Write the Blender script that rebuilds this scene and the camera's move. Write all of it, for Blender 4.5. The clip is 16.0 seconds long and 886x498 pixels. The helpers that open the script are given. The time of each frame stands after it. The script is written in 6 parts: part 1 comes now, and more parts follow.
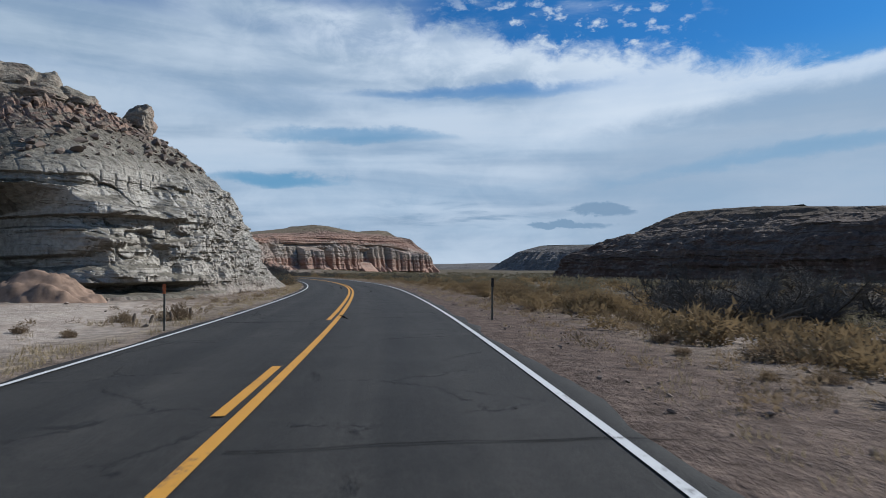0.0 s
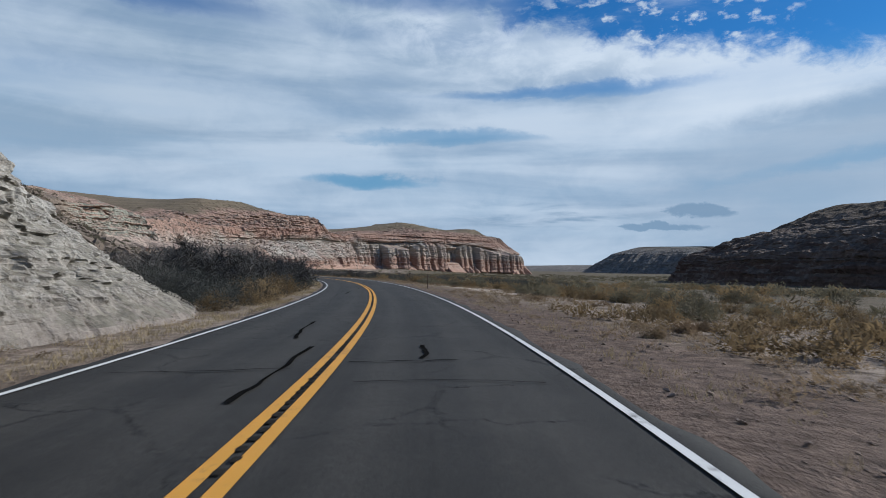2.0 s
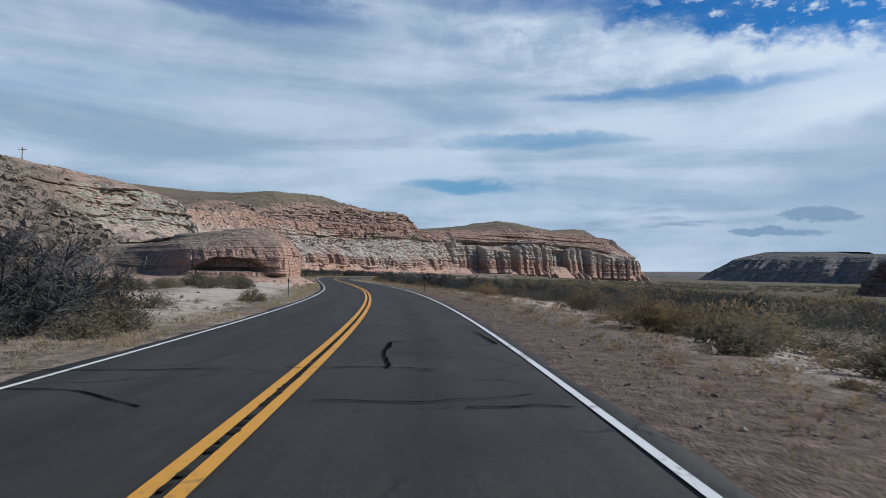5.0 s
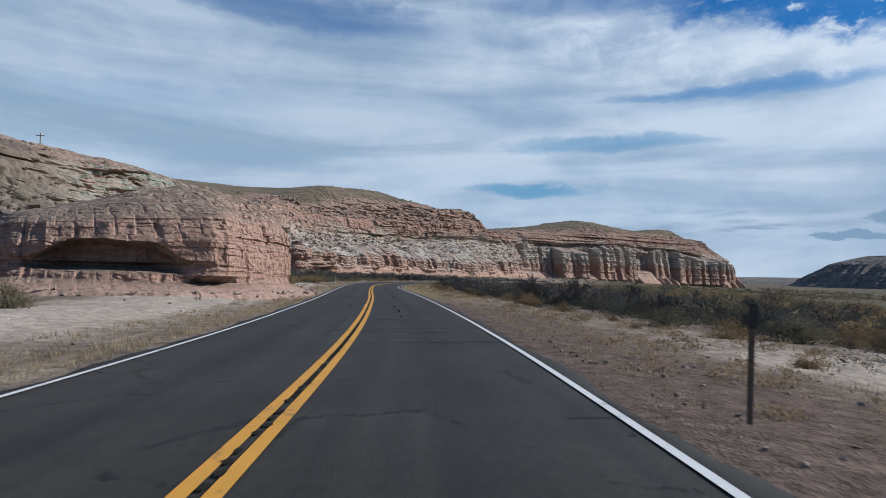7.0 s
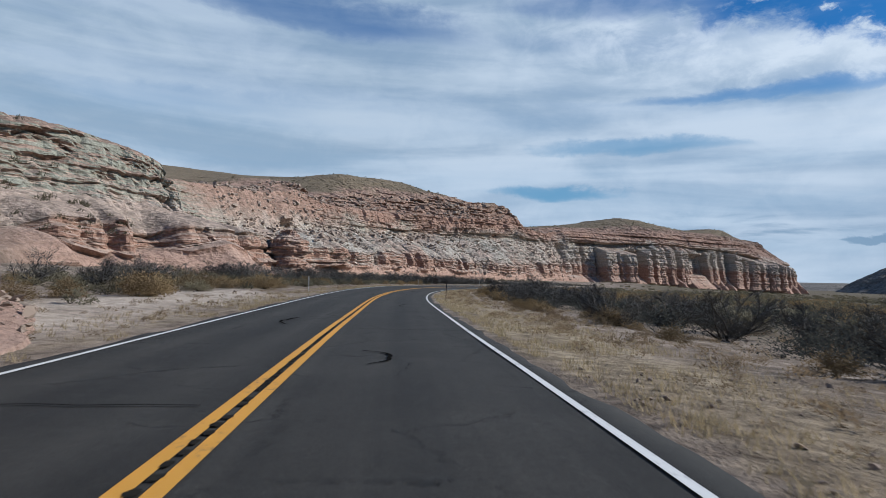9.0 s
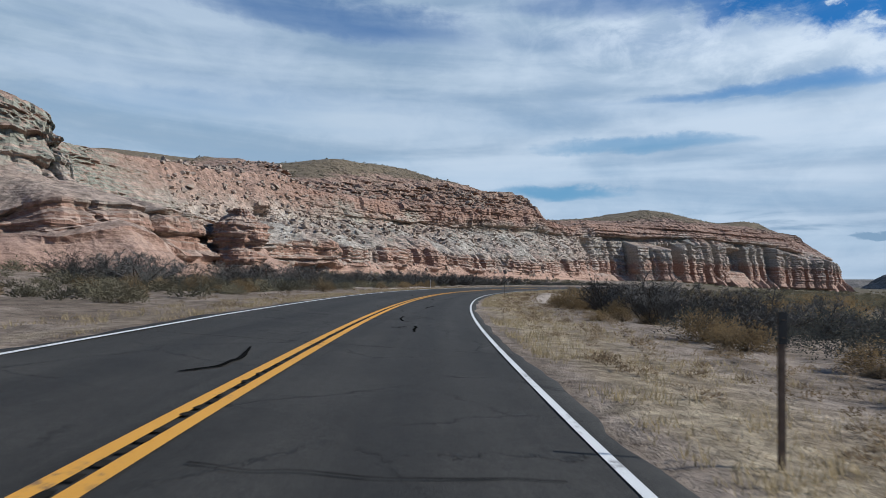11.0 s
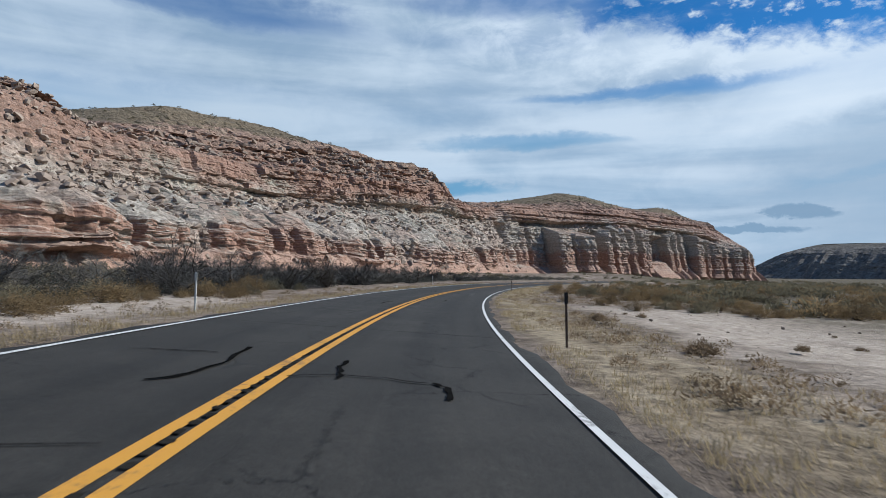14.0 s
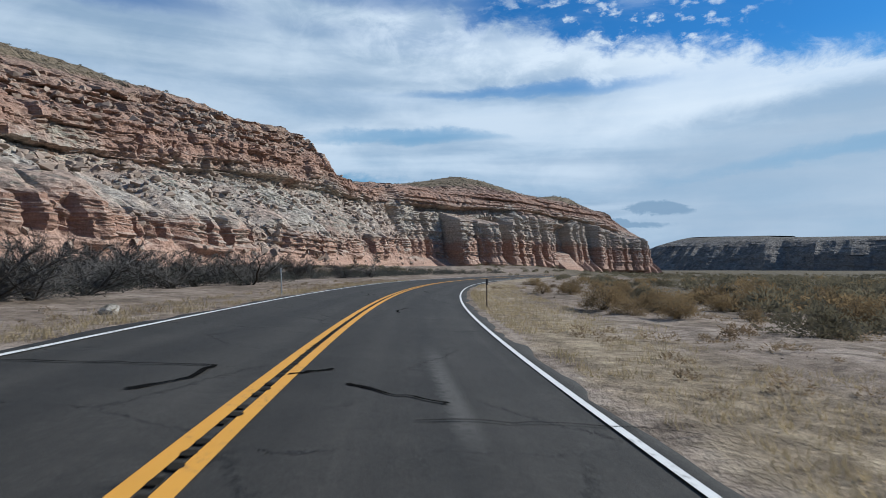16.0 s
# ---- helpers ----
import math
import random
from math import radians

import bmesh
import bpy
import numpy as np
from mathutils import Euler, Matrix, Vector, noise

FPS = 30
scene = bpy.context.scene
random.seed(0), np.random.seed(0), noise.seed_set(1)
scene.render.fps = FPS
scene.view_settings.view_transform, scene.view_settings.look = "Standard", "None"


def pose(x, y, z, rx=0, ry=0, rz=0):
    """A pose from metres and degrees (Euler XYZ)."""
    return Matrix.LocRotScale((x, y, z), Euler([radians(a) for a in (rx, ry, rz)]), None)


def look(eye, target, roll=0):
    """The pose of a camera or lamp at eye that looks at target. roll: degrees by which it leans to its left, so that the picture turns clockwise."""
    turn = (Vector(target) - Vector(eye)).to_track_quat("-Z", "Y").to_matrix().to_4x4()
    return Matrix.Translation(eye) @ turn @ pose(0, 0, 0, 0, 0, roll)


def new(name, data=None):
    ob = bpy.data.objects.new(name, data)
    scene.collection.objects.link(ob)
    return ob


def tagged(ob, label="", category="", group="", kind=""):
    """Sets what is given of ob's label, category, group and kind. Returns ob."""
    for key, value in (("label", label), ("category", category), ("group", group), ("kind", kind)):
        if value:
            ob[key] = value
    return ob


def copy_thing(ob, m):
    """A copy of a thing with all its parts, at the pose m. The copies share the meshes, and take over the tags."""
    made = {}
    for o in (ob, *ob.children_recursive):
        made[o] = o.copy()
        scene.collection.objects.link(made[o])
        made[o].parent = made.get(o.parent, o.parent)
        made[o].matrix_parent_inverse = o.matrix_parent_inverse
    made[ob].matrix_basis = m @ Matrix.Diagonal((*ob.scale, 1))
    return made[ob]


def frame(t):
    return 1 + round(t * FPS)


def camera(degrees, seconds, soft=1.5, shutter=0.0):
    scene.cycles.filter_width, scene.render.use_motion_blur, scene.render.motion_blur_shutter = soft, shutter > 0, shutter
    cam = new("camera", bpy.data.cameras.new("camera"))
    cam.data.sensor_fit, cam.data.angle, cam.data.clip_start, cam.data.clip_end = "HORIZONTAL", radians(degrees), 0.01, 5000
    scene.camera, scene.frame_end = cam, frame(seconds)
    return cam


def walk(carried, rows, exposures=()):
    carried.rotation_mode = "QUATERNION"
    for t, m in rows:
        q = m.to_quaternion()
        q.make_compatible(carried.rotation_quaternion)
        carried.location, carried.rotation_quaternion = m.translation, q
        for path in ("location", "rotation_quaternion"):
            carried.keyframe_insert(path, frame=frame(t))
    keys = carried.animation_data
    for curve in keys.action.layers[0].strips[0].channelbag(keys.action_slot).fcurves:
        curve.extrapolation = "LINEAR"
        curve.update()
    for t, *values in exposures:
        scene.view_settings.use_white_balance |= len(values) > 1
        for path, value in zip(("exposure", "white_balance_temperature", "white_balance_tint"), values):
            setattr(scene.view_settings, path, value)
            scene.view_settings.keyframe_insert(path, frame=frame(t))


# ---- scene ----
cam = camera(69.90, 16.0, soft=0.8, shutter=0.07)
# seconds, eye, yaw to the left, pitch up, roll
PATH = [
    (0, 0.000, 0.000, 1.427, -0.00, 1.86, -0.63),
    (0.5, -0.973, 11.148, 1.420, 2.39, 1.96, -0.44),
    (1, -2.009, 22.238, 1.425, 4.13, 2.00, -0.26),
    (1.5, -3.262, 33.303, 1.438, 6.21, 1.82, -0.28),
    (2, -4.940, 44.362, 1.428, 7.89, 2.00, 0.12),
    (2.5, -6.943, 55.449, 1.423, 8.48, 1.96, 0.29),
    (3, -9.190, 66.553, 1.423, 10.13, 1.91, 0.16),
    (3.5, -11.773, 77.559, 1.426, 11.68, 2.00, 0.29),
    (4, -14.680, 88.362, 1.420, 13.06, 2.15, 0.34),
    (4.5, -17.750, 99.118, 1.419, 15.20, 2.21, 0.45),
    (5, -21.085, 109.771, 1.414, 16.59, 2.36, 0.78),
    (7.5, -42.644, 162.468, 1.432, 23.25, 2.64, 1.14),
    (8, -47.552, 172.449, 1.425, 23.65, 2.61, 1.31),
    (8.5, -52.672, 182.289, 1.423, 24.06, 2.74, 1.33),
    (9, -57.955, 191.995, 1.430, 24.56, 2.87, 1.45),
    (11.5, -81.485, 237.031, 1.402, 25.10, 2.92, 0.73),
    (12, -85.922, 246.162, 1.420, 23.11, 2.91, 0.69),
    (12.5, -90.160, 255.757, 1.428, 21.62, 2.80, 0.37),
    (13, -94.267, 265.859, 1.419, 20.31, 2.68, 0.22),
    (13.5, -98.106, 276.115, 1.409, 17.91, 2.62, 0.01),
    (14, -101.588, 286.397, 1.421, 15.23, 2.54, -0.14),
    (14.5, -104.743, 296.825, 1.441, 12.96, 2.32, -0.54),
    (15, -107.696, 307.395, 1.431, 10.43, 2.16, -0.63),
    (15.5, -110.172, 318.092, 1.423, 7.91, 1.95, -0.63),
    (16, -112.239, 328.837, 1.417, 4.72, 1.92, -0.57),
]


def aim(x, y, z, yaw, pitch, roll):
    a, b = radians(yaw), radians(pitch)
    way = (-math.sin(a) * math.cos(b), math.cos(a) * math.cos(b), math.sin(b))
    return look((x, y, z), (x + way[0], y + way[1], z + way[2]), roll)


walk(cam, [(row[0], aim(*row[1:])) for row in PATH], [(0.0, 0.15, 5800, 8), (8.0, 0.22, 5800, 8), (12.0, 0.26, 5800, 7), (16.0, 0.34, 5800, 6)])

# ---- world and light ----
SUN_TO = Vector((0.79, 0.32, 0.54)).normalized()
sun = new("sun", bpy.data.lights.new("sun", "SUN"))
sun.data.energy, sun.data.angle, sun.data.color = 5.0, radians(0.6), (1.0, 0.92, 0.80)
sun.matrix_world = look((0, 0, 300), tuple(Vector((0, 0, 300)) - SUN_TO))


class Nodes:
    """Short-hand for wiring nodes."""

    def __init__(self, tree):
        self.tree = tree
        tree.nodes.clear()

    def add(self, kind, operation=None, use_clamp=None, clamp=None, interpolation_type=None, data_type=None, blend_type=None, attribute_name=None, feature=None):
        n = self.tree.nodes.new(kind)
        if operation is not None:
            n.operation = operation
        if use_clamp is not None:
            n.use_clamp = use_clamp
        if clamp is not None:
            n.clamp = clamp
        if interpolation_type is not None:
            n.interpolation_type = interpolation_type
        if data_type is not None:
            n.data_type = data_type
        if blend_type is not None:
            n.blend_type = blend_type
        if attribute_name is not None:
            n.attribute_name = attribute_name
        if feature is not None:
            n.feature = feature
        return n

    def put(self, socket, value):
        if isinstance(value, bpy.types.NodeSocket):
            self.tree.links.new(value, socket)
        elif isinstance(value, tuple) and len(value) == 3 and socket.type == "RGBA":
            socket.default_value = (*value, 1)
        else:
            socket.default_value = value

    def calc(self, op, a, b=0.0, c=0.0, clamp=False):
        n = self.add("ShaderNodeMath", operation=op, use_clamp=clamp)
        for socket, value in zip(n.inputs, (a, b, c)):
            self.put(socket, value)
        return n.outputs[0]

    def vec(self, x, y, z):
        n = self.add("ShaderNodeCombineXYZ")
        for socket, value in zip(n.inputs, (x, y, z)):
            self.put(socket, value)
        return n.outputs[0]

    def split(self, v):
        n = self.add("ShaderNodeSeparateXYZ")
        self.put(n.inputs[0], v)
        return n.outputs

    def scaled(self, v, s):
        n = self.add("ShaderNodeVectorMath", operation="MULTIPLY")
        self.put(n.inputs[0], v)
        n.inputs[1].default_value = s
        return n.outputs[0]

    def noise(self, v, scale, detail=4.0, rough=0.55, distort=0.0):
        n = self.add("ShaderNodeTexNoise")
        self.put(n.inputs["Vector"], v)
        n.inputs["Scale"].default_value, n.inputs["Detail"].default_value = scale, detail
        n.inputs["Roughness"].default_value, n.inputs["Distortion"].default_value = rough, distort
        return n.outputs["Fac"]

    def ramp(self, fac, *stops, smooth=False):
        n = self.add("ShaderNodeValToRGB")
        self.put(n.inputs[0], fac)
        els = n.color_ramp.elements
        n.color_ramp.interpolation = "EASE" if smooth else "LINEAR"
        while len(els) < len(stops):
            els.new(1.0)
        for el, (at, col) in zip(els, stops):
            el.position = at
            el.color = (*col, 1) if isinstance(col, tuple) else (col, col, col, 1)
        return n.outputs[0]

    def span(self, x, lo, hi, a=0.0, b=1.0):
        n = self.add("ShaderNodeMapRange", clamp=True, interpolation_type="SMOOTHSTEP")
        for socket, value in zip(n.inputs, (x, lo, hi, a, b)):
            self.put(socket, value)
        return n.outputs[0]

    def mix(self, fac, a, b, blend="MIX"):
        n = self.add("ShaderNodeMix", data_type="RGBA", blend_type=blend)
        self.put(n.inputs[0], fac)
        self.put(n.inputs[6], a)
        self.put(n.inputs[7], b)
        return n.outputs[2]


def build_world():
    world = bpy.data.worlds.new("sky")
    scene.world = world
    world.use_nodes = True
    w = Nodes(world.node_tree)
    sky = w.add("ShaderNodeTexSky")
    sky.sky_type, sky.sun_disc = "NISHITA", False
    sky.sun_elevation = math.asin(SUN_TO.z)
    sky.sun_rotation = math.atan2(SUN_TO.x, SUN_TO.y)
    sky.air_density, sky.dust_density, sky.ozone_density = 1.0, 0.4, 2.5
    d = w.add("ShaderNodeTexCoord").outputs["Generated"]
    x, y, z = w.split(d)
    h = w.calc("MAXIMUM", z, 0.0)
    # bearing to the right of +y and height above the horizon, in degrees
    bear = w.calc("MULTIPLY", w.calc("ARCTAN2", x, y), 57.296)
    high = w.calc("MULTIPLY", w.calc("ARCSINE", h), 57.296)

    def field(sb, sh, seed, detail=5.0, rough=0.55, distort=0.3):
        """Noise over bearing and height, about zero."""
        f = w.noise(w.vec(w.calc("MULTIPLY", bear, sb), w.calc("MULTIPLY", high, sh), seed), 1.0, detail, rough, distort)
        return w.calc("SUBTRACT", f, 0.5)

    drift = field(0.05, 0.22, 1.0)
    billow = field(0.20, 0.34, 2.0, 7.0, 0.62, 0.4)
    tuft = field(0.42, 0.62, 3.0, 7.0, 0.66, 0.5)
    side = w.calc("ADD", bear, w.calc("MULTIPLY", drift, 16.0))
    rise = w.calc("ADD", high, w.calc("ADD", w.calc("MULTIPLY", drift, 1.6), w.calc("ADD", w.calc("MULTIPLY", billow, 1.7), w.calc("MULTIPLY", tuft, 0.7))))

    def spot(b0, h0, wb, wh, slope=0.0, hard=0.0):
        """A soft-edged long patch of sky or cloud."""
        u = w.calc("DIVIDE", w.calc("SUBTRACT", w.calc("ADD", side, w.calc("MULTIPLY", tuft, 5.0)), b0), wb)
        v = w.calc("SUBTRACT", w.calc("SUBTRACT", rise, h0), w.calc("MULTIPLY", w.calc("SUBTRACT", bear, b0), slope))
        v = w.calc("DIVIDE", v, wh)
        r = w.calc("ADD", w.calc("MULTIPLY", u, u), w.calc("MULTIPLY", v, v))
        return w.span(r, 1.0, hard)

    # the clear wedge: above a ragged edge that falls to the right, and above a slanting bank that rises to the right
    ragged = w.calc("ADD", high, w.calc("ADD", w.calc("MULTIPLY", billow, 5.0), w.calc("MULTIPLY", tuft, 3.0)))
    over = w.calc("SUBTRACT", ragged, w.calc("SUBTRACT", 20.6, w.calc("MULTIPLY", bear, 0.19)))
    crisp = w.calc("ADD", high, w.calc("ADD", w.calc("MULTIPLY", billow, 1.5), w.calc("MULTIPLY", tuft, 0.9)))
    bank_top = w.calc("ADD", 10.2, w.calc("MULTIPLY", bear, w.calc("SUBTRACT", 0.235, w.calc("MULTIPLY", bear, 0.0025))))
    above = w.calc("SUBTRACT", crisp, bank_top)
    clear = w.calc("MULTIPLY", w.span(over, -0.6, 1.6), w.span(above, -0.1, 0.7))
    clear = w.calc("MULTIPLY", clear, w.span(w.calc("ADD", bear, w.calc("MULTIPLY", drift, 20.0)), -12.0, 3.0))
    # veils and streaks of blue between the cloud bands
    cover = w.calc("ADD", 0.93, w.calc("ADD", w.calc("MULTIPLY", field(0.04, 0.36, 4.0, 5.0, 0.5), 0.7), w.calc("MULTIPLY", billow, 0.2)))
    for b0, h0, wb, wh, tilt, deep in ((4, 15.7, 14, 0.85, 0.01, 0.6), (-8, 12.0, 10, 0.9, 0.0, 0.7), (-13, 8.2, 9, 0.8, 0.0, 0.8), (-36, 22.6, 17, 2.2, -0.05, 0.7), (-8, 24.0, 14, 2.0, 0.0, 0.6), (30, 9.0, 16, 0.9, 0.1, 0.45), (-48, 14.5, 14, 1.3, 0.03, 0.22)):
        cover = w.calc("SUBTRACT", cover, w.calc("MULTIPLY", spot(b0, h0, wb, wh, tilt), deep))
    cover = w.calc("MINIMUM", w.calc("MAXIMUM", cover, 0.0), 1.0)
    puffs = w.calc("MULTIPLY", w.span(field(0.50, 0.85, 5.0, 7.0, 0.6, 0.15), 0.02, 0.2), spot(12, 20.3, 15, 4.2, -0.1))
    wisps = w.calc("MULTIPLY", w.span(field(0.09, 0.35, 6.0, 6.0, 0.6), -0.02, 0.25, 0.0, 0.55), w.span(high, 20.0, 24.0))
    open_cover = w.calc("MAXIMUM", puffs, wisps)
    density = w.calc("ADD", w.calc("MULTIPLY", cover, w.calc("SUBTRACT", 1.0, clear)), w.calc("MULTIPLY", open_cover, clear))
    # the cloud sheet thins out towards the zenith
    density = w.calc("MULTIPLY", density, w.span(high, 26.0, 42.0, 1.0, 0.12))
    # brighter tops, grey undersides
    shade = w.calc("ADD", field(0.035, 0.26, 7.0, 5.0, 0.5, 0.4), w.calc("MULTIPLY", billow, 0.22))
    white = w.mix(w.span(shade, -0.17, 0.15), (3.5, 4.45, 5.55), (6.1, 6.75, 7.45))
    west = w.calc("MULTIPLY", w.span(bear, 0.0, -42.0, 0.0, 0.8), w.span(high, 4.0, 14.0))
    white = w.mix(west, white, w.mix(w.span(shade, -0.15, 0.15), (3.2, 4.1, 5.0), (4.9, 5.65, 6.4)))
    # sunlit upper rims of the ragged edge and of the slanting bank
    rim = w.calc("MULTIPLY", w.span(over, -5.5, -1.0), w.span(billow, -0.12, 0.12, 0.3, 1.0))
    rim = w.calc("MULTIPLY", rim, w.calc("MULTIPLY", w.span(bear, -24.0, -6.0), w.span(bear, 26.0, 18.0)))
    lip = w.calc("MULTIPLY", w.span(above, -1.9, -0.2), w.span(bear, 5.0, 15.0))
    white = w.mix(w.calc("MULTIPLY", w.span(above, -0.6, -3.2), w.span(bear, 6.0, 20.0, 0.0, 0.75)), white, (3.9, 4.75, 5.7))
    white = w.mix(w.calc("MAXIMUM", w.calc("MULTIPLY", rim, 0.9), w.calc("MULTIPLY", lip, 0.95)), white, (7.2, 7.7, 8.2))
    white = w.mix(w.calc("MULTIPLY", puffs, clear), white, (6.3, 6.9, 7.6))
    # small flat grey clouds low over the valley
    flat = w.span(field(0.10, 0.8, 8.0, 5.0, 0.55), -0.05, 0.14)
    low = w.calc("MULTIPLY", flat, spot(2.0, 4.9, 13.0, 1.7))
    for b0, h0, wb, wh in ((15.3, 5.2, 3.0, 0.75), (11.5, 3.8, 3.6, 0.45)):
        low = w.calc("MAXIMUM", low, spot(b0, h0, wb, wh, 0.0, 0.45))
    white = w.mix(w.calc("MULTIPLY", low, 0.85), white, (2.25, 3.25, 4.4))
    density = w.calc("MAXIMUM", density, w.calc("MULTIPLY", low, 0.9))
    blue = w.mix(1.0, sky.outputs[0], (0.22, 0.60, 0.92), "MULTIPLY")
    blue = w.mix(w.span(high, 19.0, 10.0, 0.0, 0.9), blue, (1.8, 3.6, 5.2))
    blue = w.mix(w.span(high, 3.5, 0.5), blue, (4.3, 5.4, 6.3))
    col = w.mix(density, blue, white)
    ground = w.span(z, -0.01, 0.0)
    col = w.mix(ground, (1.6, 1.2, 0.9), col)
    bg = w.add("ShaderNodeBackground")
    w.put(bg.inputs[0], col)
    bg.inputs[1].default_value = 0.084
    out = w.add("ShaderNodeOutputWorld")
    w.put(out.inputs[0], bg.outputs[0])


build_world()

# ---- materials ----


def material(name, rough=0.9, spec=0.25):
    m = bpy.data.materials.new(name)
    m.use_nodes = True
    n = Nodes(m.node_tree)
    bsdf, out = n.add("ShaderNodeBsdfPrincipled"), n.add("ShaderNodeOutputMaterial")
    n.put(out.inputs[0], bsdf.outputs[0])
    bsdf.inputs["Roughness"].default_value = rough
    bsdf.inputs["Specular IOR Level"].default_value = spec
    return m, n, bsdf


def bump(n, bsdf, height, strength=0.5, distance=0.05):
    b = n.add("ShaderNodeBump")
    b.inputs["Strength"].default_value, b.inputs["Distance"].default_value = strength, distance
    n.put(b.inputs["Height"], height)
    n.put(bsdf.inputs["Normal"], b.outputs[0])


def place(n):
    return n.add("ShaderNodeNewGeometry").outputs["Position"]


def attr(n, name):
    return n.add("ShaderNodeAttribute", attribute_name=name).outputs["Fac"]


def plain(name, col, rough=0.8, var=0.25, scale=8.0, spec=0.3, metal=0.0):
    m, n, b = material(name, rough, spec)
    b.inputs["Metallic"].default_value = metal
    f = n.noise(place(n), scale, 5.0, 0.6)
    lo, hi = (tuple(c * (1 + k * var) for c in col) for k in (-1, 1))
    n.put(b.inputs["Base Color"], n.ramp(f, (0.3, lo), (0.7, hi)))
    bump(n, b, n.noise(place(n), scale * 6, 3.0), 0.3, 0.01)
    return m


def rock_material(name, stops, band_scale=1.0, grain=1.0, band_mix=0.5, green=0.0, rubble=None, steep=(0.68, 0.44), soil=False):
    """Layered rock: beds of colour on the steep faces, loose rubble where the slope is gentle enough to hold it."""
    m, n, b = material(name, 0.93, 0.12)
    p = place(n)
    lev = attr(n, "level")
    big = n.noise(p, 0.05, 4.0, 0.6)
    lev = n.calc("ADD", lev, n.calc("MULTIPLY", n.calc("SUBTRACT", big, 0.5), 1.5))
    lev = n.calc("ADD", lev, n.calc("MULTIPLY", n.calc("SUBTRACT", n.noise(p, 0.5, 5.0, 0.65), 0.5), 0.7))
    base = n.ramp(n.calc("DIVIDE", lev, 7.0), *[(at / 7.0, col) for at, col in stops])
    if green:
        base = n.mix(n.calc("MULTIPLY", n.span(n.split(p)[1], 330.0, 290.0), n.span(lev, 2.8, 3.1, 0.0, 0.9)), base, (0.275, 0.23, 0.184))
    bands = n.noise(n.scaled(p, (0.022, 0.022, 1.0 * band_scale)), 1.0, 5.0, 0.65, 0.15)
    thin = n.noise(n.scaled(p, (0.06, 0.06, 3.6 * band_scale)), 1.0, 4.0, 0.6, 0.1)
    # bedding tones; the darkest stop also paints in shade between the beds
    tone = n.ramp(n.calc("ADD", n.calc("MULTIPLY", bands, 0.55), n.calc("MULTIPLY", thin, 0.45)), (0.36, (0.55, 0.47, 0.43)), (0.46, (0.96, 0.93, 0.91)), (0.60, (1.16, 1.16, 1.16)))
    massive = n.calc("MULTIPLY", n.span(lev, 3.1, 3.3), n.span(lev, 4.3, 4.1))
    col = n.mix(n.calc("MULTIPLY", band_mix, n.calc("SUBTRACT", 1.0, n.calc("MULTIPLY", massive, 0.55))), base, tone, "MULTIPLY")
    if green:
        g = n.span(n.noise(n.scaled(p, (0.03, 0.03, 0.07)), 1.0, 4.0, 0.6), 0.42, 0.56, 0.0, green)
        g = n.calc("MULTIPLY", g, n.calc("MULTIPLY", n.span(lev, 1.9, 2.3), n.span(lev, 3.9, 3.3)))
        g = n.calc("MULTIPLY", g, n.span(n.split(p)[1], 560.0, 420.0, 0.15, 1.0))
        col = n.mix(g, col, n.mix(thin, (0.175, 0.178, 0.148), (0.29, 0.30, 0.258)))
        # pale green shelves above the bays
        run = n.split(p)[1]
        g = n.calc("MULTIPLY", n.calc("MULTIPLY", n.span(run, 238.0, 250.0), n.span(run, 314.0, 300.0)), n.calc("MULTIPLY", n.span(lev, 2.8, 3.1), n.span(lev, 4.7, 4.3, 0.0, 0.85)))
        col = n.mix(g, col, n.mix(thin, (0.16, 0.165, 0.135), (0.34, 0.35, 0.295)))
    if rubble:
        up = n.calc("ABSOLUTE", n.split(n.add("ShaderNodeNewGeometry").outputs["True Normal"])[2])
        up = n.calc("ADD", up, n.calc("MULTIPLY", n.calc("SUBTRACT", n.noise(p, 0.35, 4.0, 0.6), 0.5), 0.5))
        loose = n.calc("MAXIMUM", n.span(up, steep[1], steep[0], 0.0, 0.85), n.calc("MULTIPLY", attr(n, "cover"), n.span(up, 0.05, 0.35, 0.3, 0.95)))
        loose = n.calc("MULTIPLY", loose, n.span(lev, 5.5, 5.0))
        loose = n.calc("MULTIPLY", loose, n.span(lev, 0.4, 1.0)) if soil else loose
        hue = n.span(n.noise(n.scaled(p, (0.045, 0.045, 0.03)), 1.0, 4.0, 0.6, 0.4), 0.40, 0.60)
        hue = n.calc("MULTIPLY", hue, n.span(lev, 3.7, 3.1)) if len(rubble) > 2 else hue
        low = n.mix(n.span(lev, 3.1, 3.7), rubble[0], rubble[2]) if len(rubble) > 2 else rubble[0]
        hue = n.calc("MULTIPLY", hue, n.span(n.split(p)[1], 300.0, 345.0, 0.1, 1.0)) if green else hue
        fallen = n.mix(hue, low, rubble[1])
        spots = n.add("ShaderNodeTexVoronoi")
        n.put(spots.inputs["Vector"], p)
        spots.inputs["Scale"].default_value = 0.95 * grain
        chips = n.split(spots.outputs["Color"])[0]
        fallen = n.mix(0.8, fallen, n.ramp(chips, (0.0, 0.55), (0.5, 1.0), (1.0, 1.5)), "MULTIPLY")
        # low hill before the cliff: brown rubble darkened, its slope's shade in the colour
        fallen = n.mix(n.span(n.split(p)[1], 250.0, 234.0, 0.0, 0.85), fallen, n.mix(chips, (0.072, 0.057, 0.044), (0.19, 0.157, 0.13))) if green else fallen
        col = n.mix(loose, col, fallen)
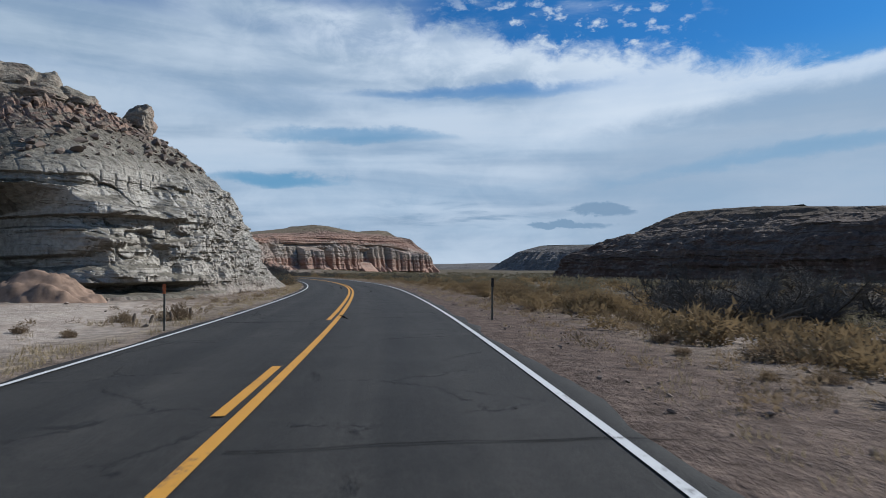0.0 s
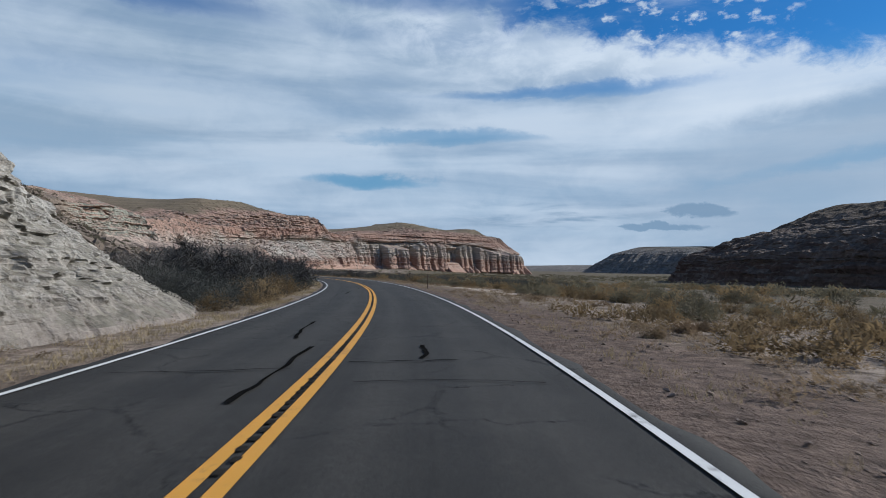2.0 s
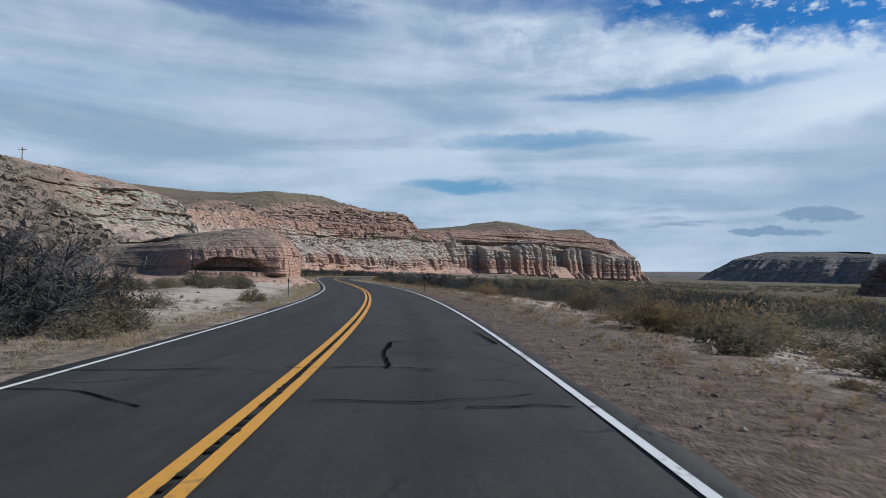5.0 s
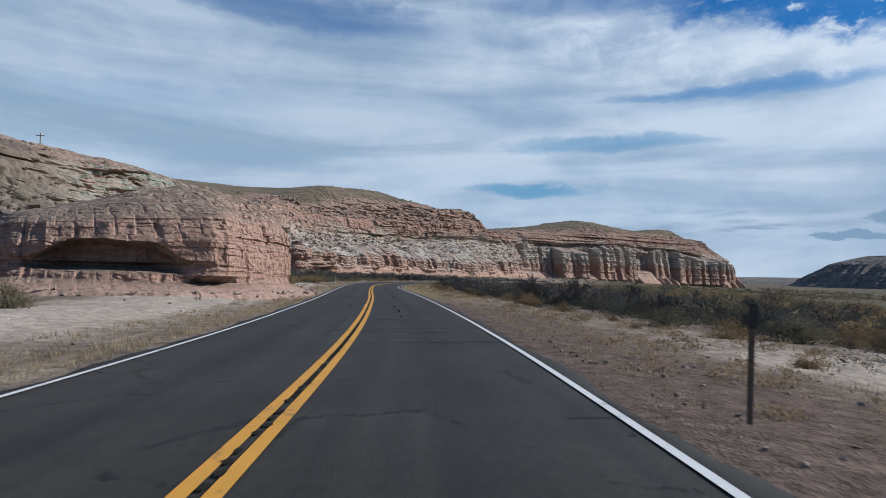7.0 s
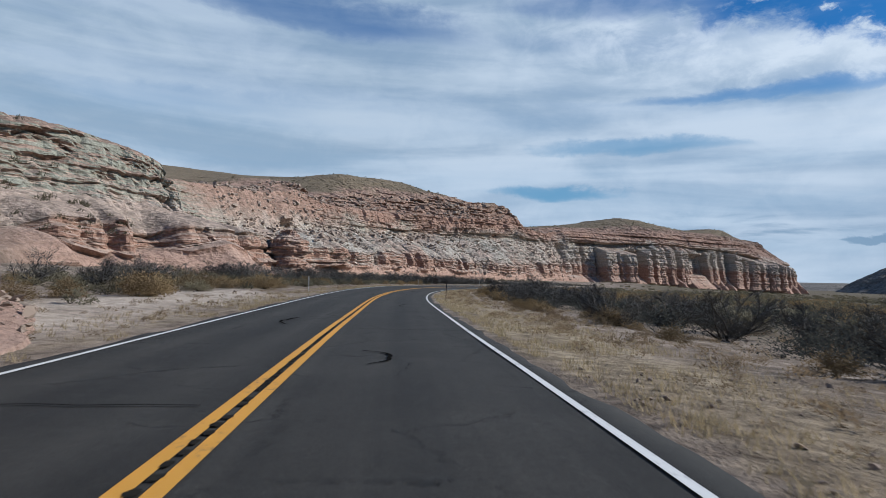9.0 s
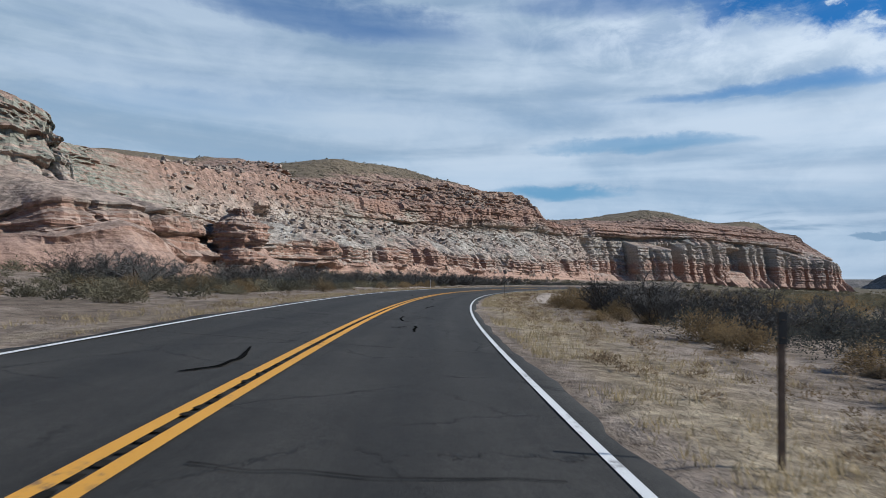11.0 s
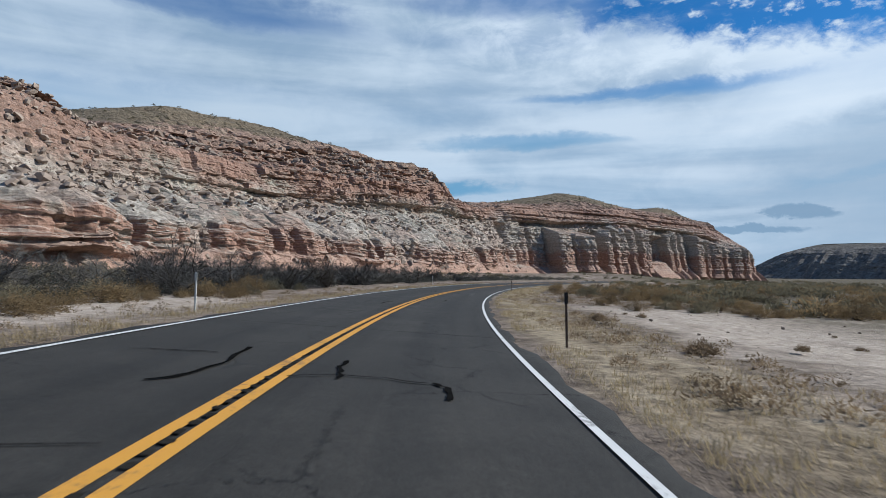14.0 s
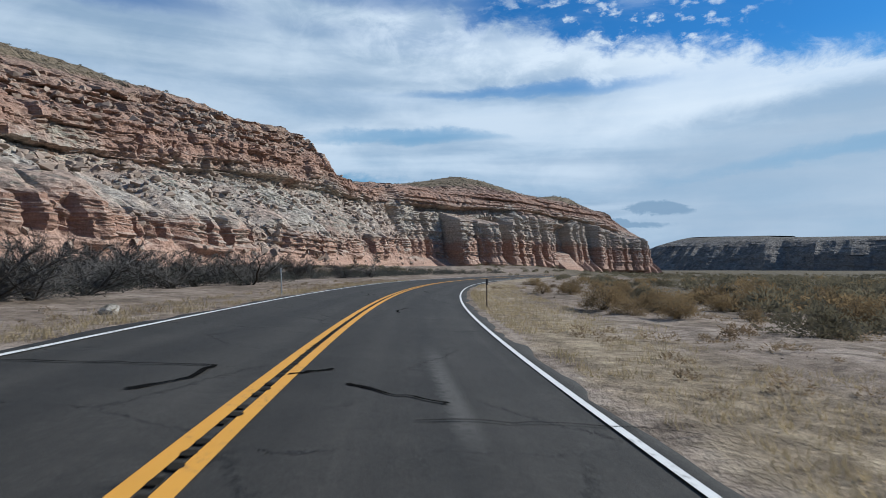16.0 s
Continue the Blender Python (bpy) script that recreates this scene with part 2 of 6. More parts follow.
        if green:
            col = n.mix(n.span(n.split(p)[1], 250.0, 234.0, 0.0, 0.75), col, n.mix(chips, (0.085, 0.067, 0.053), (0.19, 0.155, 0.128)))
    mott = n.noise(p, 1.3 * grain, 6.0, 0.65)
    col = n.mix(0.8, col, n.ramp(mott, (0.28, (0.58, 0.54, 0.51)), (0.5, (1.0, 1.0, 1.0)), (0.72, (1.36, 1.35, 1.33))), "MULTIPLY")
    n.put(b.inputs["Base Color"], col)
    rough = n.add("ShaderNodeTexVoronoi")
    n.put(rough.inputs["Vector"], n.scaled(p, (1.0, 1.0, 2.0)))
    rough.inputs["Scale"].default_value = 1.1 * grain
    hgt = n.calc("ADD", n.calc("MULTIPLY", n.noise(p, 2.2 * grain, 7.0, 0.7), 0.9), n.calc("MULTIPLY", rough.outputs["Distance"], 0.5))
    hgt = n.calc("ADD", hgt, n.calc("MULTIPLY", thin, 0.6))
    bump(n, b, hgt, 1.0, 0.4 / grain)
    return m


RED, PINK, GREY, PALE, TAN, OLIVE = (0.285, 0.178, 0.135), (0.33, 0.24, 0.196), (0.315, 0.276, 0.237), (0.365, 0.332, 0.292), (0.30, 0.225, 0.18), (0.155, 0.127, 0.092)
FALL_PINK, FALL_GREY = (0.325, 0.246, 0.201), (0.335, 0.303, 0.264)
MAT_CLIFF = rock_material("layered_rock", [(0.0, (0.34, 0.228, 0.178)), (0.6, (0.33, 0.225, 0.178)), (0.9, RED), (1.8, RED), (2.1, GREY), (3.0, PALE), (3.15, PINK), (3.4, (0.265, 0.168, 0.13)), (4.0, (0.275, 0.173, 0.133)), (4.2, (0.25, 0.165, 0.128)), (4.6, (0.265, 0.19, 0.148)), (5.0, TAN), (5.3, OLIVE), (7.0, OLIVE)], band_mix=0.6, green=0.75, rubble=(FALL_PINK, FALL_GREY, (0.255, 0.172, 0.135)), soil=True)
MAT_BLUFF = rock_material("grey_rock", [(0.0, (0.25, 0.217, 0.19)), (0.5, (0.25, 0.224, 0.197)), (0.9, (0.32, 0.296, 0.262)), (2.0, (0.375, 0.355, 0.32)), (3.4, (0.34, 0.32, 0.285)), (4.0, (0.25, 0.222, 0.183)), (4.3, (0.26, 0.178, 0.139)), (4.9, (0.25, 0.175, 0.137)), (5.2, (0.225, 0.185, 0.15)), (7.0, (0.16, 0.137, 0.108))], 1.6, 2.6, 0.45, rubble=((0.125, 0.113, 0.09), (0.20, 0.183, 0.15)), steep=(0.78, 0.55))
MAT_OUTCROP = rock_material("red_rock", [(0.0, (0.36, 0.25, 0.2)), (1.0, (0.325, 0.21, 0.165)), (2.0, (0.335, 0.215, 0.168)), (3.0, (0.345, 0.23, 0.182)), (4.5, (0.35, 0.25, 0.2)), (5.5, (0.32, 0.245, 0.19)), (7.0, (0.25, 0.2, 0.15))], 1.6, 2.2, 0.14, rubble=((0.165, 0.128, 0.10), (0.225, 0.18, 0.142)), steep=(0.8, 0.6), soil=True)
# mesa rock darkened below the cliff's tone: its shade is in the colour
MAT_MESA = rock_material("shaded_mesa_rock", [(0.0, (0.105, 0.076, 0.064)), (1.0, (0.10, 0.066, 0.054)), (2.0, (0.13, 0.096, 0.081)), (3.0, (0.115, 0.076, 0.062)), (4.0, (0.135, 0.10, 0.081)), (5.0, (0.11, 0.085, 0.066)), (7.0, (0.075, 0.062, 0.045))], 0.5, 0.5, 0.3, rubble=((0.105, 0.08, 0.066), (0.145, 0.117, 0.098)))
# distance haze is mixed into these greyed rock colours
MAT_FAR = rock_material("hazed_far_rock", [(0.0, (0.15, 0.135, 0.13)), (1.5, (0.165, 0.147, 0.14)), (2.5, (0.18, 0.168, 0.16)), (3.5, (0.15, 0.13, 0.122)), (5.0, (0.14, 0.126, 0.115)), (7.0, (0.12, 0.115, 0.095))], 0.30, 0.25, 0.1, rubble=((0.13, 0.12, 0.112), (0.165, 0.153, 0.142)))


def ground_material():
    m, n, b = material("desert_ground", 0.95, 0.1)
    p = place(n)
    lat, run = attr(n, "lateral"), attr(n, "along")
    big = n.noise(p, 0.045, 4.0, 0.6)
    mid = n.noise(p, 0.32, 5.0, 0.62)
    fine = n.noise(p, 3.0, 6.0, 0.7)
    # drifts and tracks drawn out along the road
    streak = n.noise(n.vec(n.calc("MULTIPLY", lat, 0.9), n.calc("MULTIPLY", run, 0.075), 0.0), 1.0, 6.0, 0.66, 0.5)
    open_ground = n.span(n.calc("ABSOLUTE", lat), 22.0, 40.0)
    streak = n.calc("ADD", n.calc("MULTIPLY", streak, n.calc("SUBTRACT", 1.0, open_ground)), n.calc("MULTIPLY", mid, open_ground))
    mixed = n.calc("ADD", n.calc("MULTIPLY", big, 0.3), n.calc("ADD", n.calc("MULTIPLY", mid, 0.3), n.calc("MULTIPLY", streak, 0.4)))
    sand = n.ramp(mixed, (0.36, (0.105, 0.08, 0.06)), (0.46, (0.185, 0.146, 0.115)), (0.54, (0.26, 0.21, 0.17)), (0.62, (0.34, 0.285, 0.24)))
    sand = n.mix(n.calc("MULTIPLY", attr(n, "pale"), n.span(mid, 0.3, 0.5, 0.55, 1.0)), sand, n.mix(streak, (0.34, 0.28, 0.228), (0.50, 0.43, 0.365)))
    grass = n.ramp(n.calc("ADD", n.calc("MULTIPLY", streak, 0.6), n.calc("MULTIPLY", fine, 0.4)), (0.36, (0.13, 0.10, 0.07)), (0.48, (0.25, 0.198, 0.135)), (0.62, (0.37, 0.305, 0.21)))
    gravel = n.mix(fine, (0.065, 0.048, 0.039), (0.19, 0.138, 0.11))
    side = n.calc("ABSOLUTE", lat)
    wob = n.calc("MULTIPLY", n.calc("SUBTRACT", mid, 0.5), 3.0)
    reach = n.calc("ADD", n.calc("ADD", side, wob), n.span(lat, 0.0, -1.0, 0.0, 2.2))
    verge = n.calc("MULTIPLY", n.span(n.calc("ADD", side, wob), 4.1, 4.8), n.span(reach, 8.2, 5.8))
    cover = n.calc("MULTIPLY", n.span(n.calc("ADD", lat, n.calc("MULTIPLY", wob, 2.0)), 13.0, 24.0), n.span(mid, 0.36, 0.5, 0.35, 0.9))
    sand = n.mix(cover, sand, n.mix(fine, (0.06, 0.052, 0.036), (0.14, 0.115, 0.075)))
    sand = n.mix(n.calc("MULTIPLY", n.span(lat, 45.0, 120.0), n.span(big, 0.3, 0.55, 0.6, 0.9)), sand, n.mix(mid, (0.055, 0.05, 0.034), (0.11, 0.095, 0.062)))
    px, py, _ = n.split(p)
    valley = n.calc("MULTIPLY", n.calc("MULTIPLY", n.span(px, -108.0, -88.0), n.span(py, 455.0, 500.0)), n.span(mid, 0.3, 0.5, 0.6, 0.95))
    sand = n.mix(valley, sand, n.mix(fine, (0.06, 0.052, 0.036), (0.13, 0.108, 0.07)))
    litter = n.calc("MULTIPLY", n.span(n.noise(p, 0.9, 6.0, 0.7), 0.48, 0.60, 0.0, 0.75), n.calc("SUBTRACT", 1.0, n.calc("MULTIPLY", attr(n, "pale"), 0.75)))
    sand = n.mix(litter, sand, n.mix(fine, (0.07, 0.054, 0.042), (0.16, 0.125, 0.095)))
    col = n.mix(n.calc("MULTIPLY", verge, 0.85), sand, grass)
    stony = n.calc("MULTIPLY", attr(n, "stony"), n.span(n.calc("ADD", side, n.calc("MULTIPLY", wob, 0.6)), 9.0, 6.0))
    col = n.mix(stony, col, gravel)
    col = n.mix(0.85, col, n.ramp(fine, (0.3, (0.55, 0.53, 0.51)), (0.5, (1.0, 1.0, 1.0)), (0.7, (1.4, 1.4, 1.38))), "MULTIPLY")
    n.put(b.inputs["Base Color"], col)
    bump(n, b, n.calc("ADD", n.noise(p, 1.2, 6.0, 0.7), n.calc("MULTIPLY", n.noise(p, 14.0, 4.0, 0.7), 0.3)), 1.0, 0.2)
    return m


def asphalt_material():
    m, n, b = material("asphalt", 0.85, 0.3)
    p = place(n)
    lat, run = attr(n, "lateral"), attr(n, "along")
    grain = n.noise(p, 38.0, 4.0, 0.85)
    coarse = n.noise(p, 9.0, 5.0, 0.75)
    blot = n.noise(p, 0.45, 6.0, 0.65)
    long = n.noise(n.vec(n.calc("MULTIPLY", lat, 1.7), n.calc("MULTIPLY", run, 0.03), 0.0), 1.0, 5.0, 0.65)
    col = n.ramp(n.calc("ADD", n.calc("MULTIPLY", blot, 0.5), n.calc("MULTIPLY", long, 0.5)), (0.34, (0.013, 0.0123, 0.0113)), (0.5, (0.0245, 0.023, 0.0207)), (0.66, (0.042, 0.039, 0.0345)))
    # paler wheel paths, dark drip line in the middle of each lane
    middle = n.calc("ABSOLUTE", n.calc("SUBTRACT", n.calc("ABSOLUTE", lat), 1.8))
    track = n.calc("ABSOLUTE", n.calc("SUBTRACT", middle, 0.85))
    col = n.mix(n.span(track, 0.45, 0.05, 0.0, 0.35), col, (0.037, 0.0345, 0.0308))
    col = n.mix(n.span(n.calc("ADD", middle, n.calc("MULTIPLY", n.calc("SUBTRACT", coarse, 0.5), 0.3)), 0.4, 0.0, 0.0, 0.35), col, (0.012, 0.012, 0.012))
    col = n.mix(0.85, col, n.ramp(grain, (0.25, 0.4), (0.5, 1.0), (0.78, 2.1)), "MULTIPLY")
    col = n.mix(0.6, col, n.ramp(coarse, (0.3, 0.7), (0.5, 1.0), (0.7, 1.35)), "MULTIPLY")
    # a pale dusty scrape in the right-hand lane
    aside = n.calc("ABSOLUTE", n.calc("SUBTRACT", n.calc("ADD", lat, n.calc("MULTIPLY", n.calc("SUBTRACT", coarse, 0.5), 0.25)), n.span(run, 405.0, 415.0, 2.06, 1.92)))
    scrape = n.calc("MULTIPLY", n.span(aside, 0.2, 0.02), n.calc("MULTIPLY", n.span(run, 405.2, 407.0), n.span(run, 414.0, 409.0)))
    col = n.mix(n.calc("MULTIPLY", scrape, n.span(coarse, 0.3, 0.55, 0.25, 0.8)), col, (0.085, 0.081, 0.075))
    # fine unsealed cracks
    web = n.add("ShaderNodeTexVoronoi", feature="DISTANCE_TO_EDGE")
    n.put(web.inputs["Vector"], n.vec(n.calc("ADD", lat, n.calc("MULTIPLY", coarse, 0.5)), n.calc("ADD", run, n.calc("MULTIPLY", blot, 2.0)), 0.0))
    web.inputs["Scale"].default_value = 0.42
    line = n.calc("MULTIPLY", n.span(web.outputs[0], 0.012, 0.003), n.span(blot, 0.46, 0.56))
    col = n.mix(n.calc("MULTIPLY", line, 0.8), col, (0.006, 0.006, 0.006))
    n.put(b.inputs["Base Color"], col)
    bump(n, b, n.calc("SUBTRACT", grain, line), 0.6, 0.014)
    return m


def paint_material(name, col, worn=(0.07, 0.06, 0.055)):
    m, n, b = material(name, 0.7, 0.3)
    p = place(n)
    f = n.calc("ADD", n.calc("MULTIPLY", n.noise(p, 9.0, 6.0, 0.75), 0.6), n.calc("MULTIPLY", n.noise(p, 0.8, 3.0), 0.4))
    n.put(b.inputs["Base Color"], n.mix(n.span(f, 0.54, 0.64, 0.0, 0.75), n.mix(n.noise(p, 2.0), tuple(c * 0.82 for c in col), col), worn))
    bump(n, b, n.noise(p, 45.0, 3.0, 0.8), 0.4, 0.01)
    return m


MAT_GROUND = ground_material()
MAT_ASPHALT = asphalt_material()
MAT_WHITE = paint_material("white_line_paint", (0.62, 0.62, 0.61))
MAT_YELLOW = paint_material("yellow_line_paint", (0.58, 0.285, 0.04))
MAT_TAR = plain("tar_seal", (0.008, 0.008, 0.008), 1.0, 0.3, 3.0, 0.0)
MAT_NOTCH = plain("worn_notch", (0.016, 0.014, 0.011), 0.95, 0.5, 3.0, 0.1)

# ---- noise on arrays ----


def _hash(ix, iy, iz, seed):
    with np.errstate(over="ignore"):
        h = ix.astype(np.uint32) * np.uint32(374761393) + iy.astype(np.uint32) * np.uint32(668265263) + iz.astype(np.uint32) * np.uint32(2246822519) + np.uint32(seed * 3266489917 % 4294967296)
        h = (h ^ (h >> np.uint32(13))) * np.uint32(1274126177)
        h = (h ^ (h >> np.uint32(16))) * np.uint32(2654435761)
        h = h ^ (h >> np.uint32(15))
    return h.astype(np.float64) / 4294967295.0


def cells(x, y=0.0, z=0.0, seed=0):
    """One random number for each unit cell."""
    x, y, z = np.broadcast_arrays(x, y, z)
    return _hash(*(np.floor(v).astype(np.int64) for v in (x, y, z)), seed)


def value(x, y=0.0, z=0.0, seed=0):
    x, y, z = np.broadcast_arrays(np.asarray(x, float), np.asarray(y, float), np.asarray(z, float))
    i = [np.floor(v).astype(np.int64) for v in (x, y, z)]
    f = [v - k for v, k in zip((x, y, z), i)]
    f = [t * t * (3 - 2 * t) for t in f]
    out = 0.0
    for a in (0, 1):
        for b in (0, 1):
            for c in (0, 1):
                w = (f[0] if a else 1 - f[0]) * (f[1] if b else 1 - f[1]) * (f[2] if c else 1 - f[2])
                out = out + w * _hash(i[0] + a, i[1] + b, i[2] + c, seed)
    return out


def fbm(x, y=0.0, z=0.0, seed=0, octaves=4, gain=0.5):
    total, amp, norm = 0.0, 1.0, 0.0
    for k in range(octaves):
        total = total + amp * (value(np.asarray(x) * 2**k, np.asarray(y) * 2**k, np.asarray(z) * 2**k, seed + k) - 0.5)
        norm, amp = norm + amp, amp * gain
    return total / norm * 2


def ease(x, lo, hi):
    t = np.clip((np.asarray(x, float) - lo) / (hi - lo), 0, 1)
    return t * t * (3 - 2 * t)


def mesh_object(name, verts, faces, mat, parent=None, smooth=False, attrs=None):
    me = bpy.data.meshes.new(name)
    me.from_pydata([tuple(v) for v in np.asarray(verts).tolist()], [], [tuple(f) for f in faces])
    for key, values in (attrs or {}).items():
        a = me.attributes.new(key, "FLOAT", "POINT")
        a.data.foreach_set("value", np.asarray(values, np.float32).ravel())
    if smooth:
        me.polygons.foreach_set("use_smooth", [True] * len(me.polygons))
    me.materials.append(mat)
    ob = new(name, me)
    if parent is not None:
        ob.parent = parent
    return ob


def grid_faces(rows, cols, flip=False):
    a = np.arange(rows * cols).reshape(rows, cols)
    q = np.stack([a[:-1, :-1], a[:-1, 1:], a[1:, 1:], a[1:, :-1]], -1).reshape(-1, 4)
    return (q[:, ::-1] if flip else q).tolist()


def smooth_curve(knots, step):
    """A Catmull-Rom curve through the knots, and for each point the knot number, evenly spaced."""
    k = np.asarray(knots, float)
    ext = np.vstack([2 * k[0] - k[1], k, 2 * k[-1] - k[-2]])
    t = np.linspace(0, len(k) - 1, 60 * (len(k) - 1) + 1)
    i = np.minimum(t.astype(int), len(k) - 2)
    f = (t - i)[:, None]
    p0, p1, p2, p3 = (ext[i + j] for j in range(4))
    c = 0.5 * (2 * p1 + (p2 - p0) * f + (2 * p0 - 5 * p1 + 4 * p2 - p3) * f**2 + (3 * p1 - p0 - 3 * p2 + p3) * f**3)
    run = np.r_[0, np.cumsum(np.hypot(*np.diff(c[:, :2], axis=0).T))]
    at = np.arange(0, run[-1], step)
    return np.stack([np.interp(at, run, c[:, j]) for j in range(c.shape[1])], 1), np.interp(at, run, t), at

# ---- the road's line, the ground ----
CENTRE = [(0.37, -50.56), (-0.28, -30.57), (-1.55, -1.79), (-4.11, 26.45), (-8.09, 54.12), (-14.26, 81.15), (-22.14, 107.74), (-31.58, 133.85), (-42.71, 159.33), (-55.44, 184.16), (-68.89, 208.7), (-81.98, 233.46), (-93.57, 258.92), (-103.2, 285.24), (-110.47, 312.39), (-115.38, 340.16), (-117.92, 368.22), (-117.76, 396.24), (-114.24, 423.99), (-107.06, 451.36), (-96.17, 478.31)]
LINE, _, RUN = smooth_curve(CENTRE, 1.0)
TAN_ = np.gradient(LINE, axis=0)
for _ in range(6):
    TAN_[1:-1] = (TAN_[:-2] + TAN_[1:-1] * 2 + TAN_[2:]) / 4
TAN_ /= np.linalg.norm(TAN_, axis=1)[:, None]
RIGHT = np.stack([TAN_[:, 1], -TAN_[:, 0]], 1)


def bank(s):
    """Fall of the road across, to the right."""
    return np.interp(s, [0, 55, 130, 170, 230, 262, 310, 330, 400, 450, 520], [-0.008, -0.006, -0.006, -0.016, -0.022, -0.008, 0.058, 0.069, 0.074, 0.07, 0.04])


def road_z(s, lat):
    rise = np.interp(s, [0, 150, 225, 262, 345, 375, 410, 520], [-0.02, 0.0, 0.03, 0.12, 0.11, 0.06, 0.02, 0.0])
    return rise - bank(s) * (lat - 1.8)


def along(s, lat, dz=0.0):
    """World points at a run along the centre line and a distance to its right."""
    s, lat = np.broadcast_arrays(np.asarray(s, float), np.asarray(lat, float))
    x = np.interp(s, RUN, LINE[:, 0]) + lat * np.interp(s, RUN, RIGHT[:, 0])
    y = np.interp(s, RUN, LINE[:, 1]) + lat * np.interp(s, RUN, RIGHT[:, 1])
    return np.stack([x, y, road_z(s, lat) + dz], -1)


def road_place(x, y):
    """Run along the road and distance to the right of it, for world points."""
    x, y = np.ravel(x), np.ravel(y)
    s, lat = np.empty(len(x)), np.empty(len(x))
    pts, rgt, run = LINE[::3], RIGHT[::3], RUN[::3]
    tan = TAN_[::3]
    for a in range(0, len(x), 20000):
        dx, dy = x[a : a + 20000, None] - pts[:, 0], y[a : a + 20000, None] - pts[:, 1]
        k = np.argmin(dx * dx + dy * dy, 1)
        j = np.arange(len(k))
        side = dx[j, k] * rgt[k, 0] + dy[j, k] * rgt[k, 1]
        far = np.hypot(dx[j, k], dy[j, k])
        fwd = dx[j, k] * tan[k, 0] + dy[j, k] * tan[k, 1]
        end = (k == 0) | (k == len(pts) - 1)
        s[a : a + 20000] = run[k] + np.where(end, 0, fwd)
        lat[a : a + 20000] = np.where(np.abs(fwd) > 6, np.sign(side) * far, side)
    return s, lat


HALF = 3.80


def ground_z(x, y):
    shape = np.shape(x)
    x, y = np.ravel(np.asarray(x, float)), np.ravel(np.asarray(y, float))
    s, lat = road_place(x, y)
    far = np.abs(lat)
    left = lat < 0
    base_right = -0.35 - 0.75 * ease(far, 8, 26) - 3.4 * ease(far, 35, 130)
    base_left = np.interp(s, [0, 60, 250, 300, 420, 600], [0.0, 0.1, 0.2, 0.55, 0.6, 0.6]) + ease(far, 16, 55) * np.interp(s, [0, 200, 300, 420, 650], [0.5, 0.9, 1.9, 2.2, 2.0])
    # past the road's end the two sides pass smoothly into each other
    ex, ey = x - LINE[-1, 0], y - LINE[-1, 1]
    turn = (ex * RIGHT[-1, 0] + ey * RIGHT[-1, 1]) / (np.hypot(ex, ey) + 1e-6)
    share = np.where(s > RUN[-1] - 4, 1 - ease(turn, -0.6, 0.3), left)
    nat = base_right + (base_left - base_right) * share
    nat = nat + 0.28 * fbm(x / 9, y / 9, 0, 3, 4) * ease(far, 7, 14) + 0.06 * fbm(x / 1.6, y / 1.6, 0, 8, 3)
    nat = nat + 2.5 * fbm(x / 400, y / 400, 0, 12, 3) * ease(far, 300, 900)
    edge = road_z(s, np.clip(lat, -HALF, HALF))
    under = edge - 0.14
    # bench beside the asphalt, then down or up to the natural ground
    bench = edge - 0.035 - 0.05 * ease(far, HALF, 6.5) + 0.03 * fbm(x / 0.8, y / 0.8, 0, 21, 3) * ease(far, HALF, HALF + 0.5)
    z = np.where(far < HALF - 0.25, under, bench)
    z = z + (nat - z) * ease(far, 5.2, np.where(left, 10.5, 13.0))
    # wheel ruts on the sandy strip beside the road
    for off, depth in ((8.2, 0.10), (9.9, 0.10), (11.9, 0.06)):
        wob = off + 0.7 * fbm(s / 30, off, 0, 5, 2)
        z = z - depth * np.exp(-(((lat - wob) / 0.22) ** 2)) + 0.5 * depth * np.exp(-(((np.abs(lat - wob) - 0.42) / 0.16) ** 2))
    return z.reshape(shape), s.reshape(shape), lat.reshape(shape)


def spaced(lo, hi, step, out_lo, out_hi):
    a = list(np.arange(lo, hi, step))
    d = step
    while a[-1] < out_hi:
        d *= 1.13
        a.append(a[-1] + d)
    d, b = step, [lo]
    while b[-1] > out_lo:
        d *= 1.13
        b.append(b[-1] - d)
    return np.array(b[:0:-1] + a)


def build_ground():
    gx, gy = spaced(-135, 30, 0.85, -4300, 4300), spaced(-8, 420, 0.95, -4300, 4300)
    xx, yy = np.meshgrid(gx, gy)
    z, s, lat = ground_z(xx, yy)
    stony = np.where(lat > 0, np.interp(s, [0, 235, 262, 700], [1, 1, 0.0, 0.0]), 0.12)
    # open pale sand flats
    wob = 2.0 * fbm(xx / 6, yy / 6, 0, 17, 3)
    pale = np.zeros(z.shape)
    for s0, s1, l0, l1 in ((346, 394, 8.4, 27), (186, 224, 9, 16), (140, 180, 8.6, 12.5), (182, 220, -13, -6), (360, 386, -17, -6), (262, 296, -10.5, -5.6), (222, 258, -14, -6), (50, 80, -16, -5)):
        pale = np.maximum(pale, ease(s + wob, s0 - 3, s0 + 3) * (1 - ease(s + wob, s1 - 3, s1 + 3)) * ease(lat + wob, l0 - 1.2, l0 + 1.2) * (1 - ease(lat + wob, l1 - 1.2, l1 + 1.2)))
    verts = np.stack([xx, yy, z], -1).reshape(-1, 3)
    ob = mesh_object("ground", verts, grid_faces(len(gy), len(gx)), MAT_GROUND, smooth=True, attrs={"lateral": lat, "along": s, "stony": stony, "pale": pale})
    return tagged(ob, "dry sandy desert ground with gravel and faint wheel ruts", "ground", kind="structure")


build_ground()


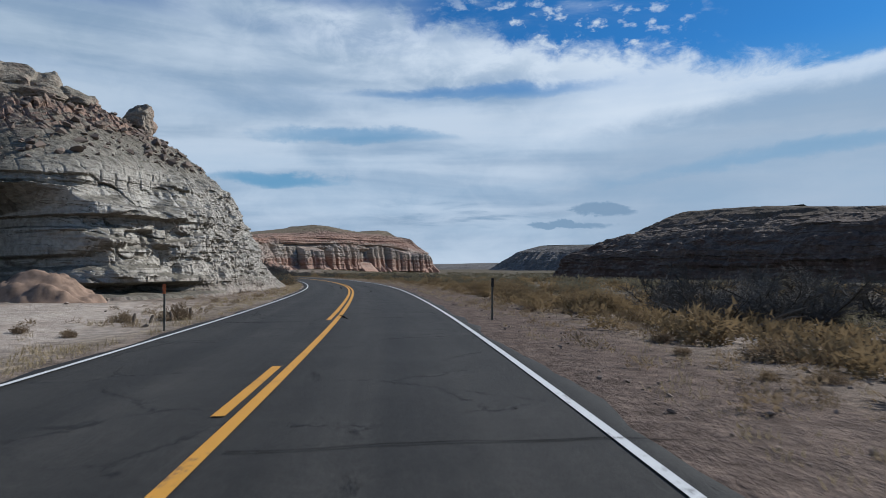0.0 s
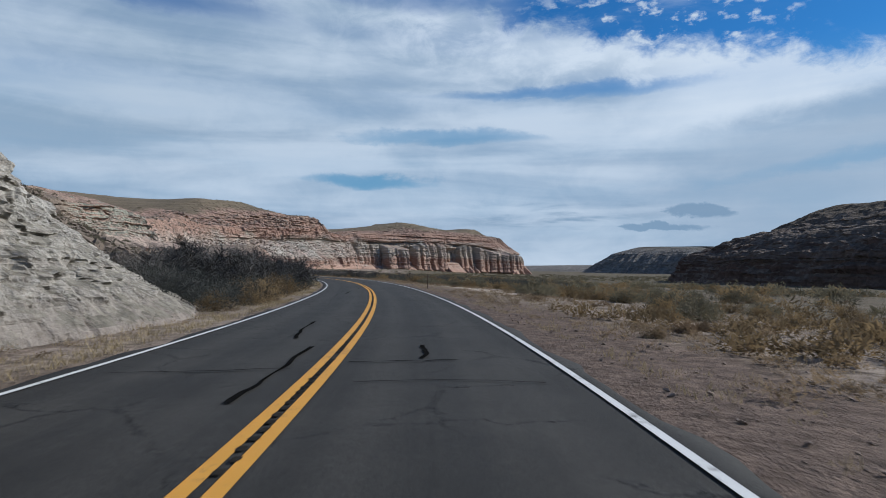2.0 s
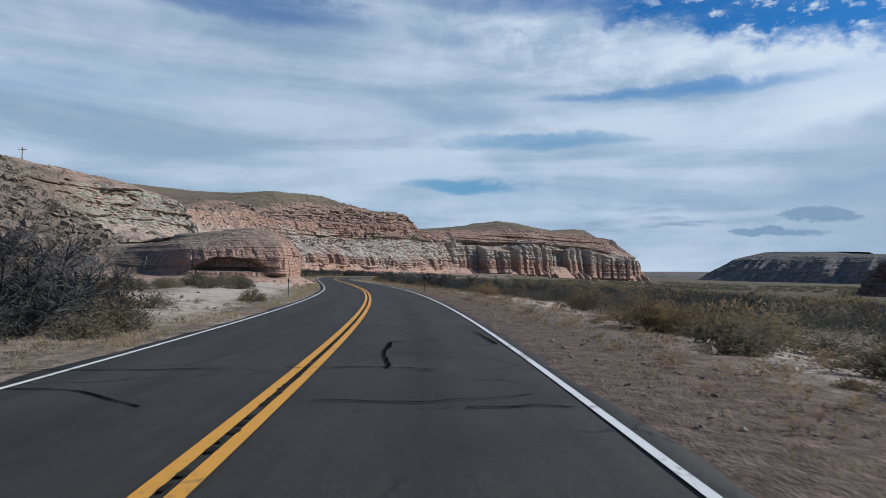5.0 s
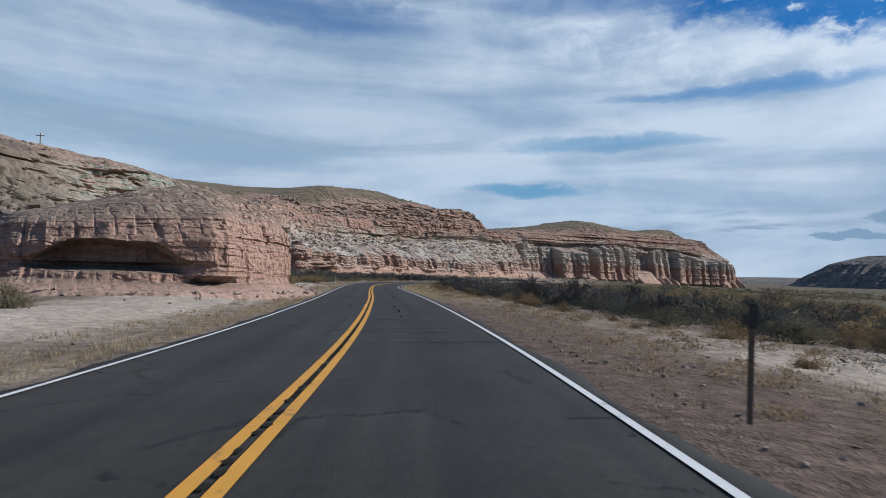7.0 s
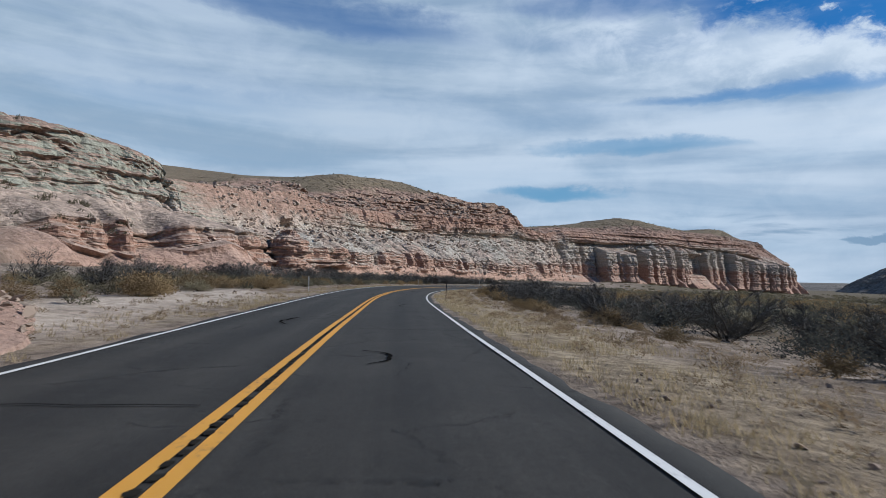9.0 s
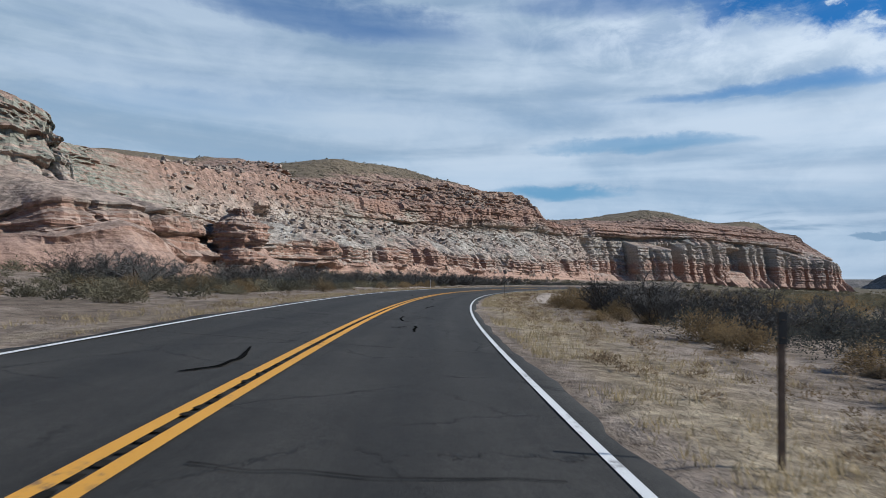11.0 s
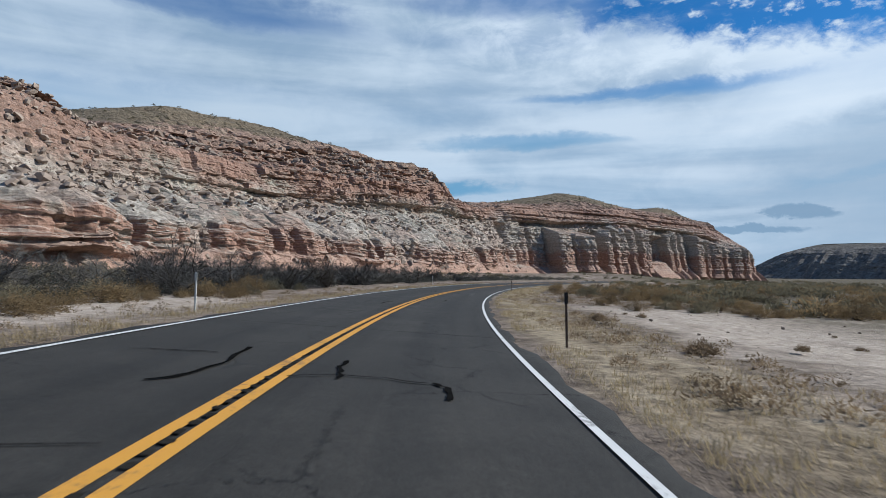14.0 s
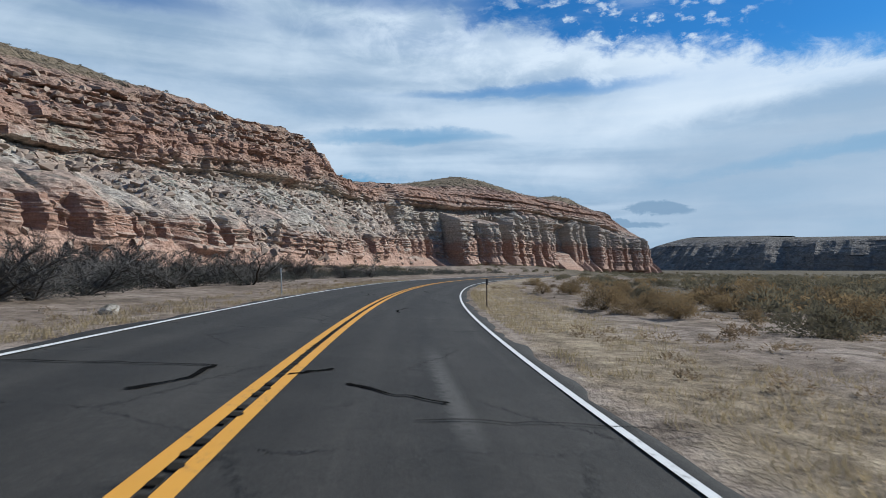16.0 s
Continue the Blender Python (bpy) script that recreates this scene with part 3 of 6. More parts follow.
def ribbon(name, s0, s1, lat0, lat1, mat, parent=None, dz=0.004, step=1.0, wobble=0.0, seed=0):
    """A painted strip that lies on the road."""
    s = np.linspace(s0, s1, max(2, int((s1 - s0) / step) + 1))
    w = wobble * fbm(s / 0.5, 0, 0, seed, 3) if wobble else 0 * s
    a, b = along(s, lat0 + w, dz), along(s, lat1 + w * 0.6, dz)
    verts = np.stack([a, b], 1).reshape(-1, 3)
    return mesh_object(name, verts, grid_faces(len(s), 2, flip=True), mat, parent)


def build_road():
    s = np.arange(2, RUN[-1] - 3, 0.6)
    lats = np.array([-HALF - 0.12, -HALF, -3.6, -2.7, -1.8, -0.9, 0, 0.9, 1.8, 2.7, 3.6, HALF, HALF + 0.12])
    ss, ll = np.meshgrid(s, lats, indexing="ij")
    ragged = 0.2 * fbm(ss / 1.3, np.sign(ll), 0, 4, 3) + 0.08 * fbm(ss / 9, np.sign(ll), 0, 14, 2)
    lat = ll + np.where(np.abs(ll) > 3.7, ragged * np.sign(ll), 0)
    v = along(ss, lat)
    v[..., 2] += np.where(np.abs(ll) > HALF + 0.05, -0.16, 0.012 * fbm(ss / 5, ll / 1.5, 0, 2, 2))
    road = mesh_object("road", v.reshape(-1, 3), grid_faces(len(s), len(lats), flip=True), MAT_ASPHALT, smooth=True, attrs={"lateral": lat, "along": ss})
    tagged(road, "dark worn two-lane asphalt road with sealed cracks", "road", kind="structure")
    end = RUN[-1] - 5
    for lat in (-3.5, 3.5):
        ribbon("edge_line", 4, end, lat - 0.05, lat + 0.05, MAT_WHITE, road, 0.016)["label"] = "white painted edge line"
    ribbon("centre_line", 4, end, 0.045, 0.185, MAT_YELLOW, road, 0.016)["label"] = "solid yellow centre line"
    for a, b in ((46, 49), (57.0, 60.3)):
        ribbon("centre_line", a, b, -0.185, -0.045, MAT_YELLOW, road, 0.016)["label"] = "broken yellow centre line"
    ribbon("centre_line", 69.3, end, -0.185, -0.045, MAT_YELLOW, road, 0.016)["label"] = "solid yellow centre line"
    # milled rumble notches between and across the yellow lines
    verts, faces = [], []
    rnd = random.Random(5)
    for k in range(int((end - 95) / 0.30)):
        s0 = 95 + k * 0.30
        if rnd.random() < 0.12:
            continue
        w = [rnd.uniform(0.03, 0.062) for _ in range(6)]
        q = along(s0 + np.array([0.0, 0.0, 0.08, 0.15, 0.15, 0.08]), np.array([-w[0] * 0.7, w[1] * 0.7, w[2], w[3] * 0.7, -w[4] * 0.7, -w[5]]) + rnd.uniform(-0.02, 0.02), 0.020)
        faces.append(tuple(range(len(verts), len(verts) + 6)))
        verts += q.tolist()
    tagged(mesh_object("rumble_strip", verts, faces, MAT_NOTCH, road), "dark milled rumble notches along the centre line", kind="stuff")
    # sealed cracks: from, by way of, to (run and distance right of the centre line), half width
    def seal(s0, l0, sm, lm, s1, l1, w, name="crack_seal", mat=MAT_TAR):
        k = int(s0 * 10) % 97
        n = 16
        t = np.linspace(0, 1, n)
        cs = (1 - t) * (1 - 2 * t) * s0 + 4 * t * (1 - t) * sm + t * (2 * t - 1) * s1 + 0.10 * fbm(t * 6, k, 0, 31, 3)
        cl = (1 - t) * (1 - 2 * t) * l0 + 4 * t * (1 - t) * lm + t * (2 * t - 1) * l1 + 0.07 * fbm(t * 6, k, 0, 32, 3)
        w = w * (0.35 + 0.7 * value(t * 9, k, 0, 33))
        dl, ds = np.gradient(cl), np.gradient(cs)
        ln = np.hypot(dl, ds) + 1e-6
        a = along(cs + w * dl / ln, cl - w * ds / ln, 0.017)
        b = along(cs - w * dl / ln, cl + w * ds / ln, 0.017)
        return mesh_object(name, np.stack([a, b], 1).reshape(-1, 3), grid_faces(n, 2), mat, road)

    seal(69.1, -3.05, 69.0, -1.78, 69.0, -0.70, 0.028)
    seal(69.6, 0.89, 69.6, 1.49, 69.5, 2.09, 0.028)
    seal(71.4, 0.07, 70.3, 0.25, 69.5, 0.42, 0.050)
    seal(90.9, -2.98, 90.9, -1.79, 90.9, -0.24, 0.028)
    seal(91.4, 0.11, 91.5, 2.14, 90.9, 3.54, 0.028)
    seal(96.0, 1.80, 94.9, 1.33, 93.0, 1.35, 0.050)
    seal(104.2, -3.01, 104.3, -1.79, 104.4, -0.43, 0.028)
    seal(105.1, 0.32, 105.1, 1.12, 105.1, 2.02, 0.028)
    seal(107.1, -0.62, 103.9, -0.65, 102.0, -0.67, 0.050)
    seal(107.2, 1.52, 106.3, 1.52, 105.4, 1.48, 0.050)
    seal(108.7, -1.16, 110.7, -1.37, 113.3, -1.42, 0.050)
    seal(125.4, -3.42, 125.5, -2.82, 125.6, -2.00, 0.028)
    seal(125.6, 0.31, 125.6, 2.23, 126.1, 3.95, 0.028)
    seal(129.9, 1.17, 129.7, 2.15, 129.5, 3.22, 0.028)
    seal(139.8, -1.45, 137.6, -1.57, 135.8, -1.65, 0.050)
    seal(147.0, 0.41, 147.0, 1.72, 146.7, 4.03, 0.028)
    seal(149.5, -0.72, 147.9, -0.76, 147.1, -0.78, 0.050)
    seal(151.1, -2.93, 151.3, -2.61, 151.4, -2.21, 0.028)
    seal(151.9, 0.46, 151.7, 1.10, 151.6, 1.62, 0.028)
    seal(153.3, -0.74, 152.2, -0.79, 151.4, -0.81, 0.050)
    seal(168.9, 2.16, 168.9, 2.72, 168.9, 3.33, 0.028)
    seal(170.3, -3.46, 170.1, -2.56, 169.1, -1.35, 0.028)
    seal(171.8, 1.24, 171.7, 1.64, 171.6, 2.01, 0.028)
    seal(171.9, -0.33, 171.9, 0.48, 171.9, 1.25, 0.028)
    seal(172.0, -4.57, 171.9, -2.87, 171.8, -1.26, 0.028)
    seal(175.5, 1.21, 173.3, 1.14, 171.8, 1.24, 0.050)
    seal(175.6, 2.22, 175.5, 1.68, 175.5, 1.21, 0.028)
    seal(177.3, 3.20, 176.0, 3.26, 174.9, 3.32, 0.050)
    seal(223.7, 1.45, 223.9, 2.45, 223.5, 3.01, 0.028)
    seal(224.5, -1.03, 224.7, 0.19, 223.9, 1.39, 0.028)
    seal(226.9, -3.35, 227.0, -2.38, 226.6, -1.84, 0.028)
    seal(226.9, 0.17, 226.9, 0.97, 226.9, 1.88, 0.028)
    seal(228.9, 0.08, 228.9, 0.94, 228.9, 1.91, 0.028)
    seal(230.6, 0.42, 230.8, 1.28, 230.8, 2.16, 0.028)
    seal(230.7, 1.38, 230.3, 1.35, 230.0, 1.30, 0.050)
    seal(235.3, 1.27, 233.9, 1.36, 232.9, 1.10, 0.050)
    seal(236.3, 2.53, 236.4, 3.23, 236.5, 4.14, 0.028)
    seal(238.2, 1.24, 237.7, 1.23, 236.9, 1.17, 0.050)
    seal(238.4, 1.90, 238.6, 1.45, 238.2, 1.24, 0.028)
    seal(238.7, 0.09, 238.8, 1.37, 238.8, 4.18, 0.028)
    seal(239.8, -0.88, 238.3, -1.04, 237.8, -1.89, 0.050)
    seal(240.5, -2.58, 240.5, -1.79, 239.8, -0.88, 0.028)
    seal(241.3, 0.69, 241.4, 1.23, 241.5, 1.88, 0.028)
    seal(249.7, 1.48, 248.8, 1.52, 248.1, 1.54, 0.050)
    seal(253.3, -1.54, 251.1, -1.47, 249.6, -2.17, 0.050)
    seal(255.4, 1.45, 251.0, 1.60, 249.7, 1.48, 0.050)
    seal(310.0, 0.97, 310.1, 1.19, 310.4, 1.35, 0.050)
    seal(311.3, 3.04, 311.4, 3.15, 311.4, 3.31, 0.028)
    seal(312.7, 0.09, 312.9, 0.49, 313.0, 0.99, 0.028)
    seal(313.2, -3.34, 313.1, -2.23, 313.0, -1.02, 0.028)
    seal(315.0, 1.02, 313.5, 1.00, 312.5, 1.30, 0.050)
    seal(315.6, 1.40, 315.4, 1.69, 315.2, 2.02, 0.050)
    seal(322.4, 1.42, 323.6, 1.48, 325.4, 1.63, 0.050)
    seal(331.1, 0.22, 331.2, 0.60, 331.1, 1.24, 0.028)
    seal(331.3, -3.10, 331.7, -1.86, 331.7, -0.47, 0.028)
    seal(331.3, 1.65, 331.4, 2.35, 331.3, 3.00, 0.028)
    seal(335.5, 0.76, 334.7, 0.96, 334.2, 0.95, 0.050)
    seal(337.0, 1.34, 338.0, 1.65, 339.5, 1.94, 0.050)
    seal(339.5, 1.94, 340.1, 1.85, 340.7, 1.73, 0.050)
    seal(340.8, -1.25, 339.6, -0.99, 338.5, -0.76, 0.050)
    seal(363.8, -1.18, 364.9, -0.89, 367.2, -1.08, 0.050)
    seal(364.7, 0.18, 365.0, 1.04, 364.8, 1.92, 0.028)
    seal(364.8, 1.92, 364.5, 2.13, 363.8, 2.14, 0.050)
    seal(366.1, -2.55, 366.3, -1.97, 366.3, -1.22, 0.028)
    seal(366.4, 0.62, 365.5, 0.71, 364.8, 0.78, 0.050)
    seal(408.3, 0.86, 407.8, 1.40, 407.4, 1.99, 0.050)
    seal(408.7, -3.33, 408.9, -2.10, 409.1, -0.92, 0.028)
    seal(408.7, 0.08, 409.0, 0.31, 409.3, 0.56, 0.050)
    seal(409.1, -0.92, 408.1, -0.96, 407.4, -1.28, 0.050)
    for k in range(46):
        s0 = 46 + k * 9.3 + rnd.uniform(-3, 3)
        l0, l1 = rnd.choice([(-4.0, 4.0), (-4.0, -0.4), (0.3, 4.0), (-3.4, -1.2), (0.5, 3.0), (1.6, 4.3)])
        seal(s0, l0, s0 + rnd.uniform(-0.2, 0.2), (l0 + l1) / 2, s0 + rnd.uniform(-0.3, 0.3), l1, rnd.uniform(0.010, 0.022))
    for s0, l0 in ((199, 1.3), (208, -1.1), (262, 1.2), (270, -1.4), (283, 1.9), (292, 1.1), (301, -1.0), (309, 1.6), (346, 1.2), (352, -1.3), (356, 1.8), (385, -1.0), (392, 1.4), (421, 1.2), (431, -1.2), (440, 1.6)):
        seal(s0, l0, s0 + 1.1, l0 + rnd.uniform(-0.4, 0.4), s0 + rnd.uniform(1.8, 3.0), l0 + rnd.uniform(-0.3, 0.3), 0.045)
    # a ladder of straight cracks across the near lane
    for k, s0 in enumerate((221.5, 225.2, 228.4, 232.6, 237.0, 241.8)):
        t = np.linspace(0, 1, 18)
        cl, cs = 0.35 + 3.5 * t, s0 + 0.12 * fbm(t * 5, k, 0, 36, 3)
        w = 0.016 * (0.7 + 0.8 * value(t * 8, k, 0, 37))
        mesh_object("crack_seal", np.stack([along(cs + w, cl, 0.014), along(cs - w, cl, 0.014)], 1).reshape(-1, 3), grid_faces(18, 2), MAT_TAR, road)
    return road


build_road()

# ---- cliffs ----


def cliff(name, foot, backs, tops, mat, step, rows, amps, seed, extra=None, label="", category="cliff", width=1.0, crest=None, cover=None, skirt=0.0, dense=None):
    """A layered rock face: a foot line, inland to its left, and for each layer how far back and how high its top lies at each knot."""
    thin_out = 1
    if dense:
        thin_out, step = int(round(step / dense[2])), dense[2]
    line, knot, run = smooth_curve(foot, step)
    tan = np.gradient(line, axis=0)
    ker = np.hanning(max(5, int(14 * width / step)) | 1)
    pad = len(ker) // 2
    tan = np.stack([np.convolve(np.pad(tan[:, j], pad, mode="edge"), ker / ker.sum(), "valid") for j in (0, 1)], 1)
    tan /= np.linalg.norm(tan, axis=1)[:, None]
    inland = np.stack([-tan[:, 1], tan[:, 0]], 1)
    n, levels = len(foot), len(backs)
    if crest is not None:
        top = np.stack([np.interp(knot, np.arange(n), [c[j] for c in crest]) for j in (0, 1)], 1)
        inland = top - line
        backs = [*backs[:-1], [float(np.hypot(c[0] - f[0], c[1] - f[1])) for c, f in zip(crest, foot)]]
        inland /= np.linalg.norm(inland, axis=1)[:, None]
    smoother = np.hanning(max(5, int(8 * width / step)) | 1)
    spad = len(smoother) // 2

    def across(vals):
        f = np.interp(knot, np.arange(n), vals)
        return np.convolve(np.pad(f, spad, mode="edge"), smoother / smoother.sum(), "valid")

    foot_z = ground_z(line[:, 0], line[:, 1])[0]
    dk = np.stack([0 * run - 1.2 * width, 0 * run] + [across(b) for b in backs], 1)
    zk = np.stack([foot_z - 2.5, foot_z] + [across(t) for t in tops], 1)
    if dense:
        keep = (np.arange(len(run)) % thin_out == 0) | ((knot > dense[0]) & (knot < dense[1]))
        line, knot, run, inland, foot_z, dk, zk = (a[keep] for a in (line, knot, run, inland, foot_z, dk, zk))
    level = np.concatenate([np.linspace(k - 1, k, r, endpoint=False) for k, r in enumerate(rows)] + [[len(rows) - 1]])
    lv = level + 1
    i = np.minimum(lv.astype(int), levels)
    f = lv - i
    d = dk[:, i] * (1 - f) + dk[:, i + 1] * f
    z = zk[:, i] * (1 - f) + zk[:, i + 1] * f
    # round the kinks a little
    for _ in range(2):
        d[:, 1:-1] = (d[:, :-2] + 2 * d[:, 1:-1] + d[:, 2:]) / 4
        z[:, 1:-1] = (z[:, :-2] + 2 * z[:, 1:-1] + z[:, 2:]) / 4
    uu = np.broadcast_to(run[:, None], d.shape)
    ll = np.broadcast_to(level[None, :], d.shape)
    kk = np.broadcast_to(knot[:, None], d.shape)
    amp = {key: np.interp(ll, np.arange(-1, levels + 1), vals) for key, vals in amps.items()}
    zs = z + 0.9 * width * fbm(uu / (25 * width), 0, 0, seed + 40, 3)
    out = np.zeros(d.shape)
    # hard beds stand proud
    out += amp["ledge"] * (ease(value(zs / (1.3 * width), uu / (45 * width), 0, seed), 0.44, 0.56) - 0.5) * 2
    out += amp["ledge"] * 0.55 * (ease(value(zs / (0.45 * width), uu / (20 * width), 0, seed + 1), 0.42, 0.58) - 0.5) * 2
    # jointed blocks
    bed = np.floor(zs / (1.5 * width) + 0.3 * fbm(uu / (9 * width), 0, 0, seed + 2, 2))
    blk = uu / (3.0 * width) * (0.7 + 0.8 * cells(bed, 7, 0, seed + 3)) + 9 * cells(bed, 3, 0, seed + 4)
    joint = np.abs(blk - np.floor(blk) - 0.5) * 2
    out += amp["block"] * (cells(blk, bed, 0, seed + 5) - 0.5 - 0.8 * ease(joint, 0.8, 1.0)) * 1.4
    # vertical flutes and gullies
    warp = uu + 3.0 * width * fbm(uu / (9 * width), z / (14 * width), 0, seed + 6, 2)
    out += amp["flute"] * (1 - 2 * np.abs(fbm(warp / (7 * width), 0, 0, seed + 7, 3)) ** 0.7)
    # rough rock
    ax, ay = line[:, 0][:, None] + inland[:, 0][:, None] * d, line[:, 1][:, None] + inland[:, 1][:, None] * d
    out += amp["rough"] * fbm(ax / (2.4 * width), ay / (2.4 * width), z / (1.7 * width), seed + 8, 6 if dense else 4, 0.62)
    # a network of fractures
    if "crack" in amp:
        for k, share in ((5.0, 1.0), (2.0, 0.45)):
            vein = np.abs(fbm(uu / (k * width) + 0.35 * z / (k * width), z / (0.6 * k * width), 0, seed + 50 + int(k), 2))
            out -= amp["crack"] * share * (1 - ease(vein, 0.0, 0.07 if dense else 0.16)) * ease(fbm(uu / (4 * k * width), z / (3 * k * width), 0, seed + 60, 2), -0.35, 0.1)
    lift = amp["talus"] * np.maximum(0, fbm(ax / (2.0 * width), ay / (2.0 * width), 0, seed + 9, 3, 0.65) + 0.1) * 1.6
    lift = lift + amp["swell"] * fbm(ax / (22 * width), ay / (22 * width), 0, seed + 10, 3)
    # beds stand out as steps with rubble on their treads
    if "step" in amp:
        for h, share, k in ((2.3, 1.0, 30), (0.95, 0.4, 33)):
            f = zs / (h * width) + 0.35 * fbm(uu / (12 * width), 0, 0, seed + k, 3)
            fr = f - np.floor(f)
            patch = ease(fbm(uu / (15 * width), zs / (5 * width), 0, seed + k + 1, 3), -0.25, 0.2)
            lift = lift + amp["step"] * share * patch * h * width * (ease(fr, 0.5, 0.97) - fr)
    # fallen rubble hides the beds
    hidden = np.zeros(d.shape)
    if cover is not None:
        hidden = cover(kk, ll, uu, z)
        out, lift = out * (1 - 0.7 * hidden), lift * (1 - 0.5 * hidden)
    if extra is not None:
        eo, el = extra(kk, ll, uu, z)
        out, lift = out + eo, lift + el
    d = d - out
    v = np.stack([line[:, 0][:, None] + inland[:, 0][:, None] * d, line[:, 1][:, None] + inland[:, 1][:, None] * d, z + lift], -1)
    if skirt:
        # run the ends and the back down to the ground
        ends = ease(knot, 0, 0.35) * (1 - ease(knot, n - 1.3, n - 1))
        v[..., 2] = foot_z[:, None] - 2 + (v[..., 2] - foot_z[:, None] + 2) * ends[:, None]
        behind = []
        for f in (0.33, 0.66, 1.0):
            row = v[:, -1].copy()
            row[:, :2] += inland * skirt * f
            row[:, 2] = row[:, 2] * (1 - f) - 2.0 * f
            behind.append(row[:, None])
        v = np.concatenate([v, *behind], 1)
        ll = np.concatenate([ll, np.full((len(ll), 3), 7.0)], 1)
        hidden = np.concatenate([hidden, np.zeros((len(hidden), 3))], 1)
    ob = mesh_object(name, v.reshape(-1, 3), grid_faces(*v.shape[:2], flip=True), mat, smooth=False, attrs={"level": ll, "cover": hidden})
    tagged(ob, label, category, kind="structure")
    return ob, v, ll, hidden


# The long cliff beyond the road: talus hill, banded mounds, red ledge, pillars, end.
FOOT = [(-45.4, 98.9), (-62.1, 133.7), (-81.7, 173.5), (-111.2, 220.2), (-140.8, 246.0), (-133.5, 282.1), (-148.2, 310.1), (-163.8, 344.0), (-164.5, 382.8), (-160.3, 422.3), (-150.1, 464.4), (-147.8, 505.4), (-144.6, 539.4), (-132.6, 572.9), (-93.9, 621.2), (-57.2, 683.9), (-24.7, 720.4), (-9.9, 760.4), (-27.6, 830.7)]
B1 = [3, 3, 3, 4, 6, 6.5, 7, 4, 3, 4, 1.5, 3, 3, 2, 2, 2, 1, 2, 2]
B2 = [8, 8, 7, 10, 7, 7.5, 8, 5.2, 4.4, 5.5, 2.8, 4.2, 4.0, 2.9, 2.9, 2.9, 1.8, 3, 4]
B3 = [20, 22, 25, 30, 19, 20, 28, 20, 20, 24, 20, 16, 10, 5, 4.8, 4.8, 3, 5, 6]
B4 = [32, 34, 38, 38, 23.5, 26, 38, 26, 24, 27, 22.5, 18.5, 14, 12, 14, 14, 22, 22, 20]
B5 = [45, 48, 55, 60, 60, 64, 58, 36, 40, 44, 34, 25, 20, 18, 22, 22, 30, 30, 30]
B6 = [70, 80, 85, 90, 90, 95, 90, 52, 75, 60, 60, 50, 45, 45, 45, 40, 50, 50, 50]
B7 = [110, 120, 130, 130, 130, 165, 165, 150, 130, 100, 90, 80, 80, 80, 80, 70, 80, 80, 80]
Z1 = [2, 2.5, 2.5, 3.5, 4.4, 4.6, 4.8, 5.0, 6, 6.5, 5, 6, 8, 7, 7, 7, 6, 6, 6]
Z2 = [4, 5, 5, 7, 8.4, 8.6, 8.8, 9.0, 11, 11, 10, 11, 14, 14, 14, 14, 12, 12, 12]
Z3 = [8, 11, 11, 17, 15, 13.5, 13.5, 15.5, 19, 20, 22, 24, 24, 25, 27, 26, 19, 19, 19]
Z4 = [13, 15, 16, 23, 25, 22, 24, 27, 27, 29, 31, 34, 30, 34, 36, 36, 31, 31, 31]
Z5 = [16, 19, 21.5, 29.5, 34.5, 27, 24, 27.5, 32, 40, 42, 41.5, 32, 36, 39.5, 40, 38, 38, 36]
Z6 = [20, 23, 26, 32.5, 36.5, 29, 27, 30, 34, 49, 50, 43, 34, 38.5, 47.5, 44, 42, 40, 38]
Z7 = [22, 25, 28, 34.5, 38, 36, 40, 47, 50, 49, 46, 43, 36, 40, 48, 44.5, 42, 40, 38]
MAIN_AMPS = {
    "ledge": [0, 0.1, 0.18, 0.18, 0.2, 0.15, 0.4, 0.1, 0],
    "block": [0, 0.1, 0.25, 0.25, 0.35, 0.4, 0.7, 0.0, 0],
    "flute": [0, 0.3, 0.5, 0.8, 0.8, 0.3, 0.6, 0.9, 0],
    "rough": [0, 0.2, 0.25, 0.6, 0.8, 0.35, 0.55, 0.2, 0.1],
    "talus": [0, 0.1, 0.1, 0.35, 0.5, 0.2, 0.6, 0.1, 0],
    "swell": [0, 0, 0, 0.2, 0.8, 0.4, 0.9, 0.5, 0.8],
    "step": [0, 0, 0.0, 0.1, 0.35, 0.1, 0.7, 0.1, 0],
    "crack": [0, 0.1, 0.6, 1.0, 1.3, 1.2, 0.8, 0, 0],
}


def lobes(u, seed, narrow, wide, power):
    """Rounded noses of uneven width along a cliff: 0 in the gullies between them, up to 1 on their backs."""
    r = random.Random(seed)
    cuts = [-5.0]
    while cuts[-1] < 1400:
        cuts.append(cuts[-1] + r.uniform(narrow, wide))
    cuts = np.array(cuts)
    k = np.clip(np.searchsorted(cuts, u) - 1, 0, len(cuts) - 2)
    f = np.clip((u - cuts[k]) / (cuts[k + 1] - cuts[k]), 0, 1)
    tall = 0.62 + 0.38 * cells(k, 1, 0, seed)
    return np.sin(np.pi * f) ** power * tall


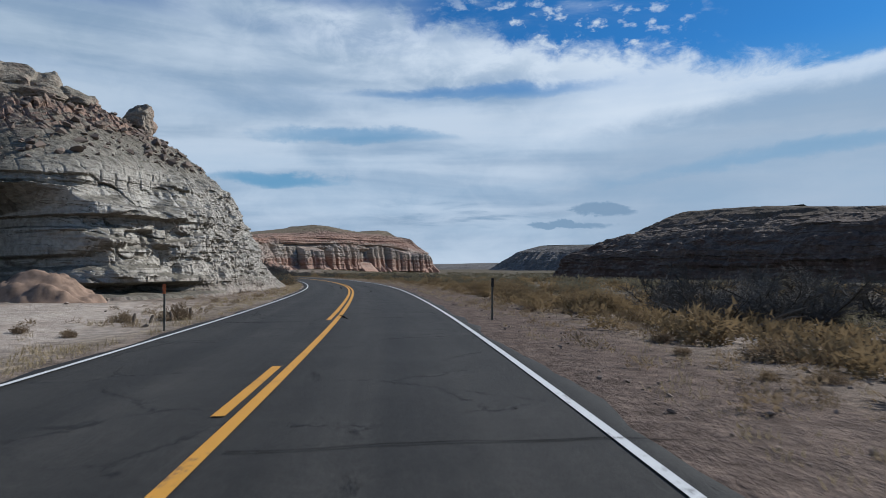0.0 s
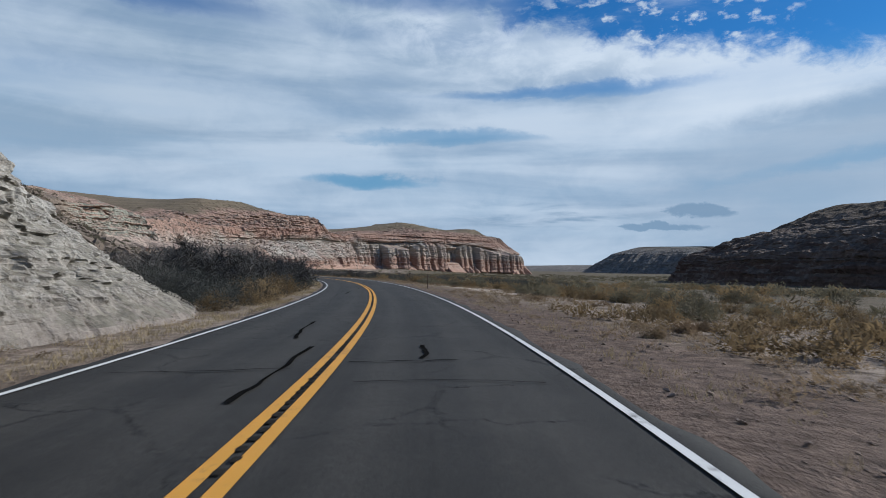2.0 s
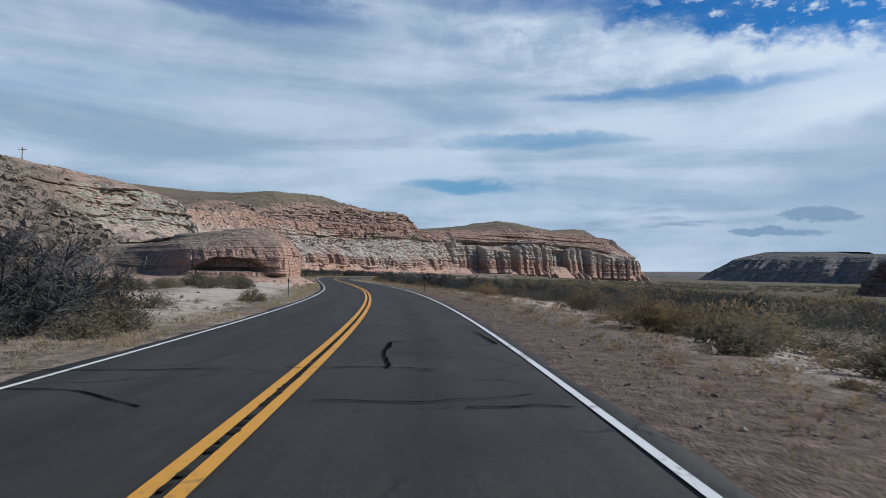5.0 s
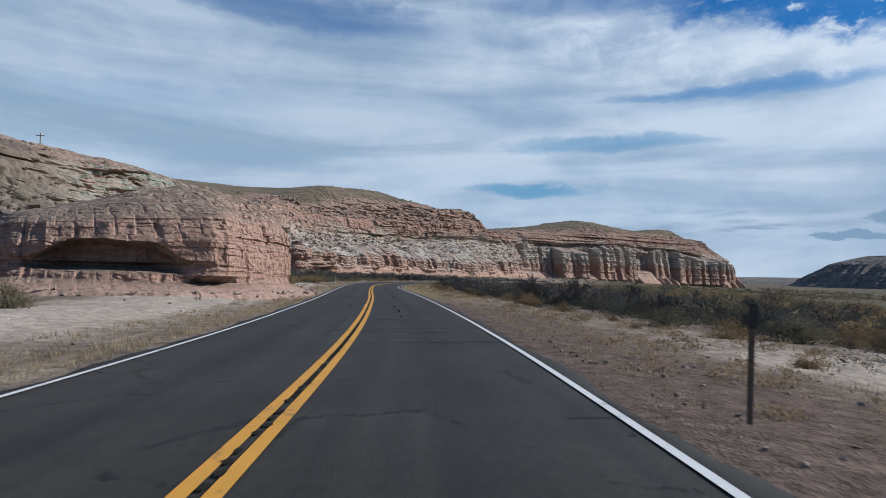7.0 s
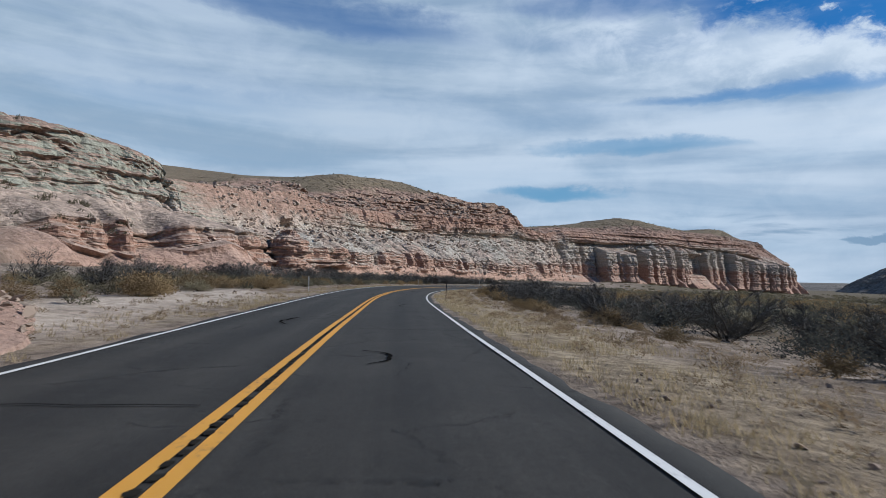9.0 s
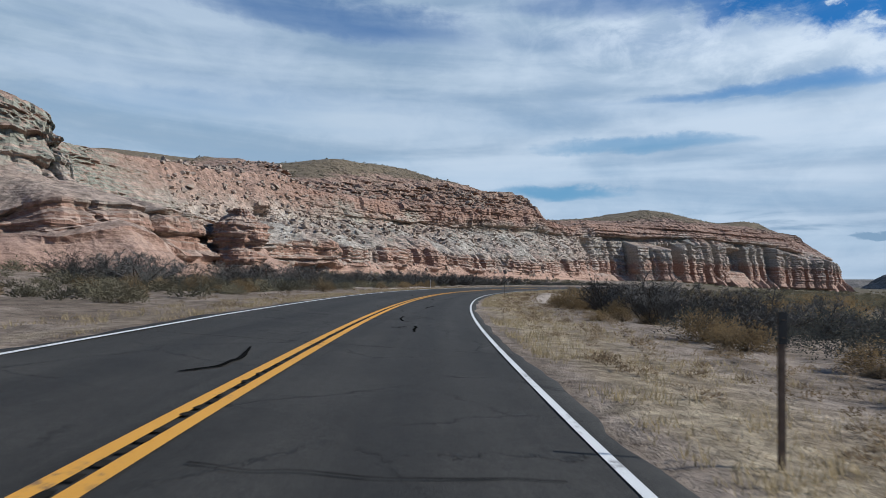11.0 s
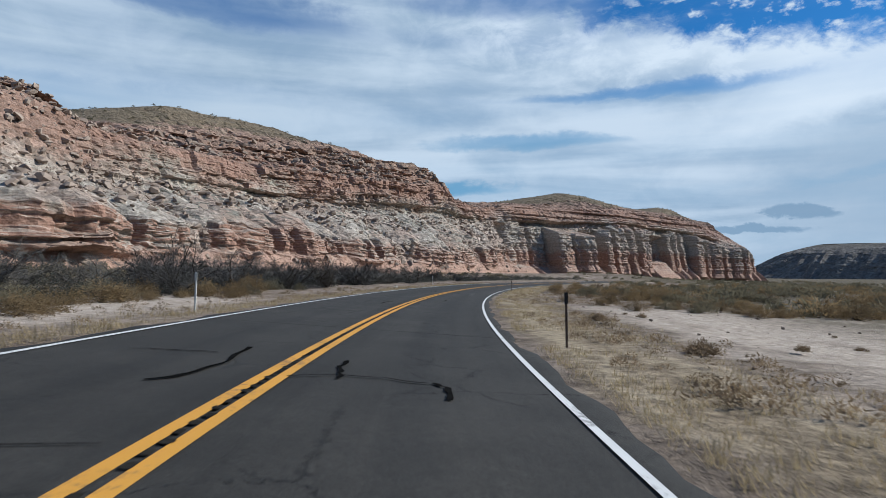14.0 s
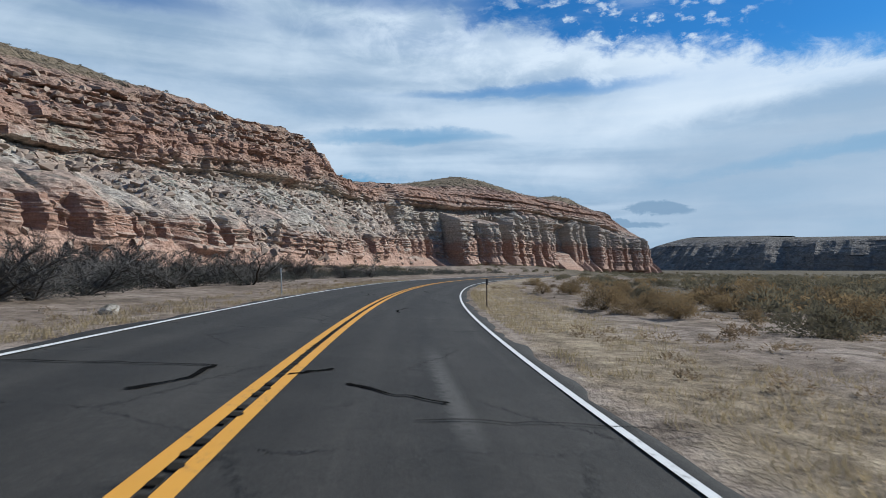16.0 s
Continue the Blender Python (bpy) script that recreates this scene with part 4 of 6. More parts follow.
def slots(u, seed, narrow, wide, half):
    """Clefts at uneven distances: 1 between them, down to 0 in their middles."""
    r = random.Random(seed)
    cuts = [-5.0]
    while cuts[-1] < 1400:
        cuts.append(cuts[-1] + r.uniform(narrow, wide))
    cuts = np.array(cuts)
    k = np.clip(np.searchsorted(cuts, u), 1, len(cuts) - 1)
    near = np.where(u - cuts[k - 1] < cuts[k] - u, k - 1, k)
    size = half * (0.5 + cells(near, 2, 0, seed))
    return 1 - (0.35 + 0.65 * cells(near, 3, 0, seed)) * np.exp(-(((u - cuts[near]) / size) ** 4))


def piers(u, seed, narrow, wide, soft):
    """A random height for each stretch of uneven length, with abrupt sides."""
    r = random.Random(seed)
    cuts = [-5.0]
    while cuts[-1] < 1400:
        cuts.append(cuts[-1] + r.uniform(narrow, wide))
    cuts = np.array(cuts)
    k = np.clip(np.searchsorted(cuts, u) - 1, 0, len(cuts) - 2)
    here, nxt = cells(k, 1, 0, seed), cells(k + 1, 1, 0, seed)
    return here + (nxt - here) * ease(u - cuts[k + 1], -soft, 0)


def main_forms(kk, ll, uu, z):
    """Pillars in the far part, domed mounds in the banded part, rounded buttresses under the red ledge between."""
    warp = uu + 1.6 * fbm(uu / 11, z / 9, 0, 77, 3)
    # far part: broad pillars with deep slots between them and fans of debris in the slots
    zone = ease(kk, 12.35, 12.6) * (1 - ease(kk, 17.2, 18))
    lobe = lobes(warp, 5, 16, 36, 0.26)
    shaft = slots(warp, 25, 8, 19, 1.3)
    pier = piers(warp, 35, 9, 27, 0.8)
    fan = 0.05 + 1.5 * (1 - ease(pier, 0.05, 0.7) * shaft)
    slot = slots(warp, 15, 4, 9, 0.6)
    high = 2.6 + 0.6 * value(warp / 22.0, 0, 0, 86)
    tall = ease(ll, fan - 0.12, fan + 0.12) * (1 - ease(ll, high - 0.2, high + 0.1))
    out = zone * tall * ((lobe - 0.6) * 5.0 + (pier - 0.5) * 21.0 + (shaft - 0.85) * 9.0 + 1.1 * (slot - 0.8))
    band = ease(value(z / 2.4, uu / 160, 0, 91), 0.42, 0.5) - 0.5 + 0.6 * (ease(value(z / 0.9, uu / 90, 0, 92), 0.42, 0.5) - 0.5)
    out += zone * tall * 0.5 * band
    out += zone * ease(fan, 0.2, 1.4) * 6.0 * ease(ll, -0.9, -0.1) * (1 - ease(ll, -0.1, np.maximum(fan, 0.1)))
    # the banded upper tier, over a shadowed recess
    tier = ease(ll, 3.12, 3.2) * (1 - ease(ll, 4.2, 4.5)) * (1 - ease(kk, 15.3, 15.9))
    out += zone * tier * (2.6 + 1.6 * band + 1.6 * (piers(warp, 37, 6, 17, 0.6) - 0.5))
    out -= zone * 2.4 * ease(value(uu / 12.0, 0, 0, 97), 0.25, 0.75) * ease(ll, 2.85, 2.95) * (1 - ease(ll, 3.08, 3.14))
    lift = zone * (2.0 * (lobe - 0.6) * ease(ll, 2.2, 2.8) * (1 - ease(ll, 3.0, 3.1)))
    out -= 7.0 * np.exp(-(((kk - 12.42) / 0.10) ** 2)) * ease(ll, 0.9, 1.4) * (1 - ease(ll, 2.7, 3.2))
    # domed mounds with banded red walls at the foot
    mz = ease(kk, 3.3, 3.7) * (1 - ease(kk, 7.0, 7.5))
    near = ease(kk, 4.08, 4.15) * (1 - ease(kk, 4.39, 4.46)) + ease(kk, 4.51, 4.62)
    for k0, deep, half in ((4.335, 0.5, 0.022), (4.93, 0.4, 0.03), (5.2, 0.35, 0.03)):
        near = near * (1 - deep * np.exp(-(((kk - k0) / half) ** 2)))
    away = ease(kk, 5.95, 6.15)
    mound = 0.95 * near * (1 - away) + np.maximum(lobes(warp, 6, 13, 25, 0.34), 0.5 * (1 - ease(kk, 6.4, 6.7))) * away
    wall = ease(ll, 0.5, 0.85) * (1 - ease(ll, 2.0, 2.9))
    seams = ease(value(z / 0.6, uu / 60, 0, 98), 0.42, 0.52) - 0.5
    out += mz * wall * ((mound - 0.35) * (4.6 + 1.4 * away) + 0.6 * (lobes(warp, 26, 3, 7, 0.3) - 0.7) + 1.4 * seams * (1 - ease(ll, 1.9, 2.1)))
    gz = ease(kk, 3.9, 4.3) * (1 - ease(kk, 6.0, 6.6))
    shelves = ease(value(z / 1.2, uu / 40, 0, 99), 0.42, 0.5) - 0.5
    out += gz * 1.5 * shelves * ease(ll, 3.0, 3.3) * (1 - ease(ll, 4.7, 5.0))
    lift += mz * 1.6 * (mound - 0.5) * ease(ll, 1.4, 1.9) * (1 - ease(ll, 2.2, 2.9))
    lift += mz * (1 - mound) * 1.2 * ease(ll, -0.2, 0.3) * (1 - ease(ll, 0.8, 1.3))
    # rounded grey mounds over a banded red wall, rubble in the gullies between them
    bz = ease(kk, 6.9, 7.4) * (1 - ease(kk, 12.2, 12.5))
    nose = 0.6 * lobes(warp, 7, 16, 38, 0.45) + 0.4 * lobes(warp, 27, 6, 15, 0.4)
    out += bz * (nose - 0.5) * 8.0 * ease(ll, 0.3, 0.7) * (1 - ease(ll, 2.2, 3.0))
    lift += bz * 3.2 * (nose - 0.45) * ease(ll, 1.9, 2.3) * (1 - ease(ll, 2.5, 3.05))
    wall = ease(ll, 0.75, 0.9) * (1 - ease(ll, 1.9, 2.1))
    strata = ease(value(z / 1.1, uu / 120, 0, 93), 0.4, 0.5) - 0.5
    out += bz * wall * ((slots(warp, 8, 4, 12, 0.8) - 0.85) * 4.0 + 0.45 * strata + 1.5 * (piers(warp, 38, 4, 13, 0.5) - 0.5))
    lift += bz * (1 - nose) * 2.6 * ease(ll, -0.1, 0.5) * (1 - ease(ll, 1.2, 1.9))
    # the massive red ledge with shadowed undercut
    lz = ease(kk, 7.75, 8.2) * (1 - ease(kk, 12.2, 12.5))
    bed = np.floor(ll * 2.9 + 0.35 * fbm(uu / 20, 0, 0, 79, 2))
    joint = uu / 11.0 * (0.7 + 0.7 * cells(bed, 5, 0, 84)) + 7 * cells(bed, 2, 0, 80)
    gap = np.abs(joint - np.floor(joint) - 0.5) * 2
    slab = 1.4 + 2.1 * (cells(joint, bed, 0, 81) - 0.5) - 1.3 * ease(gap, 0.92, 1.0) + 0.5 * fbm(uu / 3.0, z / 2.0, 0, 95, 3)
    out += lz * slab * ease(ll, 3.22, 3.27) * (1 - ease(ll, 4.0, 4.1))
    courses = ease(value(z / 0.75, uu / 70, 0, 94), 0.42, 0.5) - 0.5
    out += lz * (1.2 * courses - 0.3 * ease(value(uu / 16.0, 0, 0, 87), 0.3, 0.7)) * ease(ll, 2.9, 3.0) * (1 - ease(ll, 3.2, 3.25))
    # the ledge ends in an abrupt nose
    lift += 2.6 * ease(kk, 10.7, 11.25) * (1 - ease(kk, 11.36, 11.48)) * ease(ll, 3.2, 4.2) * (1 - ease(ll, 5.6, 6.6))
    lift += 1.2 * np.exp(-(((kk - 9.65) / 0.4) ** 2)) * ease(ll, 4.8, 5.8) + 1.3 * np.exp(-(((kk - 4.05) / 0.35) ** 2)) * ease(ll, 3.5, 4.8)
    lift += 2.0 * np.exp(-(((kk - 4.42) / 0.3) ** 2)) * ease(ll, 3.2, 4.3)
    # a knoll with an overhanging block, and low swells along the crest
    knoll = np.exp(-(((kk - 7.5) / 0.27) ** 2))
    lift += 5.0 * knoll * ease(ll, 2.8, 5.0) * (1 - ease(ll, 5.3, 6.3))
    out += 4.0 * np.exp(-(((kk - 7.64) / 0.12) ** 4)) * ease(ll, 4.45, 4.5) * (1 - ease(ll, 4.8, 4.9))
    lift += (4.5 * np.exp(-(((kk - 15.6) / 0.42) ** 4)) + 1.5 * np.exp(-(((kk - 14.3) / 0.4) ** 2))) * ease(ll, 5.0, 6.0)
    # a single rounded nose, a hollow under a block above it, and cones of pink soil at the foot
    out += 5.0 * np.exp(-(((kk - 7.08) / 0.19) ** 4)) * ease(ll, 0.4, 0.7) * (1 - ease(ll, 2.2, 3.0))
    lift += 2.0 * np.exp(-(((kk - 7.08) / 0.17) ** 2)) * ease(ll, 1.5, 2.2) * (1 - ease(ll, 2.4, 3.0))
    out += (2.2 * ease(ll, 3.2, 3.3) * (1 - ease(ll, 3.7, 3.9)) - 3.2 * ease(ll, 2.7, 2.85) * (1 - ease(ll, 3.1, 3.2))) * np.exp(-(((kk - 7.27) / 0.07) ** 4))
    for k0, size in ((6.18, 1.0), (5.55, 0.5), (4.76, 1.3), (4.03, 1.0)):
        cone = np.clip(1 - np.abs(kk - k0) / 0.27, 0, 1) * size
        out += 4.5 * cone * ease(ll, -0.9, -0.2) * (1 - ease(ll, 0.0, 1.3))
        lift += 2.2 * cone * ease(ll, -0.2, 0.9) * (1 - ease(ll, 1.0, 1.5))
    # broken relief on the grey slopes
    out += bz * 1.5 * fbm(uu / 6.0, z / 3.0, 0, 96, 4, 0.6) * ease(ll, 1.9, 2.2) * (1 - ease(ll, 2.9, 3.1))
    # thin beds above it
    thin = cells(np.floor(z / 0.9), np.floor(uu / 6 + 5 * cells(np.floor(z / 0.9), 4, 0, 83)), 0, 82) - 0.5
    out += (lz + 0.5 * bz + 0.6 * zone) * thin * 2.2 * ease(ll, 4.0, 4.2) * (1 - ease(ll, 4.8, 5.1))
    return out, lift


def main_cover(kk, ll, uu, z):
    """Where boulder slides run down over the beds."""
    slope = ease(ll, 1.9, 2.3) * (1 - ease(ll, 4.8, 5.3))
    slide = np.exp(-(((kk - 7.15) / 0.62) ** 4)) * slope
    hill = 0.6 * (1 - ease(kk, 3.5, 4.3)) * ease(ll, 0.8, 1.4) * (1 - ease(ll, 5.0, 5.5))
    chute = ease(fbm(uu / 24 + 0.25 * ll, 0.35 * ll, 0, 88, 3), 0.05, 0.3) * ease(ll, 1.6, 2.2) * (1 - ease(ll, 2.9, 3.2)) * (1 - ease(kk, 12.2, 12.6))
    chute2 = 0.8 * ease(fbm(uu / 30, 0.5 * ll, 0, 89, 3), -0.05, 0.3) * ease(ll, 3.95, 4.2) * (1 - ease(ll, 5.0, 5.4)) * (1 - ease(kk, 12.2, 12.6))
    warp = uu + 1.6 * fbm(uu / 11, z / 9, 0, 77, 3)
    nose = 0.6 * lobes(warp, 7, 16, 38, 0.45) + 0.4 * lobes(warp, 27, 6, 15, 0.4)
    gully = 0.9 * (1 - ease(nose, 0.42, 0.58)) * ease(kk, 6.9, 7.4) * (1 - ease(kk, 12.2, 12.5)) * ease(ll, 0.2, 0.8) * (1 - ease(ll, 2.8, 3.1))
    dome = 0.9 * ease(kk, 4.0, 4.1) * (1 - ease(kk, 6.0, 6.4)) * ease(ll, 1.95, 2.1) * (1 - ease(ll, 2.75, 3.0))
    hill = np.maximum(hill, dome)
    return np.clip(np.maximum(np.maximum(np.maximum(slide, hill), gully), np.maximum(chute, chute2)), 0, 1)


MAIN = cliff("sandstone_cliff", FOOT, [B1, B2, B3, B4, B5, B6, B7], [Z1, Z2, Z3, Z4, Z5, Z6, Z7], MAT_CLIFF, 0.55, [2, 10, 26, 36, 40, 30, 16, 8], MAIN_AMPS, 100, main_forms, "long layered red and grey sandstone cliff with boulder talus", cover=main_cover, skirt=45.0)

BLUFF_AMPS = {
    "ledge": [0, 0.06, 0.06, 0.06, 0.05, 0.03, 0.08, 0.1, 0],
    "block": [0, 0.06, 0.08, 0.08, 0.08, 0.12, 0.30, 0.2, 0],
    "crack": [0, 0.15, 0.2, 0.2, 0.18, 0.15, 0.2, 0.1, 0],
    "flute": [0, 0.05, 0.12, 0.16, 0.16, 0.1, 0, 0, 0],
    "rough": [0, 0.16, 0.2, 0.2, 0.18, 0.14, 0.25, 0.3, 0.2],
    "talus": [0, 0, 0, 0, 0.1, 0.12, 0.5, 0.4, 0.3],
    "swell": [0, 0, 0, 0, 0.1, 0.3, 0.3, 0.5, 0.5],
}


def bluff_forms(kk, ll, uu, z):
    """Heavier ledges and an undercut on the end that looks down the road."""
    front = 1 - ease(kk, 3.6, 4.6)
    shelf = ease(value(z / 1.1, uu / 12, 0, 210), 0.4, 0.6) - 0.5 + 0.6 * (ease(value(z / 0.5, uu / 7, 0, 211), 0.4, 0.6) - 0.5)
    out = front * 1.3 * shelf * ease(ll, 0.0, 0.4) * (1 - ease(ll, 2.8, 3.4))
    # a deep hollow in the end face
    out -= 5.0 * np.exp(-(((kk - 2.25) / 0.75) ** 4)) * ease(ll, 0.1, 0.5) * (1 - ease(ll, 2.2, 3.0))
    out -= front * 1.5 * ease(ll, 0.15, 0.3) * (1 - ease(ll, 0.55, 0.8))
    out += (0.12 + 0.33 * front) * (ease(value(uu / 1.1, z / 0.8, 0, 215), 0.35, 0.65) - 0.5) * ease(ll, 0.3, 0.8) * (1 - ease(ll, 2.4, 3.2))
    out += (1 - front) * 0.35 * fbm(uu / 0.55 + 0.4 * z, z / 0.4, 0, 216, 3) * ease(ll, 0.2, 0.6) * (1 - ease(ll, 4.0, 5.0))
    out += 0.28 * fbm(uu / 4.5, z / 2.5, 0, 212, 3) * ease(ll, 0.2, 0.6) * (1 - ease(ll, 4.0, 5.0))
    return out, 0 * out


def bluff_cover(kk, ll, uu, z):
    """Dark rubble over the end away from the road and over the upper slope."""
    # part of the end's darkness is that face's shade, put into the colour
    end = (1 - ease(kk + 0.15 * fbm(uu / 3, z / 2, 0, 217, 3), 2.75, 3.15)) * ease(ll, 0.3, 0.8)
    return np.maximum(end + ease(kk, 8.5, 9.0), 0.75 * ease(ll, 2.9, 3.5)) * (1 - ease(ll, 4.0, 4.3))


BLUFF = cliff(
    "roadside_bluff",
    [(-65.1, 15.1), (-39.0, 26.6), (-24.0, 27.2), (-16.4, 28.4), (-13.7, 35.3), (-13.8, 45.4), (-14.8, 56.4), (-16.5, 65.3), (-25.6, 76.0), (-45.5, 84.8), (-62.0, 85.0), (-78.0, 72.0), (-84.0, 48.0), (-77.0, 26.0), (-65.1, 15.1)],
    [[0.5, 0.5, 0.5, 0.4, 0.4, 0.3, 0.8, 1.8, 1.8, 1, 1, 1, 1, 1, 0.5], [1.2, 1.2, 1.2, 0.9, 0.8, 0.8, 2.2, 5, 5, 3, 3, 3, 3, 3, 1.2], [2.5, 2.5, 2.1, 2.1, 2.1, 2.0, 3.8, 8.2, 8, 6, 6, 6, 6, 6, 2.5], [6.2, 6.2, 6.0, 5.0, 5.4, 5.3, 6.8, 11.8, 12, 10, 10, 10, 10, 10, 6.2], [10.5, 10.5, 10, 9, 9, 8.7, 10.6, 16, 16, 14, 14, 14, 14, 14, 10.5], [20, 20, 19, 18, 18, 18, 19, 22, 22, 22, 22, 22, 22, 22, 20], [38, 36, 33, 32, 32, 32, 33, 36, 36, 36, 36, 36, 36, 36, 38]],
    [[1.2, 1.2, 1.2, 1.2, 1.2, 1.2, 1.2, 0.9, 0.9, 0.9, 0.9, 0.9, 0.9, 0.9, 1.2], [3.8, 3.8, 3.8, 4.0, 4.3, 4.6, 4.4, 3, 2.6, 2.5, 2.5, 2.5, 2.5, 2.5, 3.8], [5.6, 5.6, 5.8, 6.0, 6.6, 7.2, 7.0, 5, 4.5, 4.2, 4.2, 4.2, 4.2, 4.2, 5.6], [8, 8, 8, 8.4, 9.5, 10.2, 9.7, 7.5, 7, 6, 6, 6, 6, 6, 8], [10.8, 10.8, 10.8, 11.0, 11.5, 12.0, 11.4, 9.6, 9, 8, 8, 8, 8, 8, 10.8], [12.8, 12.8, 12.6, 12.6, 12.9, 13.2, 12.8, 12, 11, 10, 10, 10, 10, 10, 12.8], [13.5, 13.5, 13.5, 13.4, 13.5, 13.6, 13.3, 13, 12, 11, 11, 11, 11, 11, 13.5]],
    MAT_BLUFF, 0.51, [2, 14, 50, 44, 40, 26, 18, 6], BLUFF_AMPS, 200, bluff_forms, "pale grey weathered rock bluff rising beside the road", width=0.45, cover=bluff_cover, dense=(2.6, 8.2, 0.085),
    crest=[(-62.7, 53.8), (-48.7, 53.3), (-44.8, 52.4), (-42.8, 51.5), (-42.8, 50.5), (-42.8, 49.4), (-43.8, 48.9), (-45.8, 49.3), (-50.8, 50.2), (-60.7, 51.9), (-62.0, 52.5), (-64.0, 52.5), (-65.0, 51.5), (-64.5, 51.0), (-62.7, 53.8)],
)

OUT_AMPS = {
    "ledge": [0, 0.12, 0.06, 0.04, 0.05, 0.1, 0.2, 0.1, 0],
    "block": [0, 0.05, 0.05, 0.06, 0.08, 0.12, 0.2, 0.1, 0],
    "crack": [0, 0.05, 0.08, 0.1, 0.14, 0.16, 0.1, 0, 0],
    "flute": [0, 0.1, 0.12, 0.12, 0.12, 0.1, 0, 0, 0],
    "rough": [0, 0.15, 0.2, 0.2, 0.24, 0.34, 0.34, 0.2, 0.2],
    "talus": [0, 0, 0, 0, 0, 0.1, 0.3, 0.3, 0.3],
    "swell": [0, 0, 0, 0, 0.1, 0.2, 0.4, 0.5, 0.5],
}
def outcrop_cover(kk, ll, uu, z):
    """Brown rubble over the upper part and the end away from the road."""
    return np.maximum((1 - ease(kk, 1.45, 1.85)) + ease(kk, 10.4, 11.0), np.maximum((1 - ease(kk, 2.6, 3.4)) * ease(ll, 3.4, 4.0), ease(ll, 4.2, 4.8)))


def outcrop_forms(kk, ll, uu, z):
    """An overhang with a dark cave on the end that looks down the road, upright cracks on the face."""
    roof = 2.1 + 0.25 * fbm(uu / 4.0, 0, 0, 334, 3) - 0.5 * ease(np.abs(kk - 2.7), 0.3, 0.65)
    cave = 0.75 * (1 - ease(np.abs(kk - 2.7), 0.4, 0.7)) * ease(ll, 1.2, 1.4) * (1 - ease(ll, roof - 0.1, roof + 0.05))
    crack = 1 - slots(uu + 0.6 * fbm(z / 1.6, 0, 0, 331, 2), 33, 1.4, 4.5, 0.2)
    out = -2.6 * cave - 0.3 * crack * (1 - outcrop_cover(kk, ll, uu, z)) * ease(ll, 0.5, 1.0) * (1 - ease(ll, 2.4, 3.4))
    out += 0.4 * np.exp(-(((kk - 2.7) / 0.75) ** 8)) * ease(ll, roof, roof + 0.1) * (1 - ease(ll, 2.8, 4.0))
    out += 1.4 * np.exp(-(((kk - 3.62) / 0.26) ** 2)) * ease(ll, 0.9, 1.2) * (1 - ease(ll, 3.2, 4.2))
    # thin proud beds in the upper half, broad shallow scoops, and a soft apron of soil at the foot
    beds = ease(value(z / 0.45, uu / 30, 0, 332), 0.42, 0.52) - 0.5
    out += (0.24 + 0.7 * cave) * beds * ease(ll, 1.2, 1.6) + 0.7 * fbm(uu / 5.0, z / 4.0, 0, 333, 2) * ease(ll, 0.5, 1.2)
    out += 2.6 * ease(ll, -0.95, -0.2) * (1 - ease(ll, -0.2, 1.0))
    return out, 0 * out


OUTCROP = cliff(
    "red_outcrop",
    [(-99.6, 168.1), (-83.7, 172.5), (-72.7, 175.2), (-66.2, 178.8), (-64.4, 183.8), (-65.8, 189.8), (-69.5, 196.3), (-76.5, 201.7), (-91.4, 207.5), (-108.0, 206.0), (-119.0, 193.0), (-112.0, 176.0), (-99.6, 168.1)],
    [[2.4, 2.4, 0.5, 0.3, 0.3, 0.3, 0.3, 0.5, 0.5, 0.5, 0.5, 2.0, 2.4], [6.0, 5.6, 1.2, 0.7, 0.6, 0.6, 0.5, 1, 1, 1, 1, 4, 6.0], [9.0, 8.4, 2.2, 1.4, 1.3, 1.2, 1.0, 1.5, 1.5, 1.5, 1.5, 6, 9.0], [12, 11, 4, 3.2, 3.0, 2.8, 2.4, 3, 3, 3, 3, 9, 12], [15, 14, 8, 7, 6.5, 6, 5.5, 6, 6, 6, 6, 13, 15], [20, 19, 14, 14, 14, 13, 13, 14, 14, 14, 14, 18, 20], [26, 26, 26, 26, 26, 26, 26, 26, 26, 26, 26, 26, 26]],
    [[1.2, 1.2, 1.2, 1.0, 1.0, 1.0, 0.9, 0.9, 0.9, 0.9, 0.9, 0.9, 1.2], [2.7, 2.7, 2.8, 3.0, 3.0, 3.1, 2.9, 2.6, 2, 2, 2, 2, 2.7], [3.9, 3.9, 4.2, 4.6, 4.8, 4.9, 4.8, 4.2, 3, 3, 3, 3, 3.9], [4.7, 4.7, 5.0, 5.8, 6.2, 6.4, 6.3, 5.5, 4, 4, 4, 4, 4.7], [5.2, 5.2, 5.5, 6.6, 7.5, 7.7, 7.6, 6.7, 5, 5, 5, 5, 5.2], [5.5, 5.5, 5.7, 6.6, 7.4, 7.7, 7.7, 7.0, 6, 6, 5.5, 5.5, 5.5], [5.6, 5.6, 5.7, 6.3, 7.0, 7.2, 7.2, 7.0, 6.5, 6.5, 6, 6, 5.6]],
    MAT_OUTCROP, 0.51, [2, 12, 30, 30, 26, 22, 12, 6], OUT_AMPS, 300, outcrop_forms, "salmon-red sandstone outcrop close beside the road", width=0.4, dense=(1.6, 7.4, 0.085), cover=outcrop_cover,
    crest=[(-103.4, 190.2), (-94.5, 192.4), (-91.5, 192.4), (-90.5, 192.4), (-89.5, 192.4), (-89.5, 193.5), (-90.5, 194.4), (-92.4, 195.4), (-97.4, 196.3), (-101.0, 195.5), (-104.5, 193.5), (-104.5, 191.5), (-103.4, 190.2)],
)

